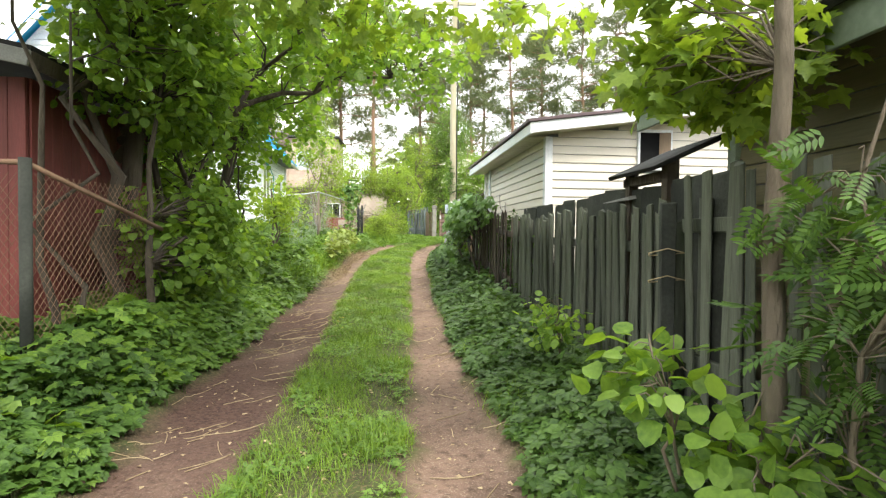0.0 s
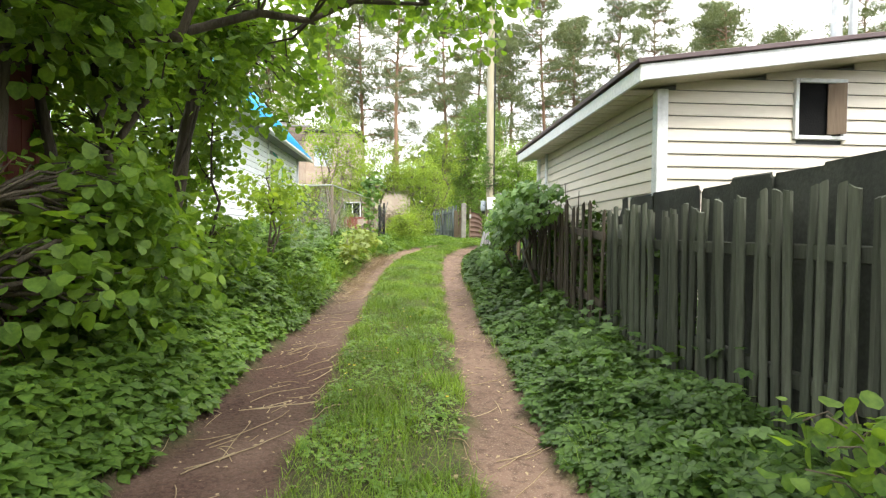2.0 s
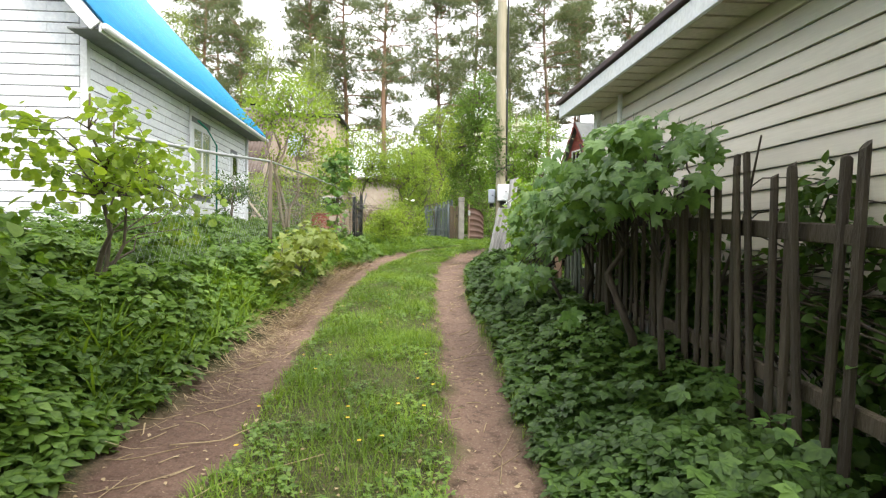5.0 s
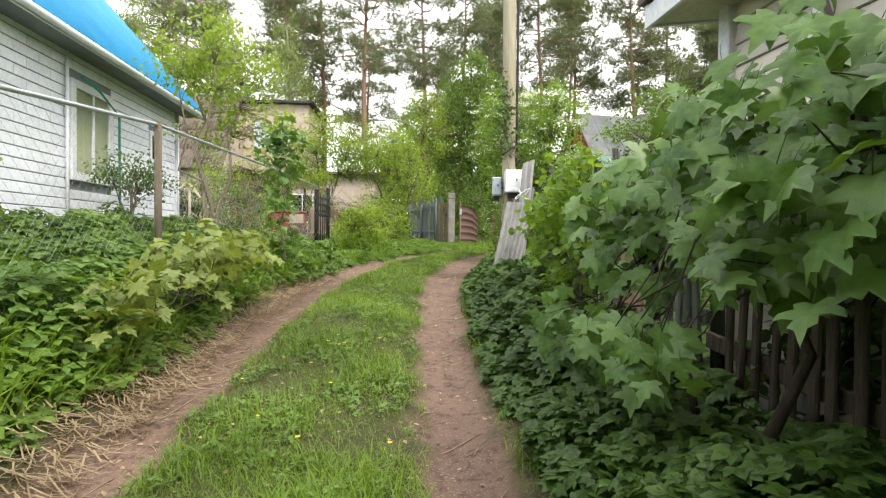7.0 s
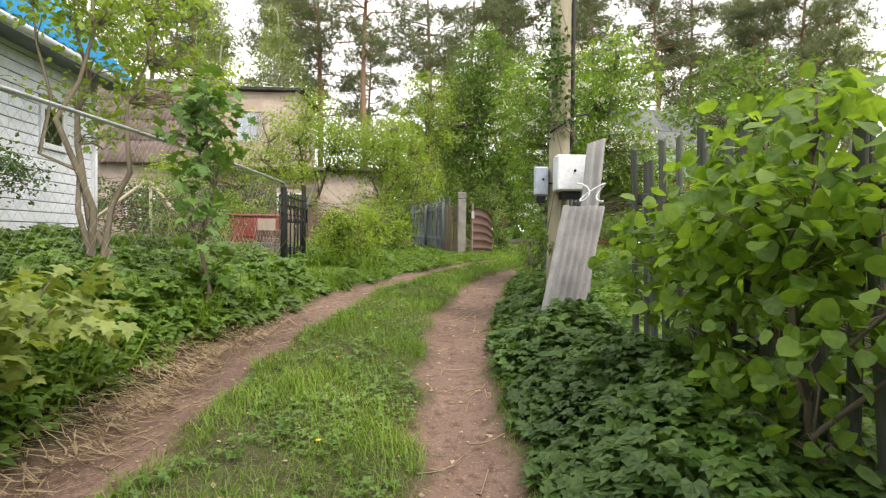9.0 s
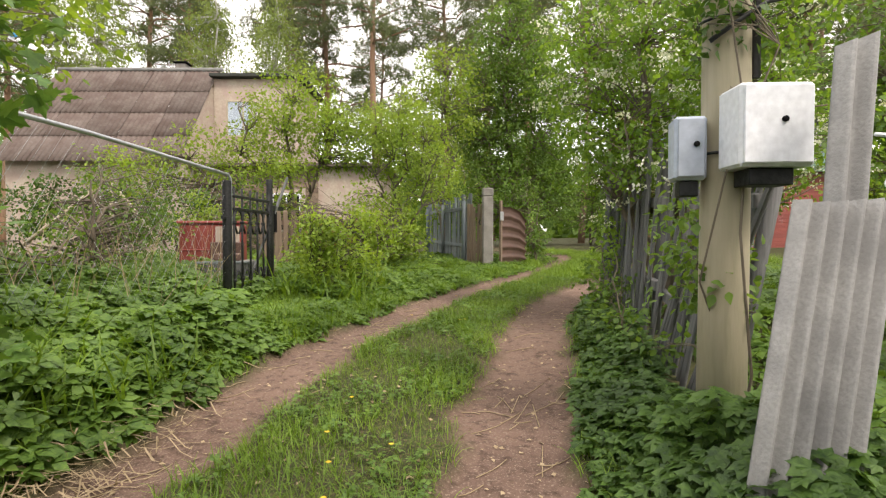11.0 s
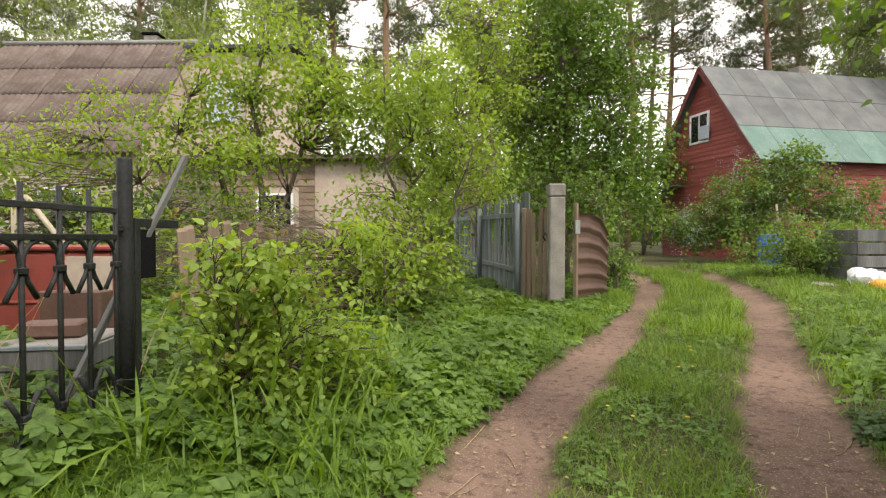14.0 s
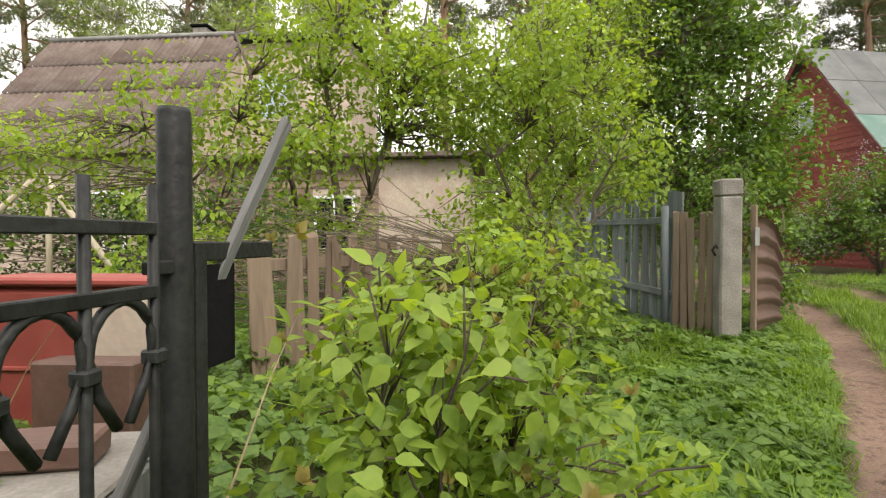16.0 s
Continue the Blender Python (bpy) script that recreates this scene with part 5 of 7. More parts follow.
def barrel():
    x, y = 6.6, 34.6
    root = thing("barrel", pose(x, y, gz(x, y)), "blue plastic water barrel beside the lilac", "barrel")
    z = (0, 0.03, 0.3, 0.33, 0.36, 0.66, 0.69, 0.72, 0.97, 1.0, 1.0, 0.93)
    r = (0.26, 0.28, 0.31, 0.33, 0.31, 0.31, 0.33, 0.31, 0.29, 0.28, 0.26, 0.25)
    z = [a * 0.85 for a in z]
    put("body", tubes("body", [([(0, 0, a) for a in z], r)], M["blue_plastic"], 24), root)
    put("stick", tubes("stick", [([(0.35, 0.1, 0.2), (0.22, 0.1, 1.7)], 0.03)], M["wood_pale"], 6), root)


barrel()


def compost():
    x, y = 5.4, 29.2
    root = thing("compost_bin", pose(x, y, gz(x, y), 0, 0, 10), "weathered plank compost bin at the lane's edge", "bin")
    for i in range(4):
        for a, b in (((0, 0), (1.2, 0.03)), ((0, 0.03), (0.03, 1.0)), ((1.17, 0.03), (1.2, 1.0))):
            put("plank", block("plank", (*a, 0.03 + i * 0.24), (*b, 0.24 + i * 0.24), M["picket_grey"], 0.006), root)
    for px, py in ((0.05, 0.05), (1.14, 0.05)):
        put("post", block("post", (px - 0.03, py, 0), (px + 0.03, py + 0.06, 1.02), M["wood_brown"], 0.005), root)
    for (bx, by, s, mat, lab) in ((5.1, 28.5, 0.26, "box_white", "white crumpled sack by the bin"), (5.3, 28.1, 0.22, "white_trim", "pale plastic bag by the bin"), (4.95, 28.0, 0.14, "orange", "orange plastic bag by the bin"), (4.5, 28.7, 0.22, "concrete", "flat pale slab in the grass")):
        r = thing("sack" if s > 0.2 else "bag", pose(bx, by, gz(bx, by)), lab, "sack")
        bm = bmesh.new()
        bmesh.ops.create_icosphere(bm, subdivisions=3, radius=s)
        for v in bm.verts:
            v.co *= 1 + 0.5 * noise.noise(v.co * 6 + Vector((bx, by, 0)))
            v.co.z = max(0.0, (v.co.z + s * 0.55) * (0.75 if mat != "concrete" else 0.15))
        put("bag_body", finish(bm, "bag_body", M[mat]), r)


compost()

# ---- trees and shrubs ----
def made(name, mesh_arrays, mat, label, category, kind=""):
    v, f = mesh_arrays
    return tagged(new(name, raw_mesh(name, v, f, M[mat])), label, category, kind=kind)


# along the lane, shed side
plant("hazel_shrub", "tall many-stemmed hazel shrub with broad green leaves", "shrub", (-3.0, 5.0, gz(-3, 5.0)),
      [((-2.9, 4.4, 3.6), 0.05), ((-3.4, 4.9, 3.9), 0.06), ((-2.6, 5.2, 3.3), 0.04, (-2.8, 4.9, 0.1)), ((-3.1, 3.9, 3.2), 0.035, (-3.0, 4.2, 0.1)), ((-2.75, 4.0, 2.8), 0.03, (-2.9, 4.3, 0.1))],
      [(-2.8, 5.2, 2.9, 0.75, 0.9, 0.7), (-2.7, 5.6, 1.05, 0.5, 0.7, 0.65)], 180, 26, ROUND, 0.09, "leaf_hazel", "bark_dark", 0.3, 21)
plant("hazel_shrub", "hazel shrub leaning over the weedy bank", "shrub", (-3.2, 6.6, gz(-3.2, 6.6)),
      [((-2.9, 6.3, 3.4), 0.05), ((-3.3, 7.0, 3.6), 0.05), ((-2.7, 7.4, 2.8), 0.035, (-3.0, 7.0, 0.15)), ((-3.4, 6.2, 3.0), 0.07, (-3.4, 6.3, 0.15)), ((-3.05, 7.5, 3.6), 0.1, (-3.25, 7.35, 0.15)), ((-3.5, 7.2, 3.4), 0.08, (-3.3, 7.4, 0.15)), ((-3.2, 8.5, 2.6), 0.03, (-3.25, 8.4, 0.2))],
      [(-2.9, 6.4, 1.0, 0.55, 0.9, 0.5), (-3.0, 7.4, 2.85, 0.6, 0.9, 0.6), (-3.1, 8.3, 0.95, 0.4, 0.6, 0.4), (-2.9, 6.3, 2.5, 0.5, 0.6, 0.5), (-3.3, 8.6, 2.3, 0.3, 0.4, 0.4), (-3.55, 7.0, 1.7, 0.4, 0.7, 0.7)], 260, 26, ROUND, 0.085, "leaf_hazel", "bark_dark", 0.3, 22)
plant("hazel_shrub", "hazel shrub filling the gap before the white house", "shrub", (-4.0, 9.0, gz(-4.0, 9.0)),
      [((-3.9, 8.8, 3.2), 0.04), ((-4.4, 9.2, 3.4), 0.04), ((-3.7, 9.4, 2.6), 0.03)],
      [(-4.1, 9.0, 1.7, 0.75, 0.7, 0.9), (-4.0, 8.9, 2.9, 0.8, 0.7, 0.6), (-4.9, 9.2, 2.2, 0.7, 0.6, 1.1), (-3.6, 9.6, 1.2, 0.4, 0.5, 0.5)], 230, 24, ROUND, 0.085, "leaf_hazel", "bark_dark", 0.3, 122)
# the blobs above 5 m and the highest limb are unseen, added to shade the lane
plant("linden_tree", "old linden with dark trunk and limbs over the lane", "tree", (-3.5, 5.6, gz(-3.5, 5.6)),
      [((-3.3, 5.8, 5.2), 0.13), ((-1.4, 6.6, 3.7), 0.06, (-3.45, 5.7, 2.0)), ((-0.5, 8.2, 3.7), 0.05, (-3.4, 5.7, 2.3)), ((-3.0, 8.8, 4.0), 0.05, (-3.4, 5.7, 2.2)), ((-2.0, 4.2, 3.9), 0.05, (-3.4, 5.6, 2.4)), ((0.6, 1.8, 5.3), 0.05, (-3.35, 5.7, 3.4))],
      [(-2.6, 5.2, 4.2, 1.3, 1.5, 0.9), (-1.5, 6.8, 3.7, 1.2, 1.2, 0.55), (-0.7, 8.1, 3.75, 1.0, 1.1, 0.5), (-2.7, 8.3, 3.5, 0.9, 1.2, 0.75), (-1.4, 4.4, 3.5, 1.0, 0.8, 0.4), (-2.3, 9.4, 3.0, 0.4, 0.6, 0.35), (-2.6, 4.6, 5.6, 1.6, 2.4, 0.9), (0.6, 1.6, 5.4, 1.4, 2.2, 0.6), (-2.75, 8.6, 2.5, 0.45, 0.7, 0.45)],
      640, 26, ROUND, 0.095, "leaf_hazel", "bark_dark", 0.34, 23, 0.014)
plant("maple_tree", "maple with long limbs hanging lobed leaves over the lane", "tree", (-3.9, 3.2, gz(-3.9, 3.2)),
      [((-3.6, 3.3, 5.0), 0.1), ((0.6, 4.3, 3.0), 0.035, (-3.8, 3.3, 3.9)), ((-1.6, 3.4, 3.5), 0.035, (-3.8, 3.2, 3.7))],
      [(-0.2, 4.1, 2.8, 0.6, 0.5, 0.25), (0.45, 4.25, 2.85, 0.6, 0.4, 0.2), (-1.3, 3.8, 3.0, 0.7, 0.6, 0.35), (-2.4, 3.4, 3.4, 0.8, 0.7, 0.5), (-3.6, 3.3, 3.9, 0.9, 0.9, 0.8)],
      165, 14, MAPLE, 0.1, "leaf_lime", "bark_dark", 0.3, 24, 0.01)
plant("linden_shrub", "young linden shrub before the white house", "shrub", (-3.45, 10.9, gz(-3.45, 10.9)),
      [((-3.4, 10.7, 2.3), 0.025), ((-3.6, 11.3, 2.2), 0.025), ((-3.2, 11.1, 2.0), 0.02)],
      [(-3.4, 10.9, 1.75, 0.5, 0.9, 0.5), (-3.4, 11.8, 1.6, 0.4, 0.6, 0.5)], 60, 20, ROUND, 0.075, "leaf_lime", "bark", 0.22, 25)
plant("maple_sapling", "slim maple sapling with dark lobed leaves", "sapling", (-2.95, 17.1, gz(-2.95, 17.1)),
      [((-2.95, 17.1, 2.95), 0.022)], [(-2.95, 17.1, 2.35, 0.3, 0.35, 0.6), (-2.9, 17.1, 1.5, 0.25, 0.3, 0.35)], 30, 10, MAPLE, 0.1, "leaf_maple", "bark", 0.18, 26)
plant("maple_sapling", "low young maple with pale yellowish leaves on the bank", "sapling", (-2.9, 14.5, gz(-2.9, 14.5)),
      [((-2.75, 14.3, 1.35), 0.015), ((-2.7, 15.0, 1.3), 0.015), ((-2.9, 14.7, 1.4), 0.015)], [(-2.75, 14.6, 1.12, 0.35, 0.8, 0.25), (-2.6, 13.7, 1.0, 0.25, 0.35, 0.2), (-2.55, 13.0, 0.85, 0.25, 0.45, 0.2)], 44, 10, MAPLE, 0.095, "leaf_yellow", "bark", 0.2, 27)
plant("juniper_shrub", "brownish green clipped conifer shrub by the house wall", "shrub", (-4.95, 16.9, gz(-4.95, 16.9)),
      [((-4.8, 16.7, 2.2), 0.03), ((-5.0, 17.2, 2.2), 0.03), ((-5.0, 16.6, 2.0), 0.03)], [(-4.9, 16.7, 2.1, 0.4, 0.45, 0.28), (-4.95, 17.3, 2.0, 0.35, 0.35, 0.3)], 60, 26, SMALL, 0.05, "leaf_dark", "bark", 0.16, 28)
plant("apple_tree", "small many-stemmed tree with yellow-green crown by the white house", "tree", (-4.0, 17.2, gz(-4.0, 17.2)),
      [((-3.8, 16.9, 3.6), 0.04), ((-4.3, 17.5, 3.8), 0.04), ((-3.7, 17.6, 3.5), 0.035), ((-4.3, 16.9, 3.4), 0.03)],
      [(-3.9, 17.3, 3.7, 0.9, 1.0, 0.7), (-3.6, 18.2, 3.0, 0.5, 0.7, 0.4), (-4.2, 17.6, 2.7, 0.6, 0.7, 0.4)], 140, 26, OVAL, 0.06, "leaf_lime", "bark_pale", 0.26, 29)
plant("elder_shrub", "dense green shrub beside the wire fence", "shrub", (-4.6, 20.3, gz(-4.6, 20.3)),
      [((-4.5, 20.2, 2.2), 0.03), ((-4.8, 20.8, 2.4), 0.03)], [(-4.7, 20.6, 1.5, 0.7, 0.9, 0.5), (-5.4, 21.8, 1.9, 1.0, 0.8, 0.7), (-4.3, 19.2, 1.35, 0.6, 0.9, 0.4)], 120, 24, SMALL, 0.06, "leaf_tree", "bark", 0.25, 30)

# behind the iron gate
plant("box_elder", "spreading box elder with fresh yellow-green leaves", "tree", (-4.6, 26.3, gz(-4.6, 26.3)),
      [((-4.4, 26.2, 5.0), 0.06), ((-5.4, 25.7, 4.2), 0.05), ((-3.5, 26.6, 4.8), 0.05), ((-6.5, 25.4, 3.5), 0.04)],
      [(-4.4, 26.3, 4.0, 1.3, 1.0, 1.2), (-5.9, 25.6, 3.2, 1.2, 0.9, 0.7), (-7.3, 25.2, 2.9, 0.9, 0.8, 0.5), (-3.3, 26.4, 3.7, 0.9, 0.9, 0.8), (-4.6, 25.3, 2.8, 0.8, 0.7, 0.4)],
      330, 34, POINTED, 0.072, "leaf_lime", "bark", 0.36, 31)
plant("plum_tree", "thin-stemmed plum tree with light green leaves", "tree", (-2.3, 26.4, gz(-2.3, 26.4)),
      [((-2.2, 26.3, 4.6), 0.04), ((-2.7, 26.0, 4.2), 0.035), ((-1.6, 26.6, 4.0), 0.035), ((-1.5, 25.4, 3.0), 0.03)],
      [(-2.3, 26.4, 3.7, 1.0, 0.9, 1.0), (-1.5, 26.2, 2.9, 0.6, 0.8, 0.6), (-2.7, 25.6, 2.2, 0.8, 0.6, 0.6)],
      230, 30, POINTED, 0.068, "leaf_lime", "bark", 0.32, 32)
plant("currant_bush", "green undergrowth of shrubs along the plank fence", "shrub", (-2.4, 24.4, gz(-2.4, 24.4)),
      [((-2.4, 24.3, 1.9), 0.02), ((-2.8, 24.0, 2.0), 0.02), ((-2.2, 25.0, 1.9), 0.02)],
      [(-2.7, 24.2, 1.6, 0.7, 0.8, 0.6), (-2.1, 25.3, 1.6, 0.6, 0.7, 0.6), (-3.2, 23.3, 1.4, 0.5, 0.6, 0.5), (-5.6, 25.0, 1.8, 0.7, 0.6, 0.7), (-2.3, 26.2, 2.0, 0.6, 0.4, 0.8), (-4.3, 25.4, 2.2, 0.5, 0.4, 0.5), (-3.6, 25.6, 1.5, 0.6, 0.4, 0.4)], 310, 28, POINTED, 0.07, "leaf_lime", "bark", 0.24, 33)
plant("serviceberry_bush", "fresh green bush with reddish shoot tips at the gate", "shrub", (-2.65, 21.6, gz(-2.65, 21.6)),
      [((-2.55, 21.4, 1.95), 0.009), ((-2.8, 21.7, 2.05), 0.009), ((-2.4, 21.8, 1.9), 0.009), ((-2.75, 21.45, 1.95), 0.009), ((-2.6, 22.0, 2.0), 0.009), ((-2.3, 21.9, 1.8), 0.008)],
      [(-2.6, 21.65, 1.5, 0.38, 0.4, 0.42), (-2.55, 21.6, 1.1, 0.4, 0.4, 0.3), (-2.75, 21.55, 1.85, 0.2, 0.2, 0.16), (-2.15, 21.9, 1.25, 0.3, 0.3, 0.32)], 260, 17, POINTED, 0.053, "leaf_lime", "bark_dark", 0.13, 34, 0.004, 0.1)
rng = np.random.default_rng(134)
tips = np.array((-2.62, 21.65, 1.72)) + rng.normal(0, 1, (46, 3)) * np.array((0.24, 0.24, 0.16)) - np.array((0, 0, 0))
sb = bpy.data.objects["serviceberry_bush"]
foot = np.array(sb.matrix_basis.translation)
tip_meshes = []
for k in range(6):
    dirs = rng.normal(0, 0.5, (6, 3)) + np.array((0, 0, 0.7))
    tv, tf = strew(POINTED, np.zeros((6, 3)), dirs, rng.normal(0, 1, (6, 3)), rng.uniform(0.018, 0.034, 6))
    bm = bmesh.new()
    bm.from_mesh(raw_mesh("shoot_tip", tv, tf, M["leaf_tip"]))
    bmesh.ops.remove_doubles(bm, verts=bm.verts, dist=1e-5)
    tip_meshes.append(finish(bm, "shoot_tip", M["leaf_tip"]))
for k, q in enumerate(tips):
    put("shoot_tip", tip_meshes[k % 6], sb, Matrix.Translation(Vector(q - foot)) @ Matrix.Rotation(k * 1.3, 4, "Z"), "reddish young shoot tip")
plant("garden_shrub", "dark green shrub belt in the old garden", "shrub", (-8.5, 28.8, gz(-8.5, 28.8)),
      [((-8, 28.8, 3), 0.04), ((-9.5, 29.0, 3), 0.04), ((-7.0, 28.4, 3), 0.04)],
      [(-9.2, 28.9, 2.3, 1.8, 0.7, 1.1), (-11.8, 28.6, 2.2, 1.4, 0.7, 1.1), (-6.8, 28.6, 2.2, 1.2, 0.7, 1.0)], 230, 30, OVAL, 0.085, "leaf_dark", "bark", 0.34, 35)

# behind the concrete post
plant("bird_cherry", "tall dense dark green bird cherry behind the gate post", "tree", (0.3, 30.0, gz(0.3, 30)),
      [((0.3, 30.0, 8.0), 0.1), ((-0.4, 29.6, 5.6), 0.05), ((1.0, 30.3, 6.2), 0.05)],
      [(0.2, 29.8, 3.3, 1.2, 1.0, 1.7), (0.4, 30.0, 6.0, 1.3, 1.1, 2.2), (-0.5, 30.3, 4.8, 0.9, 0.9, 1.4), (1.5, 29.8, 3.8, 0.8, 0.8, 2.0), (-0.9, 29.2, 2.4, 0.7, 0.6, 1.0)], 760, 34, OVAL, 0.08, "leaf_tree", "bark", 0.33, 36)
plant("hop_vine", "leafy vine clump beside the ribbed gate", "shrub", (0.75, 27.7, gz(0.75, 27.7)),
      [((0.8, 27.7, 2.4), 0.02), ((0.6, 28.1, 2.4), 0.02)], [(0.75, 27.8, 1.6, 0.28, 0.5, 0.7), (0.4, 28.4, 2.6, 0.6, 0.6, 0.5)], 80, 24, SMALL, 0.07, "leaf_tree", "bark", 0.2, 37)
plant("maple_ash", "light green leafy tree by the blue fence", "tree", (-1.4, 29.0, gz(-1.4, 29)),
      [((-1.4, 29, 6.5), 0.07), ((-2.2, 29, 5.2), 0.04)], [(-1.5, 29.0, 5.2, 1.2, 1.0, 1.4), (-2.4, 28.8, 4.2, 0.9, 0.8, 0.9)], 170, 28, OVAL, 0.075, "leaf_lime", "bark", 0.34, 38)

# cottage side of the lane
# the top blob at 3.9 m is unseen crown, added to cast shade below
plant("young_maple", "young maple with lobed leaves by the picket fence", "tree", (1.19, 1.9, gz(1.19, 1.9)),
      [((1.17, 1.92, 4.2), 0.045)], [(1.12, 2.45, 2.0, 0.28, 0.3, 0.28), (1.45, 2.6, 2.05, 0.3, 0.3, 0.32), (0.9, 2.3, 2.4, 0.3, 0.3, 0.2), (1.5, 2.4, 2.7, 0.4, 0.4, 0.3), (1.2, 1.8, 3.9, 0.55, 0.7, 0.35)], 230, 12, MAPLE, 0.095, "leaf_lime", "bark", 0.22, 39, 0.005, wob=0.008)
plant("rowan_sapling", "rowan sapling with feathered leaves at the fence", "sapling", (1.32, 1.62, gz(1.32, 1.62)),
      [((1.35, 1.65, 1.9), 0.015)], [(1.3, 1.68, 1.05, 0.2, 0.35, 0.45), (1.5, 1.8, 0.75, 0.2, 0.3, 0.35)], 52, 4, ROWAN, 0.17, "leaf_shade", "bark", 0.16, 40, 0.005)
plant("hazel_sapling", "low hazel sapling with soft round leaves", "sapling", (0.95, 2.05, gz(0.95, 2.05)),
      [((0.75, 1.95, 0.85), 0.01), ((0.95, 2.2, 0.8), 0.01), ((1.05, 1.75, 0.7), 0.01), ((1.15, 1.6, 0.6), 0.01)], [(0.82, 2.0, 0.72, 0.22, 0.25, 0.12), (0.95, 1.85, 0.5, 0.2, 0.25, 0.14), (1.15, 1.65, 0.46, 0.22, 0.25, 0.14)], 44, 6, ROUND, 0.082, "leaf_hazel", "bark", 0.13, 41, 0.004)
plant("hazel_sapling", "small hazel shoot before the pickets", "sapling", (0.95, 4.1, gz(0.95, 4.1)),
      [((0.85, 4.0, 0.75), 0.008), ((0.95, 4.4, 0.65), 0.008)], [(0.88, 4.1, 0.55, 0.22, 0.4, 0.2)], 30, 6, ROUND, 0.06, "leaf_hazel", "bark", 0.12, 42, 0.004)


def maple_bush():
    """Bushy maple hanging over the pickets; its big leaves one by one."""
    rng = np.random.default_rng(43)
    base = np.array((0.85, 10.2, gz(0.85, 10.2)))
    root = thing("maple_bush", Matrix.Translation(base), "bushy young maple with large glossy lobed leaves over the pickets", "shrub")
    stems = [((0.6, 9.8, 1.9), 0.024, (0.72, 9.9)), ((0.55, 10.5, 2.0), 0.034, (0.7, 10.3)), ((0.45, 11.1, 2.0), 0.028, (0.66, 10.8)), ((0.5, 11.6, 1.9), 0.03, (0.62, 11.4)), ((0.35, 12.3, 1.5), 0.022, (0.58, 12.0))]
    runs, feet = [], []
    for top, r, (fx, fy) in stems:
        foot = np.array((fx, fy, gz(fx, fy) - 0.03))
        feet.append(foot)
        runs.append((bend_path(rng, foot, top, 6, 0.04) - base, np.linspace(r, 0.008, 6)))
    blobs = [(0.62, 9.9, 1.68, 0.36, 0.5, 0.33), (0.48, 10.6, 1.68, 0.4, 0.55, 0.38), (0.45, 11.4, 1.56, 0.38, 0.55, 0.38), (0.3, 12.2, 1.35, 0.3, 0.45, 0.36), (0.25, 11.0, 1.35, 0.2, 0.5, 0.25),
             (0.12, 11.7, 0.85, 0.18, 0.5, 0.2), (0.2, 10.1, 0.66, 0.12, 0.2, 0.1), (0.05, 12.5, 0.8, 0.18, 0.4, 0.25)]
    pos = in_blobs(rng, blobs, 1000)
    shapes, arrays = [], []
    for k in range(5):
        v, f = MAPLE
        v = v.copy()
        v[:, 2] += 0.16 * v[:, 0] ** 2 * rng.normal(-0.6, 1.2) - 0.22 * np.maximum(v[:, 1] - 0.3, 0) ** 2 * rng.random() + 0.05 * np.sin(5 * v[:, 0] + k)
        v[:, 0] *= rng.uniform(0.88, 1.12)
        stalk, sf = tube_arrays([(0, -0.55, 0.1), (0, -0.25, 0.08), (0, 0, 0)], 0.012, 4)
        arrays.append(joined([(v, f), (stalk, sf)]))
        shapes.append(raw_mesh("leaf", *arrays[-1], M["leaf_maple"]))
    rest = []
    for i, p in enumerate(pos):
        along = Vector((-0.4 + rng.normal(0, 0.35), -0.2 + rng.normal(0, 0.4), -0.85 + rng.normal(0, 0.25)))
        up = Vector((-0.5 + rng.normal(0, 0.3), -0.55 + rng.normal(0, 0.3), 0.65))
        s = rng.uniform(0.072, 0.132)
        if i < 300:
            y = along.normalized()
            x = y.cross(up).normalized()
            m = Matrix((x, y, x.cross(y))).transposed().to_4x4()
            m.translation = Vector(p - base)
            put("leaf", shapes[i % 5], root, m @ Matrix.Scale(s, 4))
        else:
            rest.append(strew(arrays[i % 5], (p - base)[None], np.array(along)[None], np.array(up)[None], s))
        if i % 7 == 0:
            k = int(np.argmin([np.linalg.norm(np.array(t[0])[:2] - p[:2]) for t in stems]))
            a = feet[k] + (np.array(stems[k][0]) - feet[k]) * rng.uniform(0.5, 0.95)
            runs.append((bend_path(rng, a, p, 4, 0.06) - base, np.linspace(0.006, 0.002, 4)))
    tagged(put("foliage", raw_mesh("foliage", *joined(rest), M["leaf_maple"]), root), kind="stuff")
    put("trunk", tubes("trunk", runs, M["bark_dark"], 6), root)


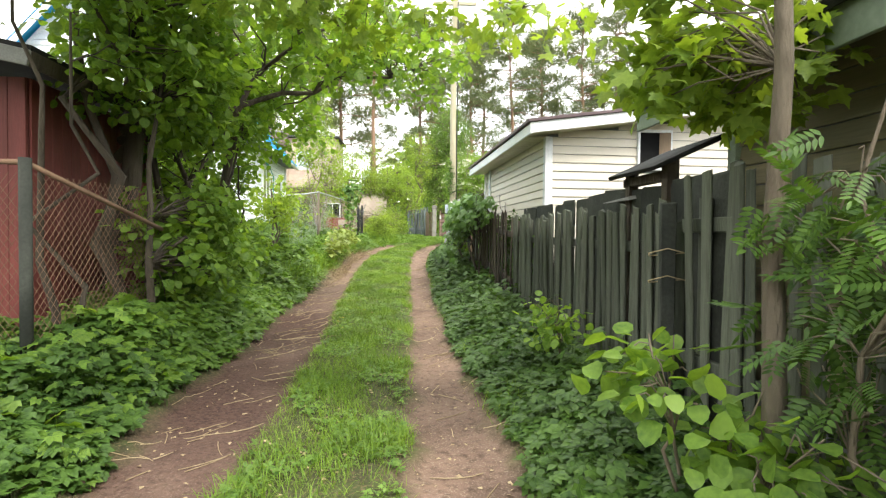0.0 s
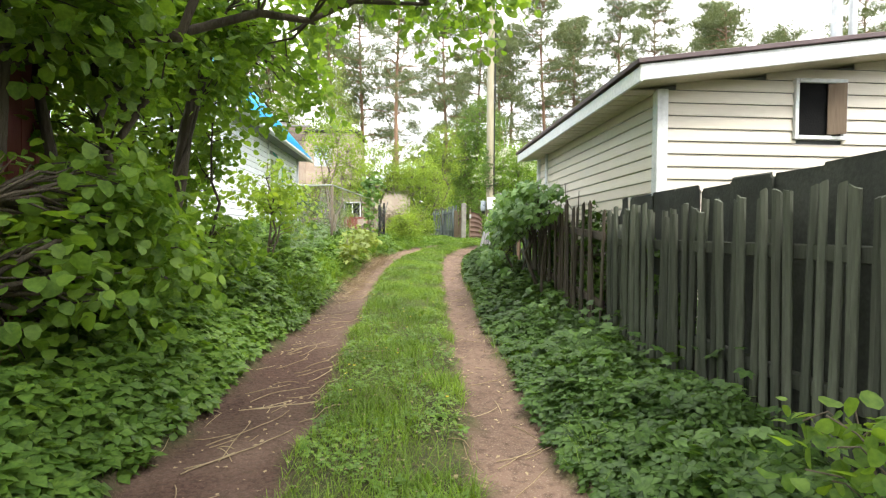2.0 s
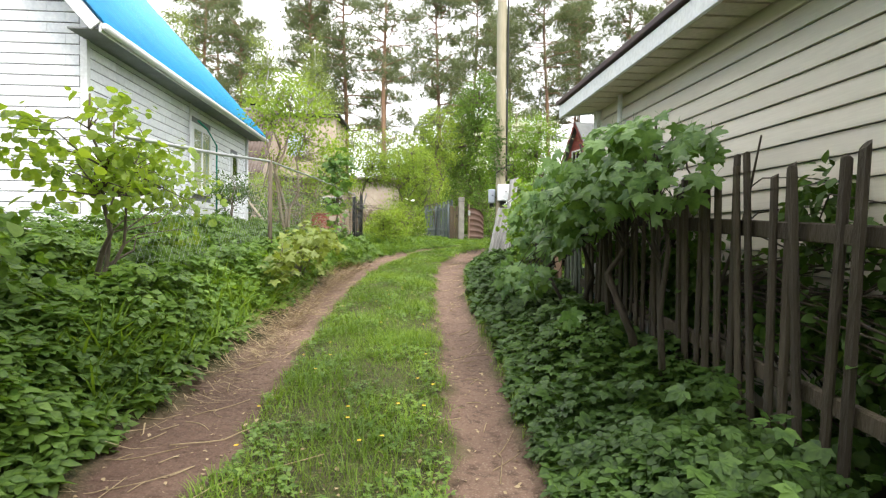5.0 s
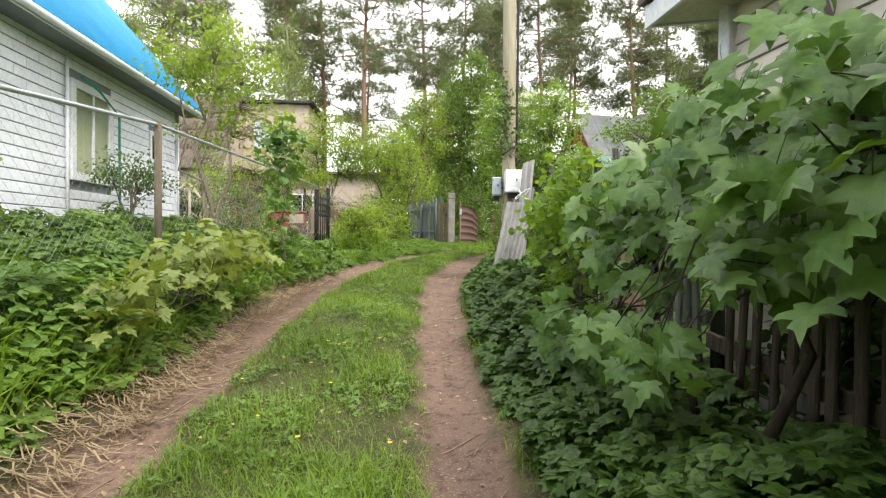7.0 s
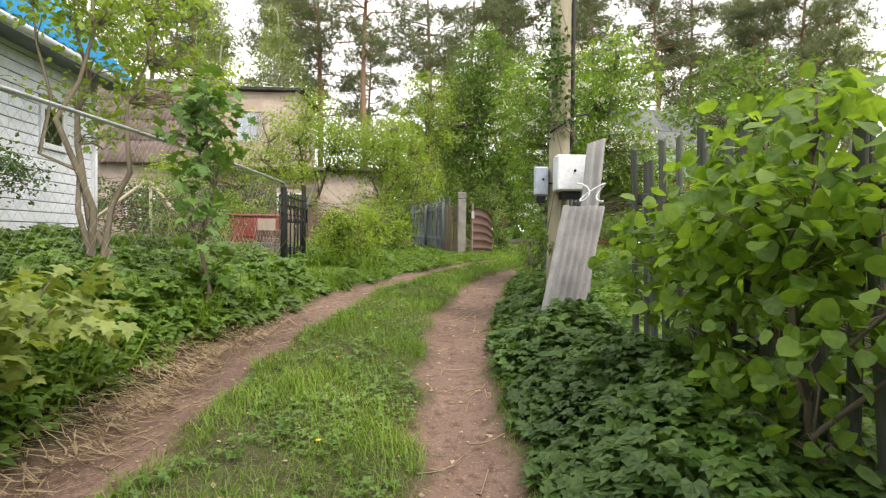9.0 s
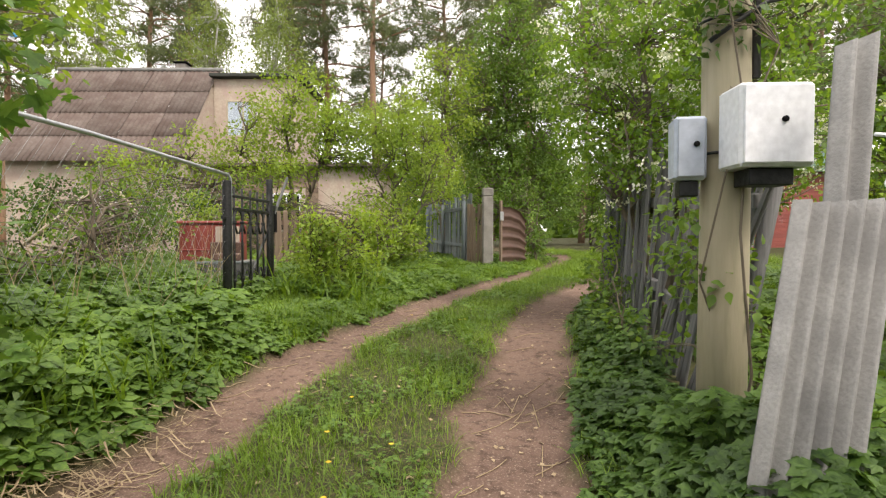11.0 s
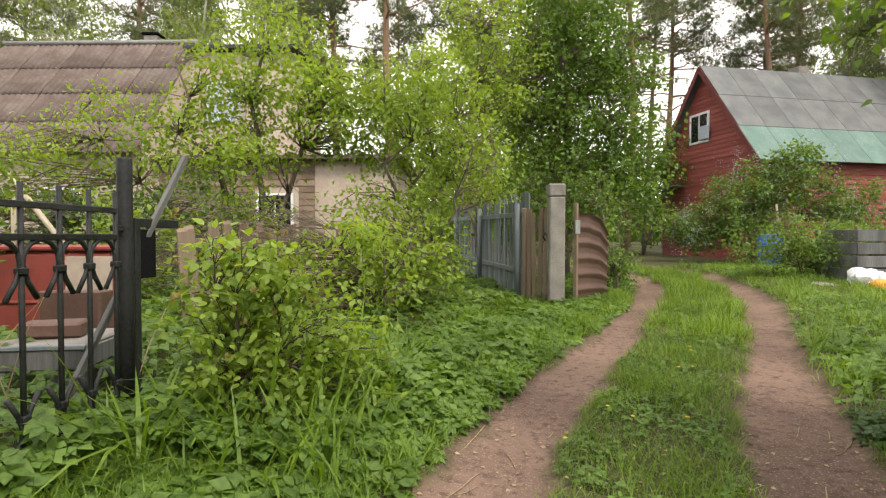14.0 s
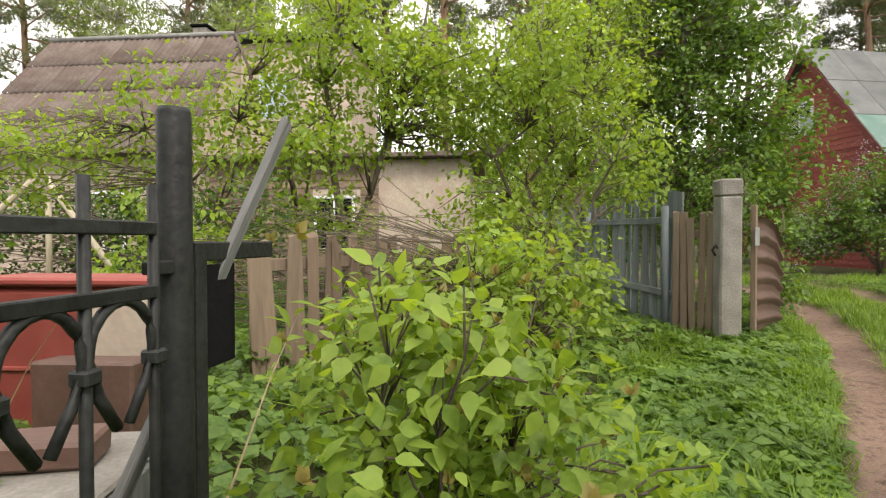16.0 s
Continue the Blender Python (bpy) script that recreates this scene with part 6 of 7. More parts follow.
maple_bush()
# added dark foliage that gives the narrow gap its deep shade
plant("elder_thicket", "added dark thicket standing in for shade between the pickets and the outbuilding", "shrub", (1.15, 10.6, gz(1.15, 10.6)),
      [((1.1, 9.6, 1.8), 0.02), ((1.1, 10.6, 2.0), 0.02), ((0.95, 11.8, 1.9), 0.02)], [(1.32, 7.4, 0.7, 0.08, 0.9, 0.5), (1.2, 9.2, 0.85, 0.12, 0.9, 0.7), (1.08, 10.6, 0.9, 0.1, 0.8, 0.75), (0.98, 11.8, 0.95, 0.1, 0.8, 0.75)], 150, 40, OVAL, 0.07, "leaf_dark", "bark_dark", 0.14, 143, 0.006)
plant("hazel_bush", "rounded hazel bush with fresh green leaves on the pickets", "shrub", (0.62, 14.4, gz(0.62, 14.4)),
      [((0.5, 14.2, 2.0), 0.02), ((0.65, 14.8, 2.05), 0.02), ((0.45, 13.6, 1.5), 0.015), ((0.6, 15.3, 1.9), 0.015)],
      [(0.52, 14.4, 1.55, 0.28, 0.7, 0.55), (0.5, 15.3, 1.45, 0.26, 0.45, 0.4), (0.48, 14.6, 0.8, 0.2, 0.8, 0.25)], 150, 14, ROUND, 0.075, "leaf_hazel", "bark", 0.18, 44, 0.006)
plant("hawthorn_tree", "flowering tree with white blossom over the leaning fence", "tree", (1.05, 20.3, gz(1.05, 20.3)),
      [((0.9, 20.4, 4.4), 0.06), ((0.5, 21.0, 3.6), 0.035), ((1.4, 19.4, 4.2), 0.04), ((0.5, 19.8, 2.6), 0.03), ((0.75, 21.2, 2.3), 0.02)],
      [(0.75, 20.9, 3.5, 0.85, 1.0, 1.0), (1.2, 19.5, 3.3, 0.7, 0.9, 0.9), (0.6, 20.2, 2.4, 0.35, 1.0, 0.4), (0.7, 20.9, 1.6, 0.18, 0.5, 0.4), (2.0, 20.4, 2.5, 0.8, 0.9, 0.6), (0.55, 20.8, 2.6, 0.35, 0.6, 0.5), (1.4, 20.6, 2.5, 0.6, 0.9, 0.7)],
      680, 30, POINTED, 0.056, "leaf_hazel", "bark", 0.26, 45, 0.009, 0.35, "", ("blossom", "petal", 300, SIMPLE, (0.05, 0.05, 0.018)))
plant("hop_vine", "climbing vine round the utility pole", "shrub", (0.3, 17.45, gz(0.3, 17.45)),
      [((0.26, 17.4, 4.2), 0.007), ((0.18, 17.42, 3.6), 0.006)], [(0.2, 17.35, 3.1, 0.13, 0.13, 0.8), (0.3, 17.55, 2.7, 0.16, 0.15, 0.4)], 60, 14, SMALL, 0.05, "leaf_dark", "bark", 0.1, 46, 0.004)
plant("rose_bush", "low bramble twigs at the foot of the leaning fence", "shrub", (0.3, 19.0, gz(0.3, 19)),
      [((0.2, 18.8, 1.4), 0.01), ((0.35, 19.5, 1.5), 0.01), ((0.45, 20.4, 1.6), 0.01, (0.5, 20.3, gz(0.5, 20.3))), ((0.4, 17.9, 1.8), 0.008, (0.42, 17.95, gz(0.42, 17.95)))], [(0.28, 19.0, 1.1, 0.16, 0.8, 0.25), (0.45, 20.3, 1.2, 0.18, 0.7, 0.3), (0.4, 17.9, 1.5, 0.25, 0.4, 0.5)], 75, 14, POINTED, 0.055, "leaf_tree", "bark", 0.16, 47, 0.004)
plant("apple_tree", "old apple tree in the yard beyond the pickets", "tree", (4.6, 21.8, gz(4.6, 21.8)),
      [((4.5, 21.7, 4.0), 0.08), ((3.8, 21.3, 3.4), 0.04), ((5.4, 22.0, 3.8), 0.04)], [(4.5, 21.8, 3.6, 1.5, 1.3, 1.2), (3.7, 21.2, 2.7, 0.8, 0.8, 0.7)], 260, 28, OVAL, 0.07, "leaf_tree", "bark", 0.33, 147)
plant("apple_tree", "leafy fruit tree in the yard beyond the pickets", "tree", (5.6, 17.6, gz(5.6, 17.6)),
      [((5.5, 17.6, 4.4), 0.08), ((6.3, 18.2, 3.8), 0.04), ((4.8, 17.0, 3.6), 0.04)], [(5.5, 17.6, 3.5, 1.6, 1.4, 1.4), (4.6, 17.3, 2.2, 0.8, 0.8, 0.8)], 260, 28, OVAL, 0.07, "leaf_lime", "bark", 0.33, 148)
plant("currant_bush", "row of green currants behind the pickets", "shrub", (1.9, 16.6, gz(1.9, 16.6)),
      [((1.9, 16.4, 1.6), 0.02), ((2.1, 17.6, 1.7), 0.02)], [(1.9, 16.4, 1.1, 0.5, 0.9, 0.45), (2.1, 18.0, 1.3, 0.5, 0.8, 0.45), (1.9, 14.6, 1.0, 0.5, 0.8, 0.45)], 130, 26, OVAL, 0.065, "leaf_tree", "bark", 0.24, 149)
plant("berry_bush", "broad green berry bush at the yard's edge", "shrub", (5.0, 30.2, gz(5, 30.2)),
      [((4.6, 30, 2.0), 0.02), ((5.6, 30.5, 2.1), 0.02)], [(4.8, 30.2, 1.7, 1.2, 0.9, 0.65), (6.2, 30.4, 1.7, 0.9, 0.8, 0.6)], 200, 34, SMALL, 0.07, "leaf_tree", "bark", 0.26, 48)
plant("lilac_shrub", "large lilac in pale violet bloom before the red cottage", "shrub", (6.6, 35.5, gz(6.6, 35.5)),
      [((6.2, 35.3, 4.0), 0.05), ((7.2, 35.6, 4.4), 0.05), ((5.4, 35.4, 3.2), 0.04), ((8.4, 34.8, 3.6), 0.04)],
      [(6.4, 35.3, 2.9, 1.5, 0.9, 1.2), (7.6, 35.2, 3.6, 0.9, 0.8, 1.1), (5.0, 35.6, 2.2, 1.0, 0.8, 0.8), (8.8, 34.6, 2.6, 1.1, 0.7, 1.0)], 400, 36, OVAL, 0.09, "leaf_tree", "bark", 0.36, 49, 0.01, 0.3, "",
      ("blossom", "lilac", 330, SIMPLE, (0.09, 0.09, 0.17)))
for hx, hy, hs, sd in ((2.0, 40.5, 1.3, 50), (-1.5, 41.5, 1.6, 51), (5.0, 41.0, 1.4, 52), (-5.0, 39.5, 1.7, 53), (-9.5, 40.0, 1.6, 54), (11.5, 31.5, 1.0, 55)):
    z = gz(hx, hy)
    plant("undergrowth_tree", "bushy young tree at the end of the lane", "tree", (hx, hy, z), [((hx, hy, z + 3.2 * hs), 0.06), ((hx + 0.8, hy, z + 2.4 * hs), 0.05)],
          [(hx, hy, z + 1.6 * hs, 1.7 * hs, 1.2 * hs, 1.4 * hs), (hx + 0.6, hy, z + 2.9 * hs, 1.1 * hs, 1.0 * hs, 1.0 * hs)], 170, 26, SIMPLE, 0.13, "leaf_lime" if sd % 2 else "leaf_tree", "bark", 0.45, sd, group="trees at the end of the lane")


def pine(seed, h, crown_from):
    """A forest pine: bare orange trunk, broken dead limbs, flat needle clumps on top."""
    rng = np.random.default_rng(seed)
    root = thing("pine", Matrix.Identity(4), "tall pine with orange bark and an open needle crown", "tree", "pines of the wood")
    z = np.linspace(-0.3, h, 14)
    bend = np.stack([0.18 * np.sin(z * 0.35 + seed), 0.18 * np.cos(z * 0.28 + seed), z], -1)
    bend[:, :2] -= bend[0, :2]
    runs = [(bend, np.interp(z, (0, h), (0.2, 0.04)))]
    tuft_c = []
    n = 54
    for i in range(n):
        t = rng.random() ** 0.8
        zz = h * (crown_from + (1 - crown_from) * t)
        p0 = np.array([np.interp(zz, z, bend[:, k]) for k in range(3)])
        a = rng.random() * 2 * np.pi
        ln = (0.8 + 3.0 * (1 - t) ** 0.6 * rng.uniform(0.5, 1.0))
        p1 = p0 + np.array([math.cos(a) * ln, math.sin(a) * ln, rng.uniform(-0.15, 0.5) + 0.3 * t])
        path = bend_path(rng, p0, p1, 5, 0.07, 0.1)
        runs.append((path, np.linspace(0.05, 0.01, 5)))
        for q in (path[2], path[3], path[4], (path[3] + path[4]) / 2):
            for _ in range(int(rng.integers(2, 5))):
                tuft_c.append(q + rng.normal(0, 0.3, 3) * np.array([1, 1, 0.45]))
    for i in range(10):
        zz = h * rng.uniform(0.25, crown_from)
        p0 = np.array([np.interp(zz, z, bend[:, k]) for k in range(3)])
        a = rng.random() * 6.28
        p1 = p0 + np.array([math.cos(a), math.sin(a), rng.uniform(-0.3, 0.2)]) * rng.uniform(0.4, 1.6)
        runs.append((bend_path(rng, p0, p1, 4, 0.08), np.linspace(0.025, 0.006, 4)))
    put("trunk", tubes("trunk", runs, M["pine_bark"], 7), root)
    c = np.repeat(np.array(tuft_c), 6, 0) + rng.normal(0, 0.2, (len(tuft_c) * 6, 3)) * np.array([1, 1, 0.6])
    v, f = strew(TUFT, c, rng.normal(0, 0.8, c.shape) + np.array([0, 0, 0.5]), rng.normal(0, 1, c.shape), rng.uniform(0.28, 0.55, len(c)))
    put("crown", raw_mesh("crown", v, f, M["needle"]), root)
    return root


pines = [pine(61, 17, 0.4), pine(62, 19, 0.48), pine(63, 15, 0.33)]
spots = [(-5.0, 40.5, 1.0, 1), (-2.2, 46, 1.05, 0), (2.5, 44, 0.95, 2), (5.6, 46, 1.0, 1), (-8.5, 44, 1.0, 0), (-11.5, 47, 1.05, 1), (8.5, 49, 1.0, 0), (12.5, 47, 0.9, 2),
         (-15, 43, 1.0, 2), (-19, 46, 1.1, 1), (-24, 41, 1.0, 0), (15.5, 50, 1.05, 1), (19, 46, 1.0, 0), (24, 50, 1.0, 2), (1.0, 54, 1.1, 1), (-7, 54, 1.1, 2), (-14, 55, 1.1, 0), (10, 57, 1.1, 1),
         (20, 58, 1.1, 2), (29, 44, 1.0, 1), (-29, 50, 1.1, 2), (30, 56, 1.1, 0), (-34, 38, 1.0, 1), (17, 40, 0.85, 0), (22, 36, 0.85, 2), (-22, 54, 1.1, 1), (4, 60, 1.2, 0), (-1, 62, 1.2, 2), (35, 48, 1.1, 1), (26, 62, 1.2, 0),
         (-27, 30, 1.0, 2), (11.5, 45, 0.95, 1), (15, 41.5, 0.9, 2), (30, 14, 1.0, 2), (4, -26, 1.0, 2)]
rs = random.Random(5)
used = set()
for x, y, s, k in spots:
    m = pose(x, y, gz(x, y), 0, 0, rs.uniform(0, 360)) @ Matrix.Scale(s, 4)
    if k not in used:
        used.add(k)
        pines[k].matrix_basis = m
    else:
        copy_thing(pines[k], m)

z = gz(-9, 38)
birch = plant("birch", "slender birch with hanging light green foliage", "tree", (-9.0, 38.0, z), [((-9, 38, z + 11), 0.1)],
              [(-9, 38, z + 7, 1.4, 1.4, 3.2), (-9, 38, z + 10, 0.9, 0.9, 1.8)], 260, 26, SIMPLE, 0.11, "birch", "birch_bark", 0.5, 66, 0.01, 1.2, "birches of the wood")
for x, y, s in ((-12.5, 39.5, 1.1), (14, 43, 1.0), (-17.5, 39, 1.2), (21, 42, 1.1), (-1.0, 49, 0.9), (16.5, 31, 0.8), (-23, 36, 1.1), (32, 38, 1.2)):
    copy_thing(birch, pose(x, y, gz(x, y), 0, 0, rs.uniform(0, 360)) @ Matrix.Scale(s, 4))

# far wood that closes the view
rng = np.random.default_rng(70)
n = 42000
a = rng.uniform(0, 2 * np.pi, n)
r = rng.uniform(66, 92, n)
top = 9 + 3.5 * np.sin(a * 9) + 2 * np.sin(a * 31 + 1)
far = np.stack([r * np.cos(a), 15 + r * np.sin(a), 1.3 + top * rng.random(n) ** 1.15], -1)
made("far_wood", strew(SIMPLE, far, rng.normal(0, 1, far.shape), rng.normal(0, 1, far.shape), rng.uniform(1.0, 2.4, n)), "leaf_tree", "distant mixed wood closing the view", "woods", "stuff")


# ---- weeds and grass ----
def weeds(name, label, seed, n, edge, side, y0, y1, width, tall, mat, shape, size, limit=None, grow=0.55):
    """Leafy weeds in a band beside the lane; side -1 or 1 from the edge."""
    rng = np.random.default_rng(seed)
    y = rng.uniform(y0, y1, n)
    d = rng.random(n) ** 0.85 * np.interp(y, *width) if isinstance(width, tuple) else rng.random(n) ** 0.85 * width
    x = lane(edge, y) + side * (d + 0.07 + 0.06 * wave(d * 0 + y, y, 4) - 0.05)
    if limit:
        ok = limit(x, y)
        x, y, d = x[ok], y[ok], d[ok]
    cap = tall * (0.28 + 0.72 * smooth(d, 0, grow)) * (0.8 + 0.3 * wave(x, y, 2.3) + 0.15 * wave(x, y, 7))
    cap = cap * (1 - 0.5 * smooth(y, 22.5, 24) * (x > -2.3)) * (1 - 0.4 * smooth(y, 16.5, 18.5)) * np.where((np.abs(x + 2.3) < 0.7) & (np.abs(y - 20.2) < 0.9), 0.25, 1)
    lift = cap * (1 - rng.random(len(x)) ** 1.7 * 0.85)
    p = np.stack([x, y, height(x, y) + lift], -1)
    th = rng.uniform(0, 2 * np.pi, len(x))
    along = np.stack([np.cos(th) - side * 0.35, np.sin(th) - 0.1, rng.normal(-0.2, 0.25, len(x))], -1)
    up = np.stack([rng.normal(-side * 0.2, 0.3, len(x)), rng.normal(-0.1, 0.3, len(x)), np.ones(len(x))], -1)
    v, f = strew(shape, p, along, up, size * rng.uniform(0.6, 1.3, len(x)))
    # thin stalks under a share of the leaves
    k = rng.random(len(x)) < 0.3
    q = p[k].copy()
    q[:, 2] -= lift[k]
    dirs = p[k] - q + rng.normal(0, 0.03, q.shape)
    sv, sf = strew((np.array([(-0.004, 0, 0), (0.004, 0, 0), (0, 1, 0)]), np.array([(0, 1, 2)])), q, dirs, rng.normal(0, 1, q.shape), 1.0)
    sv = sv.reshape(-1, 3, 3)
    sv[:, 2] = p[k]
    sv[:, 0] = q + np.array([0.004, 0, 0])
    sv[:, 1] = q - np.array([0.004, 0, 0])
    v, f = joined([(v, f), (sv.reshape(-1, 3), sf)])
    return made(name, (v, f), mat, label, "weeds", "stuff")


left_ok = lambda x, y: (x > -5.0)
right_ok = lambda x, y: x < np.interp(y, (0, 3.4, 8, 12.4, 16.4, 18, 21.5, 24), (1.5, 1.4, 1.02, 0.72, 0.58, 0.25, 0.5, 9))
# leaf_shade bands carry the shade of canopy, fence and bushes in their colour
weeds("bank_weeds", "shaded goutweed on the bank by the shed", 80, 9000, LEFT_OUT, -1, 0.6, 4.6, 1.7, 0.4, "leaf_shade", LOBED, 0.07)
weeds("bank_weeds", "dense goutweed on the bank beside the rut", 81, 13000, LEFT_OUT, -1, 4.2, 9.5, 1.7, 0.42, "leaf_ground", TRIFOIL, 0.085)
weeds("bank_weeds", "dense light green goutweed and nettles on the bank", 82, 27000, LEFT_OUT, -1, 9.0, 20.5, ((9, 12, 19, 20.5), (1.8, 2.6, 2.2, 1.2)), 0.5, "leaf_ground", TRIFOIL, 0.085, left_ok)
weeds("bank_weeds", "raspberry leaves along the bank", 83, 3500, LEFT_OUT, -1, 0.6, 19.5, 1.4, 0.5, "leaf_hazel", LOBED, 0.085)
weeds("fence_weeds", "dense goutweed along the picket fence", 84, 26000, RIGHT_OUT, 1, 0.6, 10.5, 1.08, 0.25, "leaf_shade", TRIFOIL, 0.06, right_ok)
weeds("fence_weeds", "weeds under the bushes, coloured dark for shade", 85, 20000, RIGHT_OUT, 1, 9.5, 18.5, 1.2, 0.42, "leaf_shade", LOBED, 0.062, right_ok)
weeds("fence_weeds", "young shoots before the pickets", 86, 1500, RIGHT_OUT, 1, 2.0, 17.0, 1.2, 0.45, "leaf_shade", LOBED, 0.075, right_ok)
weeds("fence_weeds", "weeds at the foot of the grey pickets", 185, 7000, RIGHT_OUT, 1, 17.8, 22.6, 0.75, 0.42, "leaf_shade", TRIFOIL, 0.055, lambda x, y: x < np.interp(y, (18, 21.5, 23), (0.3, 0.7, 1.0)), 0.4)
weeds("verge_weeds", "weeds on the verge by the iron gate", 87, 15000, LEFT_OUT, -1, 20.0, 26.5, ((20, 22, 24, 26.5), (1.3, 1.6, 1.4, 0.8)), 0.27, "leaf_ground", TRIFOIL, 0.065)
weeds("verge_weeds", "weeds in the old garden", 88, 16000, LEFT_OUT, -1, 19.0, 30, ((19, 22, 26, 30), (5, 6, 8, 8)), 0.45, "leaf_tree", TRIFOIL, 0.085)
weeds("yard_weeds", "low green weeds at the yard's edge", 89, 9000, RIGHT_OUT, 1, 22.0, 33, 3.5, 0.22, "leaf_ground", TRIFOIL, 0.07, lambda x, y: (x < 3.7) | (y < 25.5) | (y > 30.5))

weeds("yard_weeds", "rough green growth in the yard behind the pickets", 90, 17000, RIGHT_OUT, 1, 12.5, 24, 7.0, 0.28, "leaf_ground", TRIFOIL, 0.1, lambda x, y: x > np.interp(y, (12, 16.4, 18, 21.5, 24), (1.2, 0.75, 0.65, 1.0, 1.5)), 0.9)


def grass(name, label, seed, n, lo, hi, y0, y1, h, mat="grass", power=1.0, shift=0.0):
    rng = np.random.default_rng(seed)
    y = y0 + (y1 - y0) * rng.random(n) ** power
    a, b = lo(y), hi(y)
    x = a + (b - a) * rng.random(n)
    patch = 0.5 + 0.5 * wave(x, y, 2.7)
    keep = rng.random(n) < (1 - 0.96 * rut_mask(x, y)) * (0.55 + 0.45 * patch)
    keep &= rng.random(n) > 0.75 * smooth(x - lane(RIGHT_IN, y), -0.42, -0.2) * (1 - smooth(y, 7, 11)) * (patch < 0.75)
    x, y, patch = x[keep], y[keep], patch[keep]
    p = np.stack([x, y, height(x, y) - 0.005], -1)
    th = rng.uniform(0, 2 * np.pi, len(x))
    tilt = rng.uniform(0.1, 0.75, len(x))
    along = np.stack([np.cos(th) * tilt, np.sin(th) * tilt, np.ones(len(x))], -1)
    up = np.stack([np.cos(th), np.sin(th), -tilt], -1)
    out = []
    kind = rng.integers(0, 3, len(x))
    for k, shp in enumerate((blade(0.15, 0.022), blade(0.4, 0.02), blade(0.7, 0.026))):
        s = kind == k
        out.append(strew(shp, p[s], along[s], up[s], h * rng.uniform(0.45, 1.15, s.sum()) * (0.65 + 0.6 * patch[s])))
    return made(name, joined(out), mat, label, "grass", "stuff")


grass("grass", "bright green grass strip between the ruts", 91, 46000, lambda y: lane(LEFT_IN, y) - 0.06, lambda y: lane(RIGHT_IN, y) + 0.06, 1.2, 12, 0.115)
grass("grass", "bright green grass strip further up the lane", 92, 46000, lambda y: lane(LEFT_IN, y) - 0.08, lambda y: lane(RIGHT_IN, y) + 0.06, 11.5, 24, 0.115)
grass("grass", "grass between the ruts towards the yard", 93, 22000, lambda y: lane(LEFT_IN, y) - 0.1, lambda y: lane(RIGHT_IN, y) + 0.1, 24, 36, 0.2)
grass("grass", "tall grass on the verge by the gate posts", 94, 30000, lambda y: lane(LEFT_OUT, y) - 1.5, lambda y: lane(LEFT_OUT, y) + 0.03, 18.5, 27.5, 0.17)
grass("grass", "grass at the edge of the yard", 95, 26000, lambda y: lane(RIGHT_OUT, y) - 0.03, lambda y: lane(RIGHT_OUT, y) + 3.2, 21.5, 34, 0.2)
grass("grass", "sparse grass at the rut's edge by the fence", 96, 9000, lambda y: lane(RIGHT_OUT, y) - 0.05, lambda y: lane(RIGHT_OUT, y) + 0.3, 1.2, 22, 0.13)
grass("grass", "long grass on the bank", 97, 16000, lambda y: lane(LEFT_OUT, y) - 2.4, lambda y: lane(LEFT_OUT, y) - 0.1, 9.5, 18.5, 0.42)
grass("grass", "long grass by the iron gate", 98, 1000, lambda y: y * 0 - 3.0, lambda y: y * 0 - 1.9, 21.0, 23.2, 0.55)


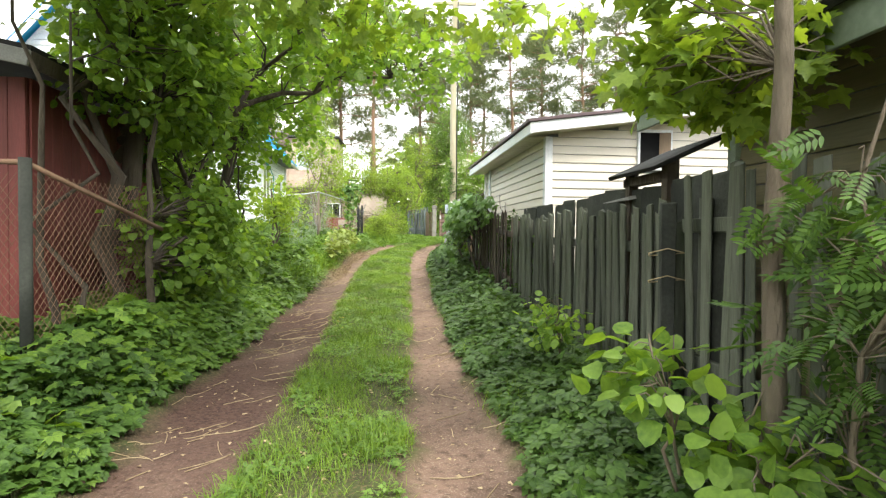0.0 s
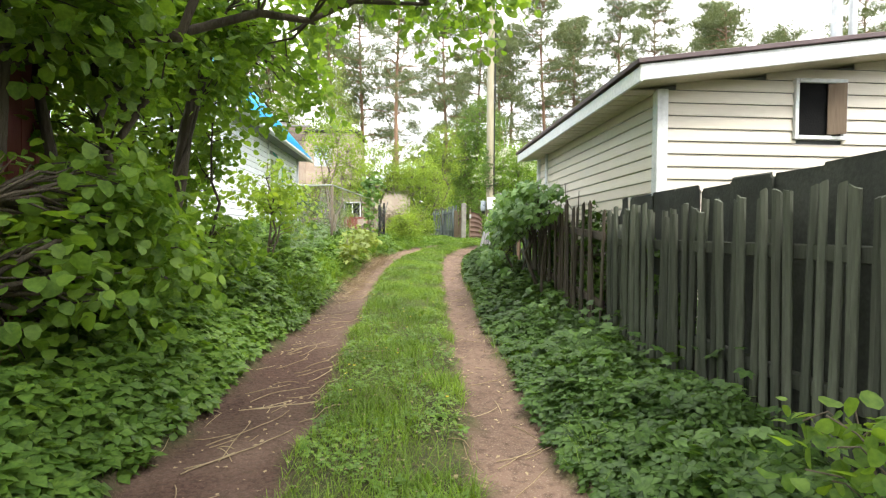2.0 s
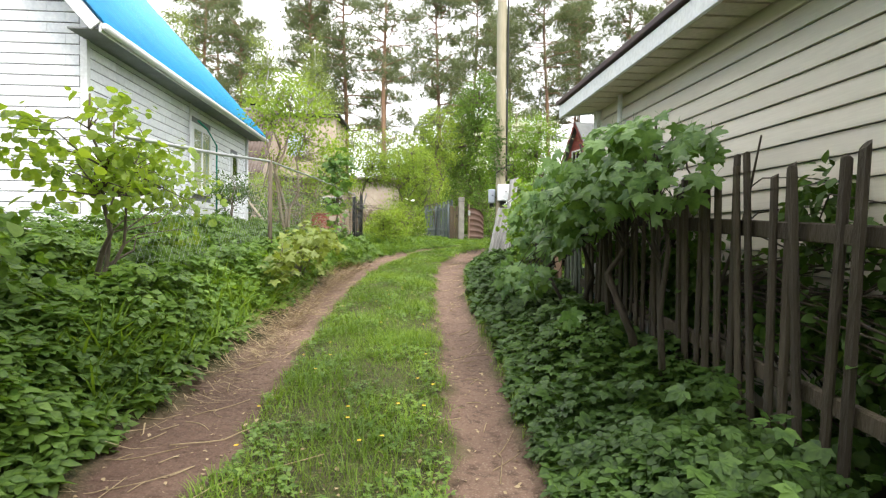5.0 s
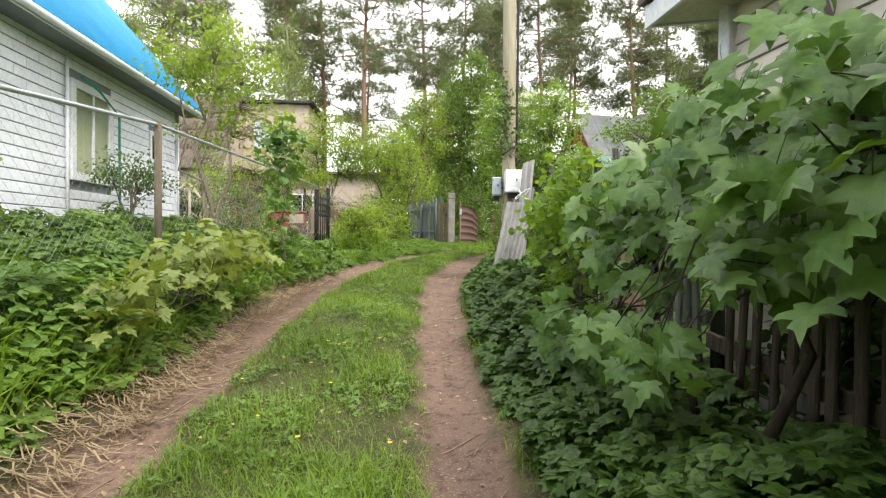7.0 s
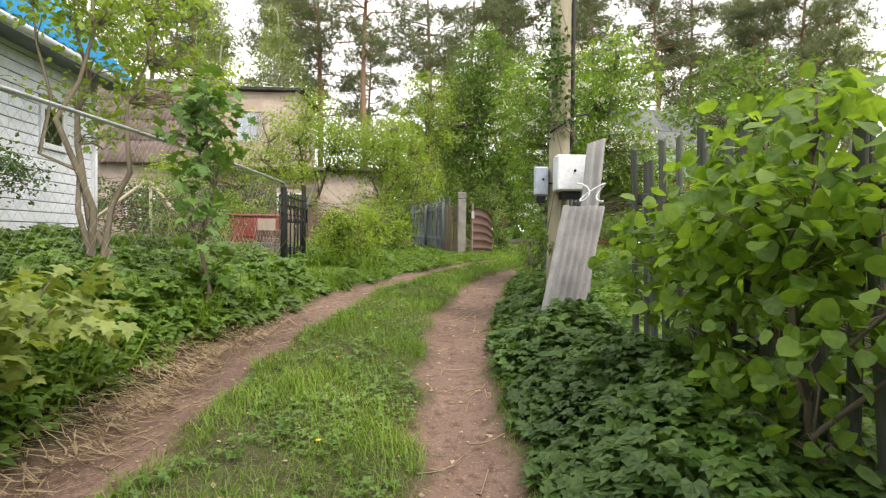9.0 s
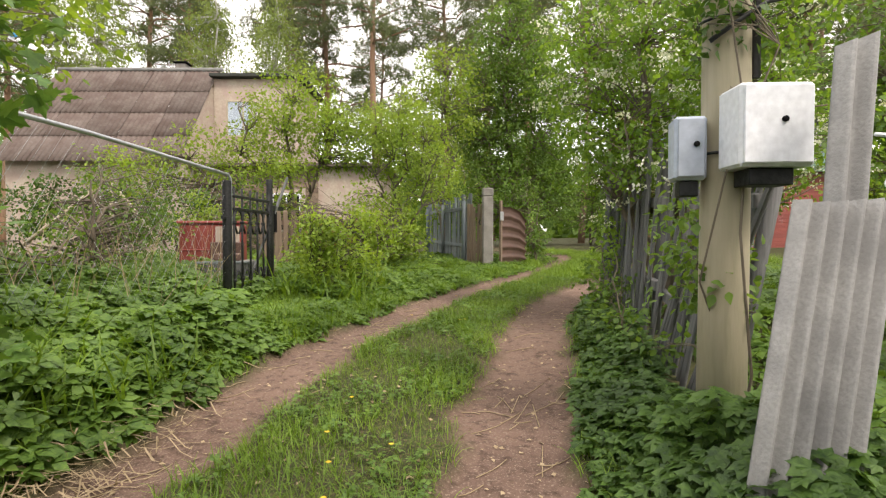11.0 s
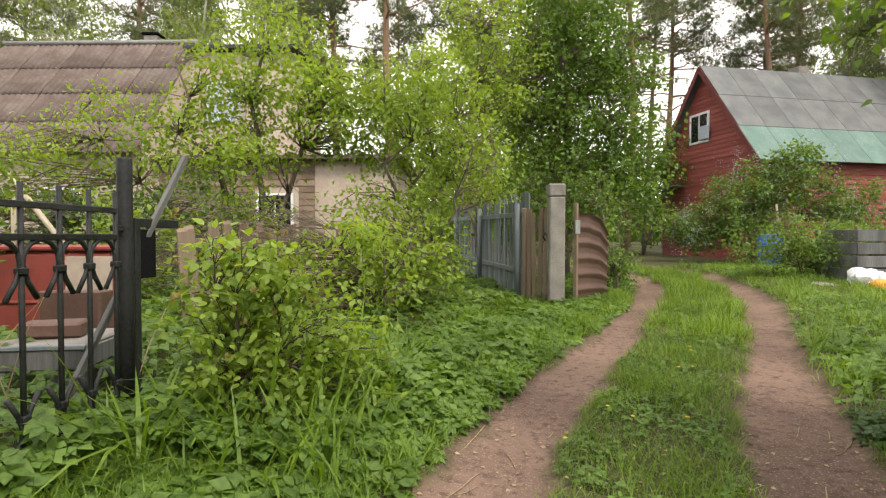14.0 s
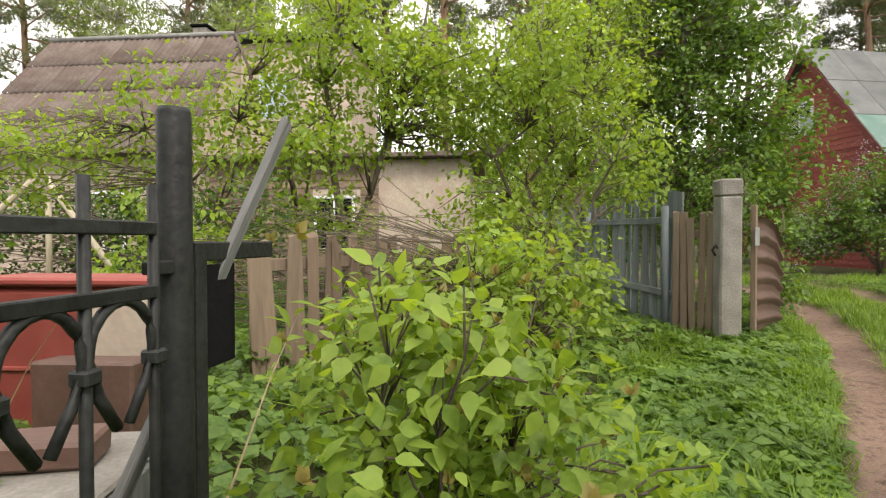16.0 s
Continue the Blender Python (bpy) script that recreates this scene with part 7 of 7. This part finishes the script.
def litter():
    rng = np.random.default_rng(101)
    runs = []
    for i in range(330):
        y = rng.uniform(1.5, 22)
        if rng.random() < 0.6:
            x = lane(LEFT_OUT, y) + rng.uniform(-0.05, 0.5)
        else:
            x = rng.uniform(lane(RIGHT_IN, y), lane(RIGHT_OUT, y))
        ln, a = rng.uniform(0.08, 0.35), rng.normal(1.2, 0.9)
        pts = []
        for t in np.linspace(0, 1, 5):
            px, py = x + math.cos(a) * ln * t, y + math.sin(a + 0.5 * t) * ln * t
            pts.append((px, py, gz(px, py) + 0.006))
        runs.append((pts, 0.0028))
    for i in range(18):
        y = rng.uniform(5.2, 10.5)
        x, a, ln = lane(LEFT_OUT, y) + rng.uniform(0.15, 0.7), rng.normal(1.0, 0.35), rng.uniform(0.3, 0.8)
        bend = rng.normal(0, 0.25)
        way = [(x + math.cos(a + bend * t) * ln * t, y + math.sin(a + bend * t) * ln * t) for t in np.linspace(0, 1, 8)]
        runs.append(([(px, py, gz(px, py) + 0.012) for px, py in way], 0.0034))
    tagged(new("twigs", tubes("twigs", runs, M["straw"], 4)), "dry straw and twigs lying in the ruts", "twigs", kind="stuff")
    # straw hanging off the bank
    n = 2200
    y = np.concatenate([rng.normal(12.6, 1.2, n // 2), rng.normal(16.2, 0.9, n // 2)])
    x = lane(LEFT_OUT, y) + rng.uniform(-0.15, 0.25, n)
    p = np.stack([x, y, height(x, y) + rng.uniform(0.0, 0.1, n)], -1)
    along = np.stack([rng.uniform(0.4, 1.2, n), rng.normal(-0.3, 0.6, n), rng.normal(-0.35, 0.12, n)], -1)
    made("dry_grass", strew(blade(0.5, 0.012), p, along, np.tile((0, 0, 1.0), (n, 1)), rng.uniform(0.12, 0.4, n)), "straw", "dry straw hanging off the bank into the rut", "straw", "stuff")
    n = 120
    y = rng.uniform(18.6, 21.6, n)
    x = rng.uniform(-4.8, -3.25, n)
    p = np.stack([x, y, height(x, y)], -1)
    made("dry_stalks", strew(blade(0.25, 0.004), p, np.stack([rng.normal(0, 0.3, n), rng.normal(0, 0.3, n), np.ones(n)], -1), rng.normal(0, 1, (n, 3)), rng.uniform(0.5, 1.05, n)), "straw", "tall dry stalks standing by the wire fence", "straw", "stuff")
    n = 2600
    y = rng.uniform(1.5, 22, n)
    x = rng.uniform(0, 1, n) * (lane(RIGHT_OUT, y) - lane(LEFT_OUT, y)) + lane(LEFT_OUT, y)
    p = np.stack([x, y, height(x, y) + 0.008], -1)
    made("leaf_litter", strew(SMALL, p, rng.normal(0, 1, (n, 3)) * np.array([1, 1, 0.15]), np.tile((0, 0, 1.0), (n, 1)) + rng.normal(0, 0.25, (n, 3)), rng.uniform(0.015, 0.04, n)), "straw", "dry leaf litter and crumbs on the lane", "leaves", "stuff")


litter()


def clover():
    """Small broad leaves and a few dandelions among the grass."""
    rng = np.random.default_rng(111)
    n = 15000
    y = rng.uniform(1.3, 26, n)
    x = lane(LEFT_IN, y) + (lane(RIGHT_IN, y) - lane(LEFT_IN, y)) * rng.random(n)
    k = wave(x + 3, y, 3.3) + 0.4 * wave(x, y, 9) > -0.1
    x, y = x[k], y[k]
    p = np.stack([x, y, height(x, y) + rng.uniform(0.015, 0.06, len(x))], -1)
    th = rng.uniform(0, 6.28, len(x))
    v = strew(TRIFOIL, p, np.stack([np.cos(th), np.sin(th), rng.normal(0.1, 0.2, len(x))], -1), rng.normal(0, 0.3, p.shape) + np.array([0, 0, 1.0]), rng.uniform(0.018, 0.042, len(x)))
    made("clover", v, "leaf_ground", "clover and plantain leaves among the grass", "clover", "stuff")
    n = 60
    y = rng.uniform(6, 24, n)
    x = lane(LEFT_IN, y) + (lane(RIGHT_IN, y) - lane(LEFT_IN, y)) * rng.random(n)
    c = np.repeat(np.stack([x, y, height(x, y) + 0.1], -1), 14, 0)
    a = np.tile(np.linspace(0, 6.28, 14, endpoint=False), n)
    v = strew(SMALL, c, np.stack([np.cos(a), np.sin(a), 0.35 + 0 * a], -1), np.tile((0, 0, 1.0), (len(c), 1)), 0.014)
    made("dandelions", v, "dandelion", "small yellow dandelions in the grass", "flowers", "stuff")


clover()
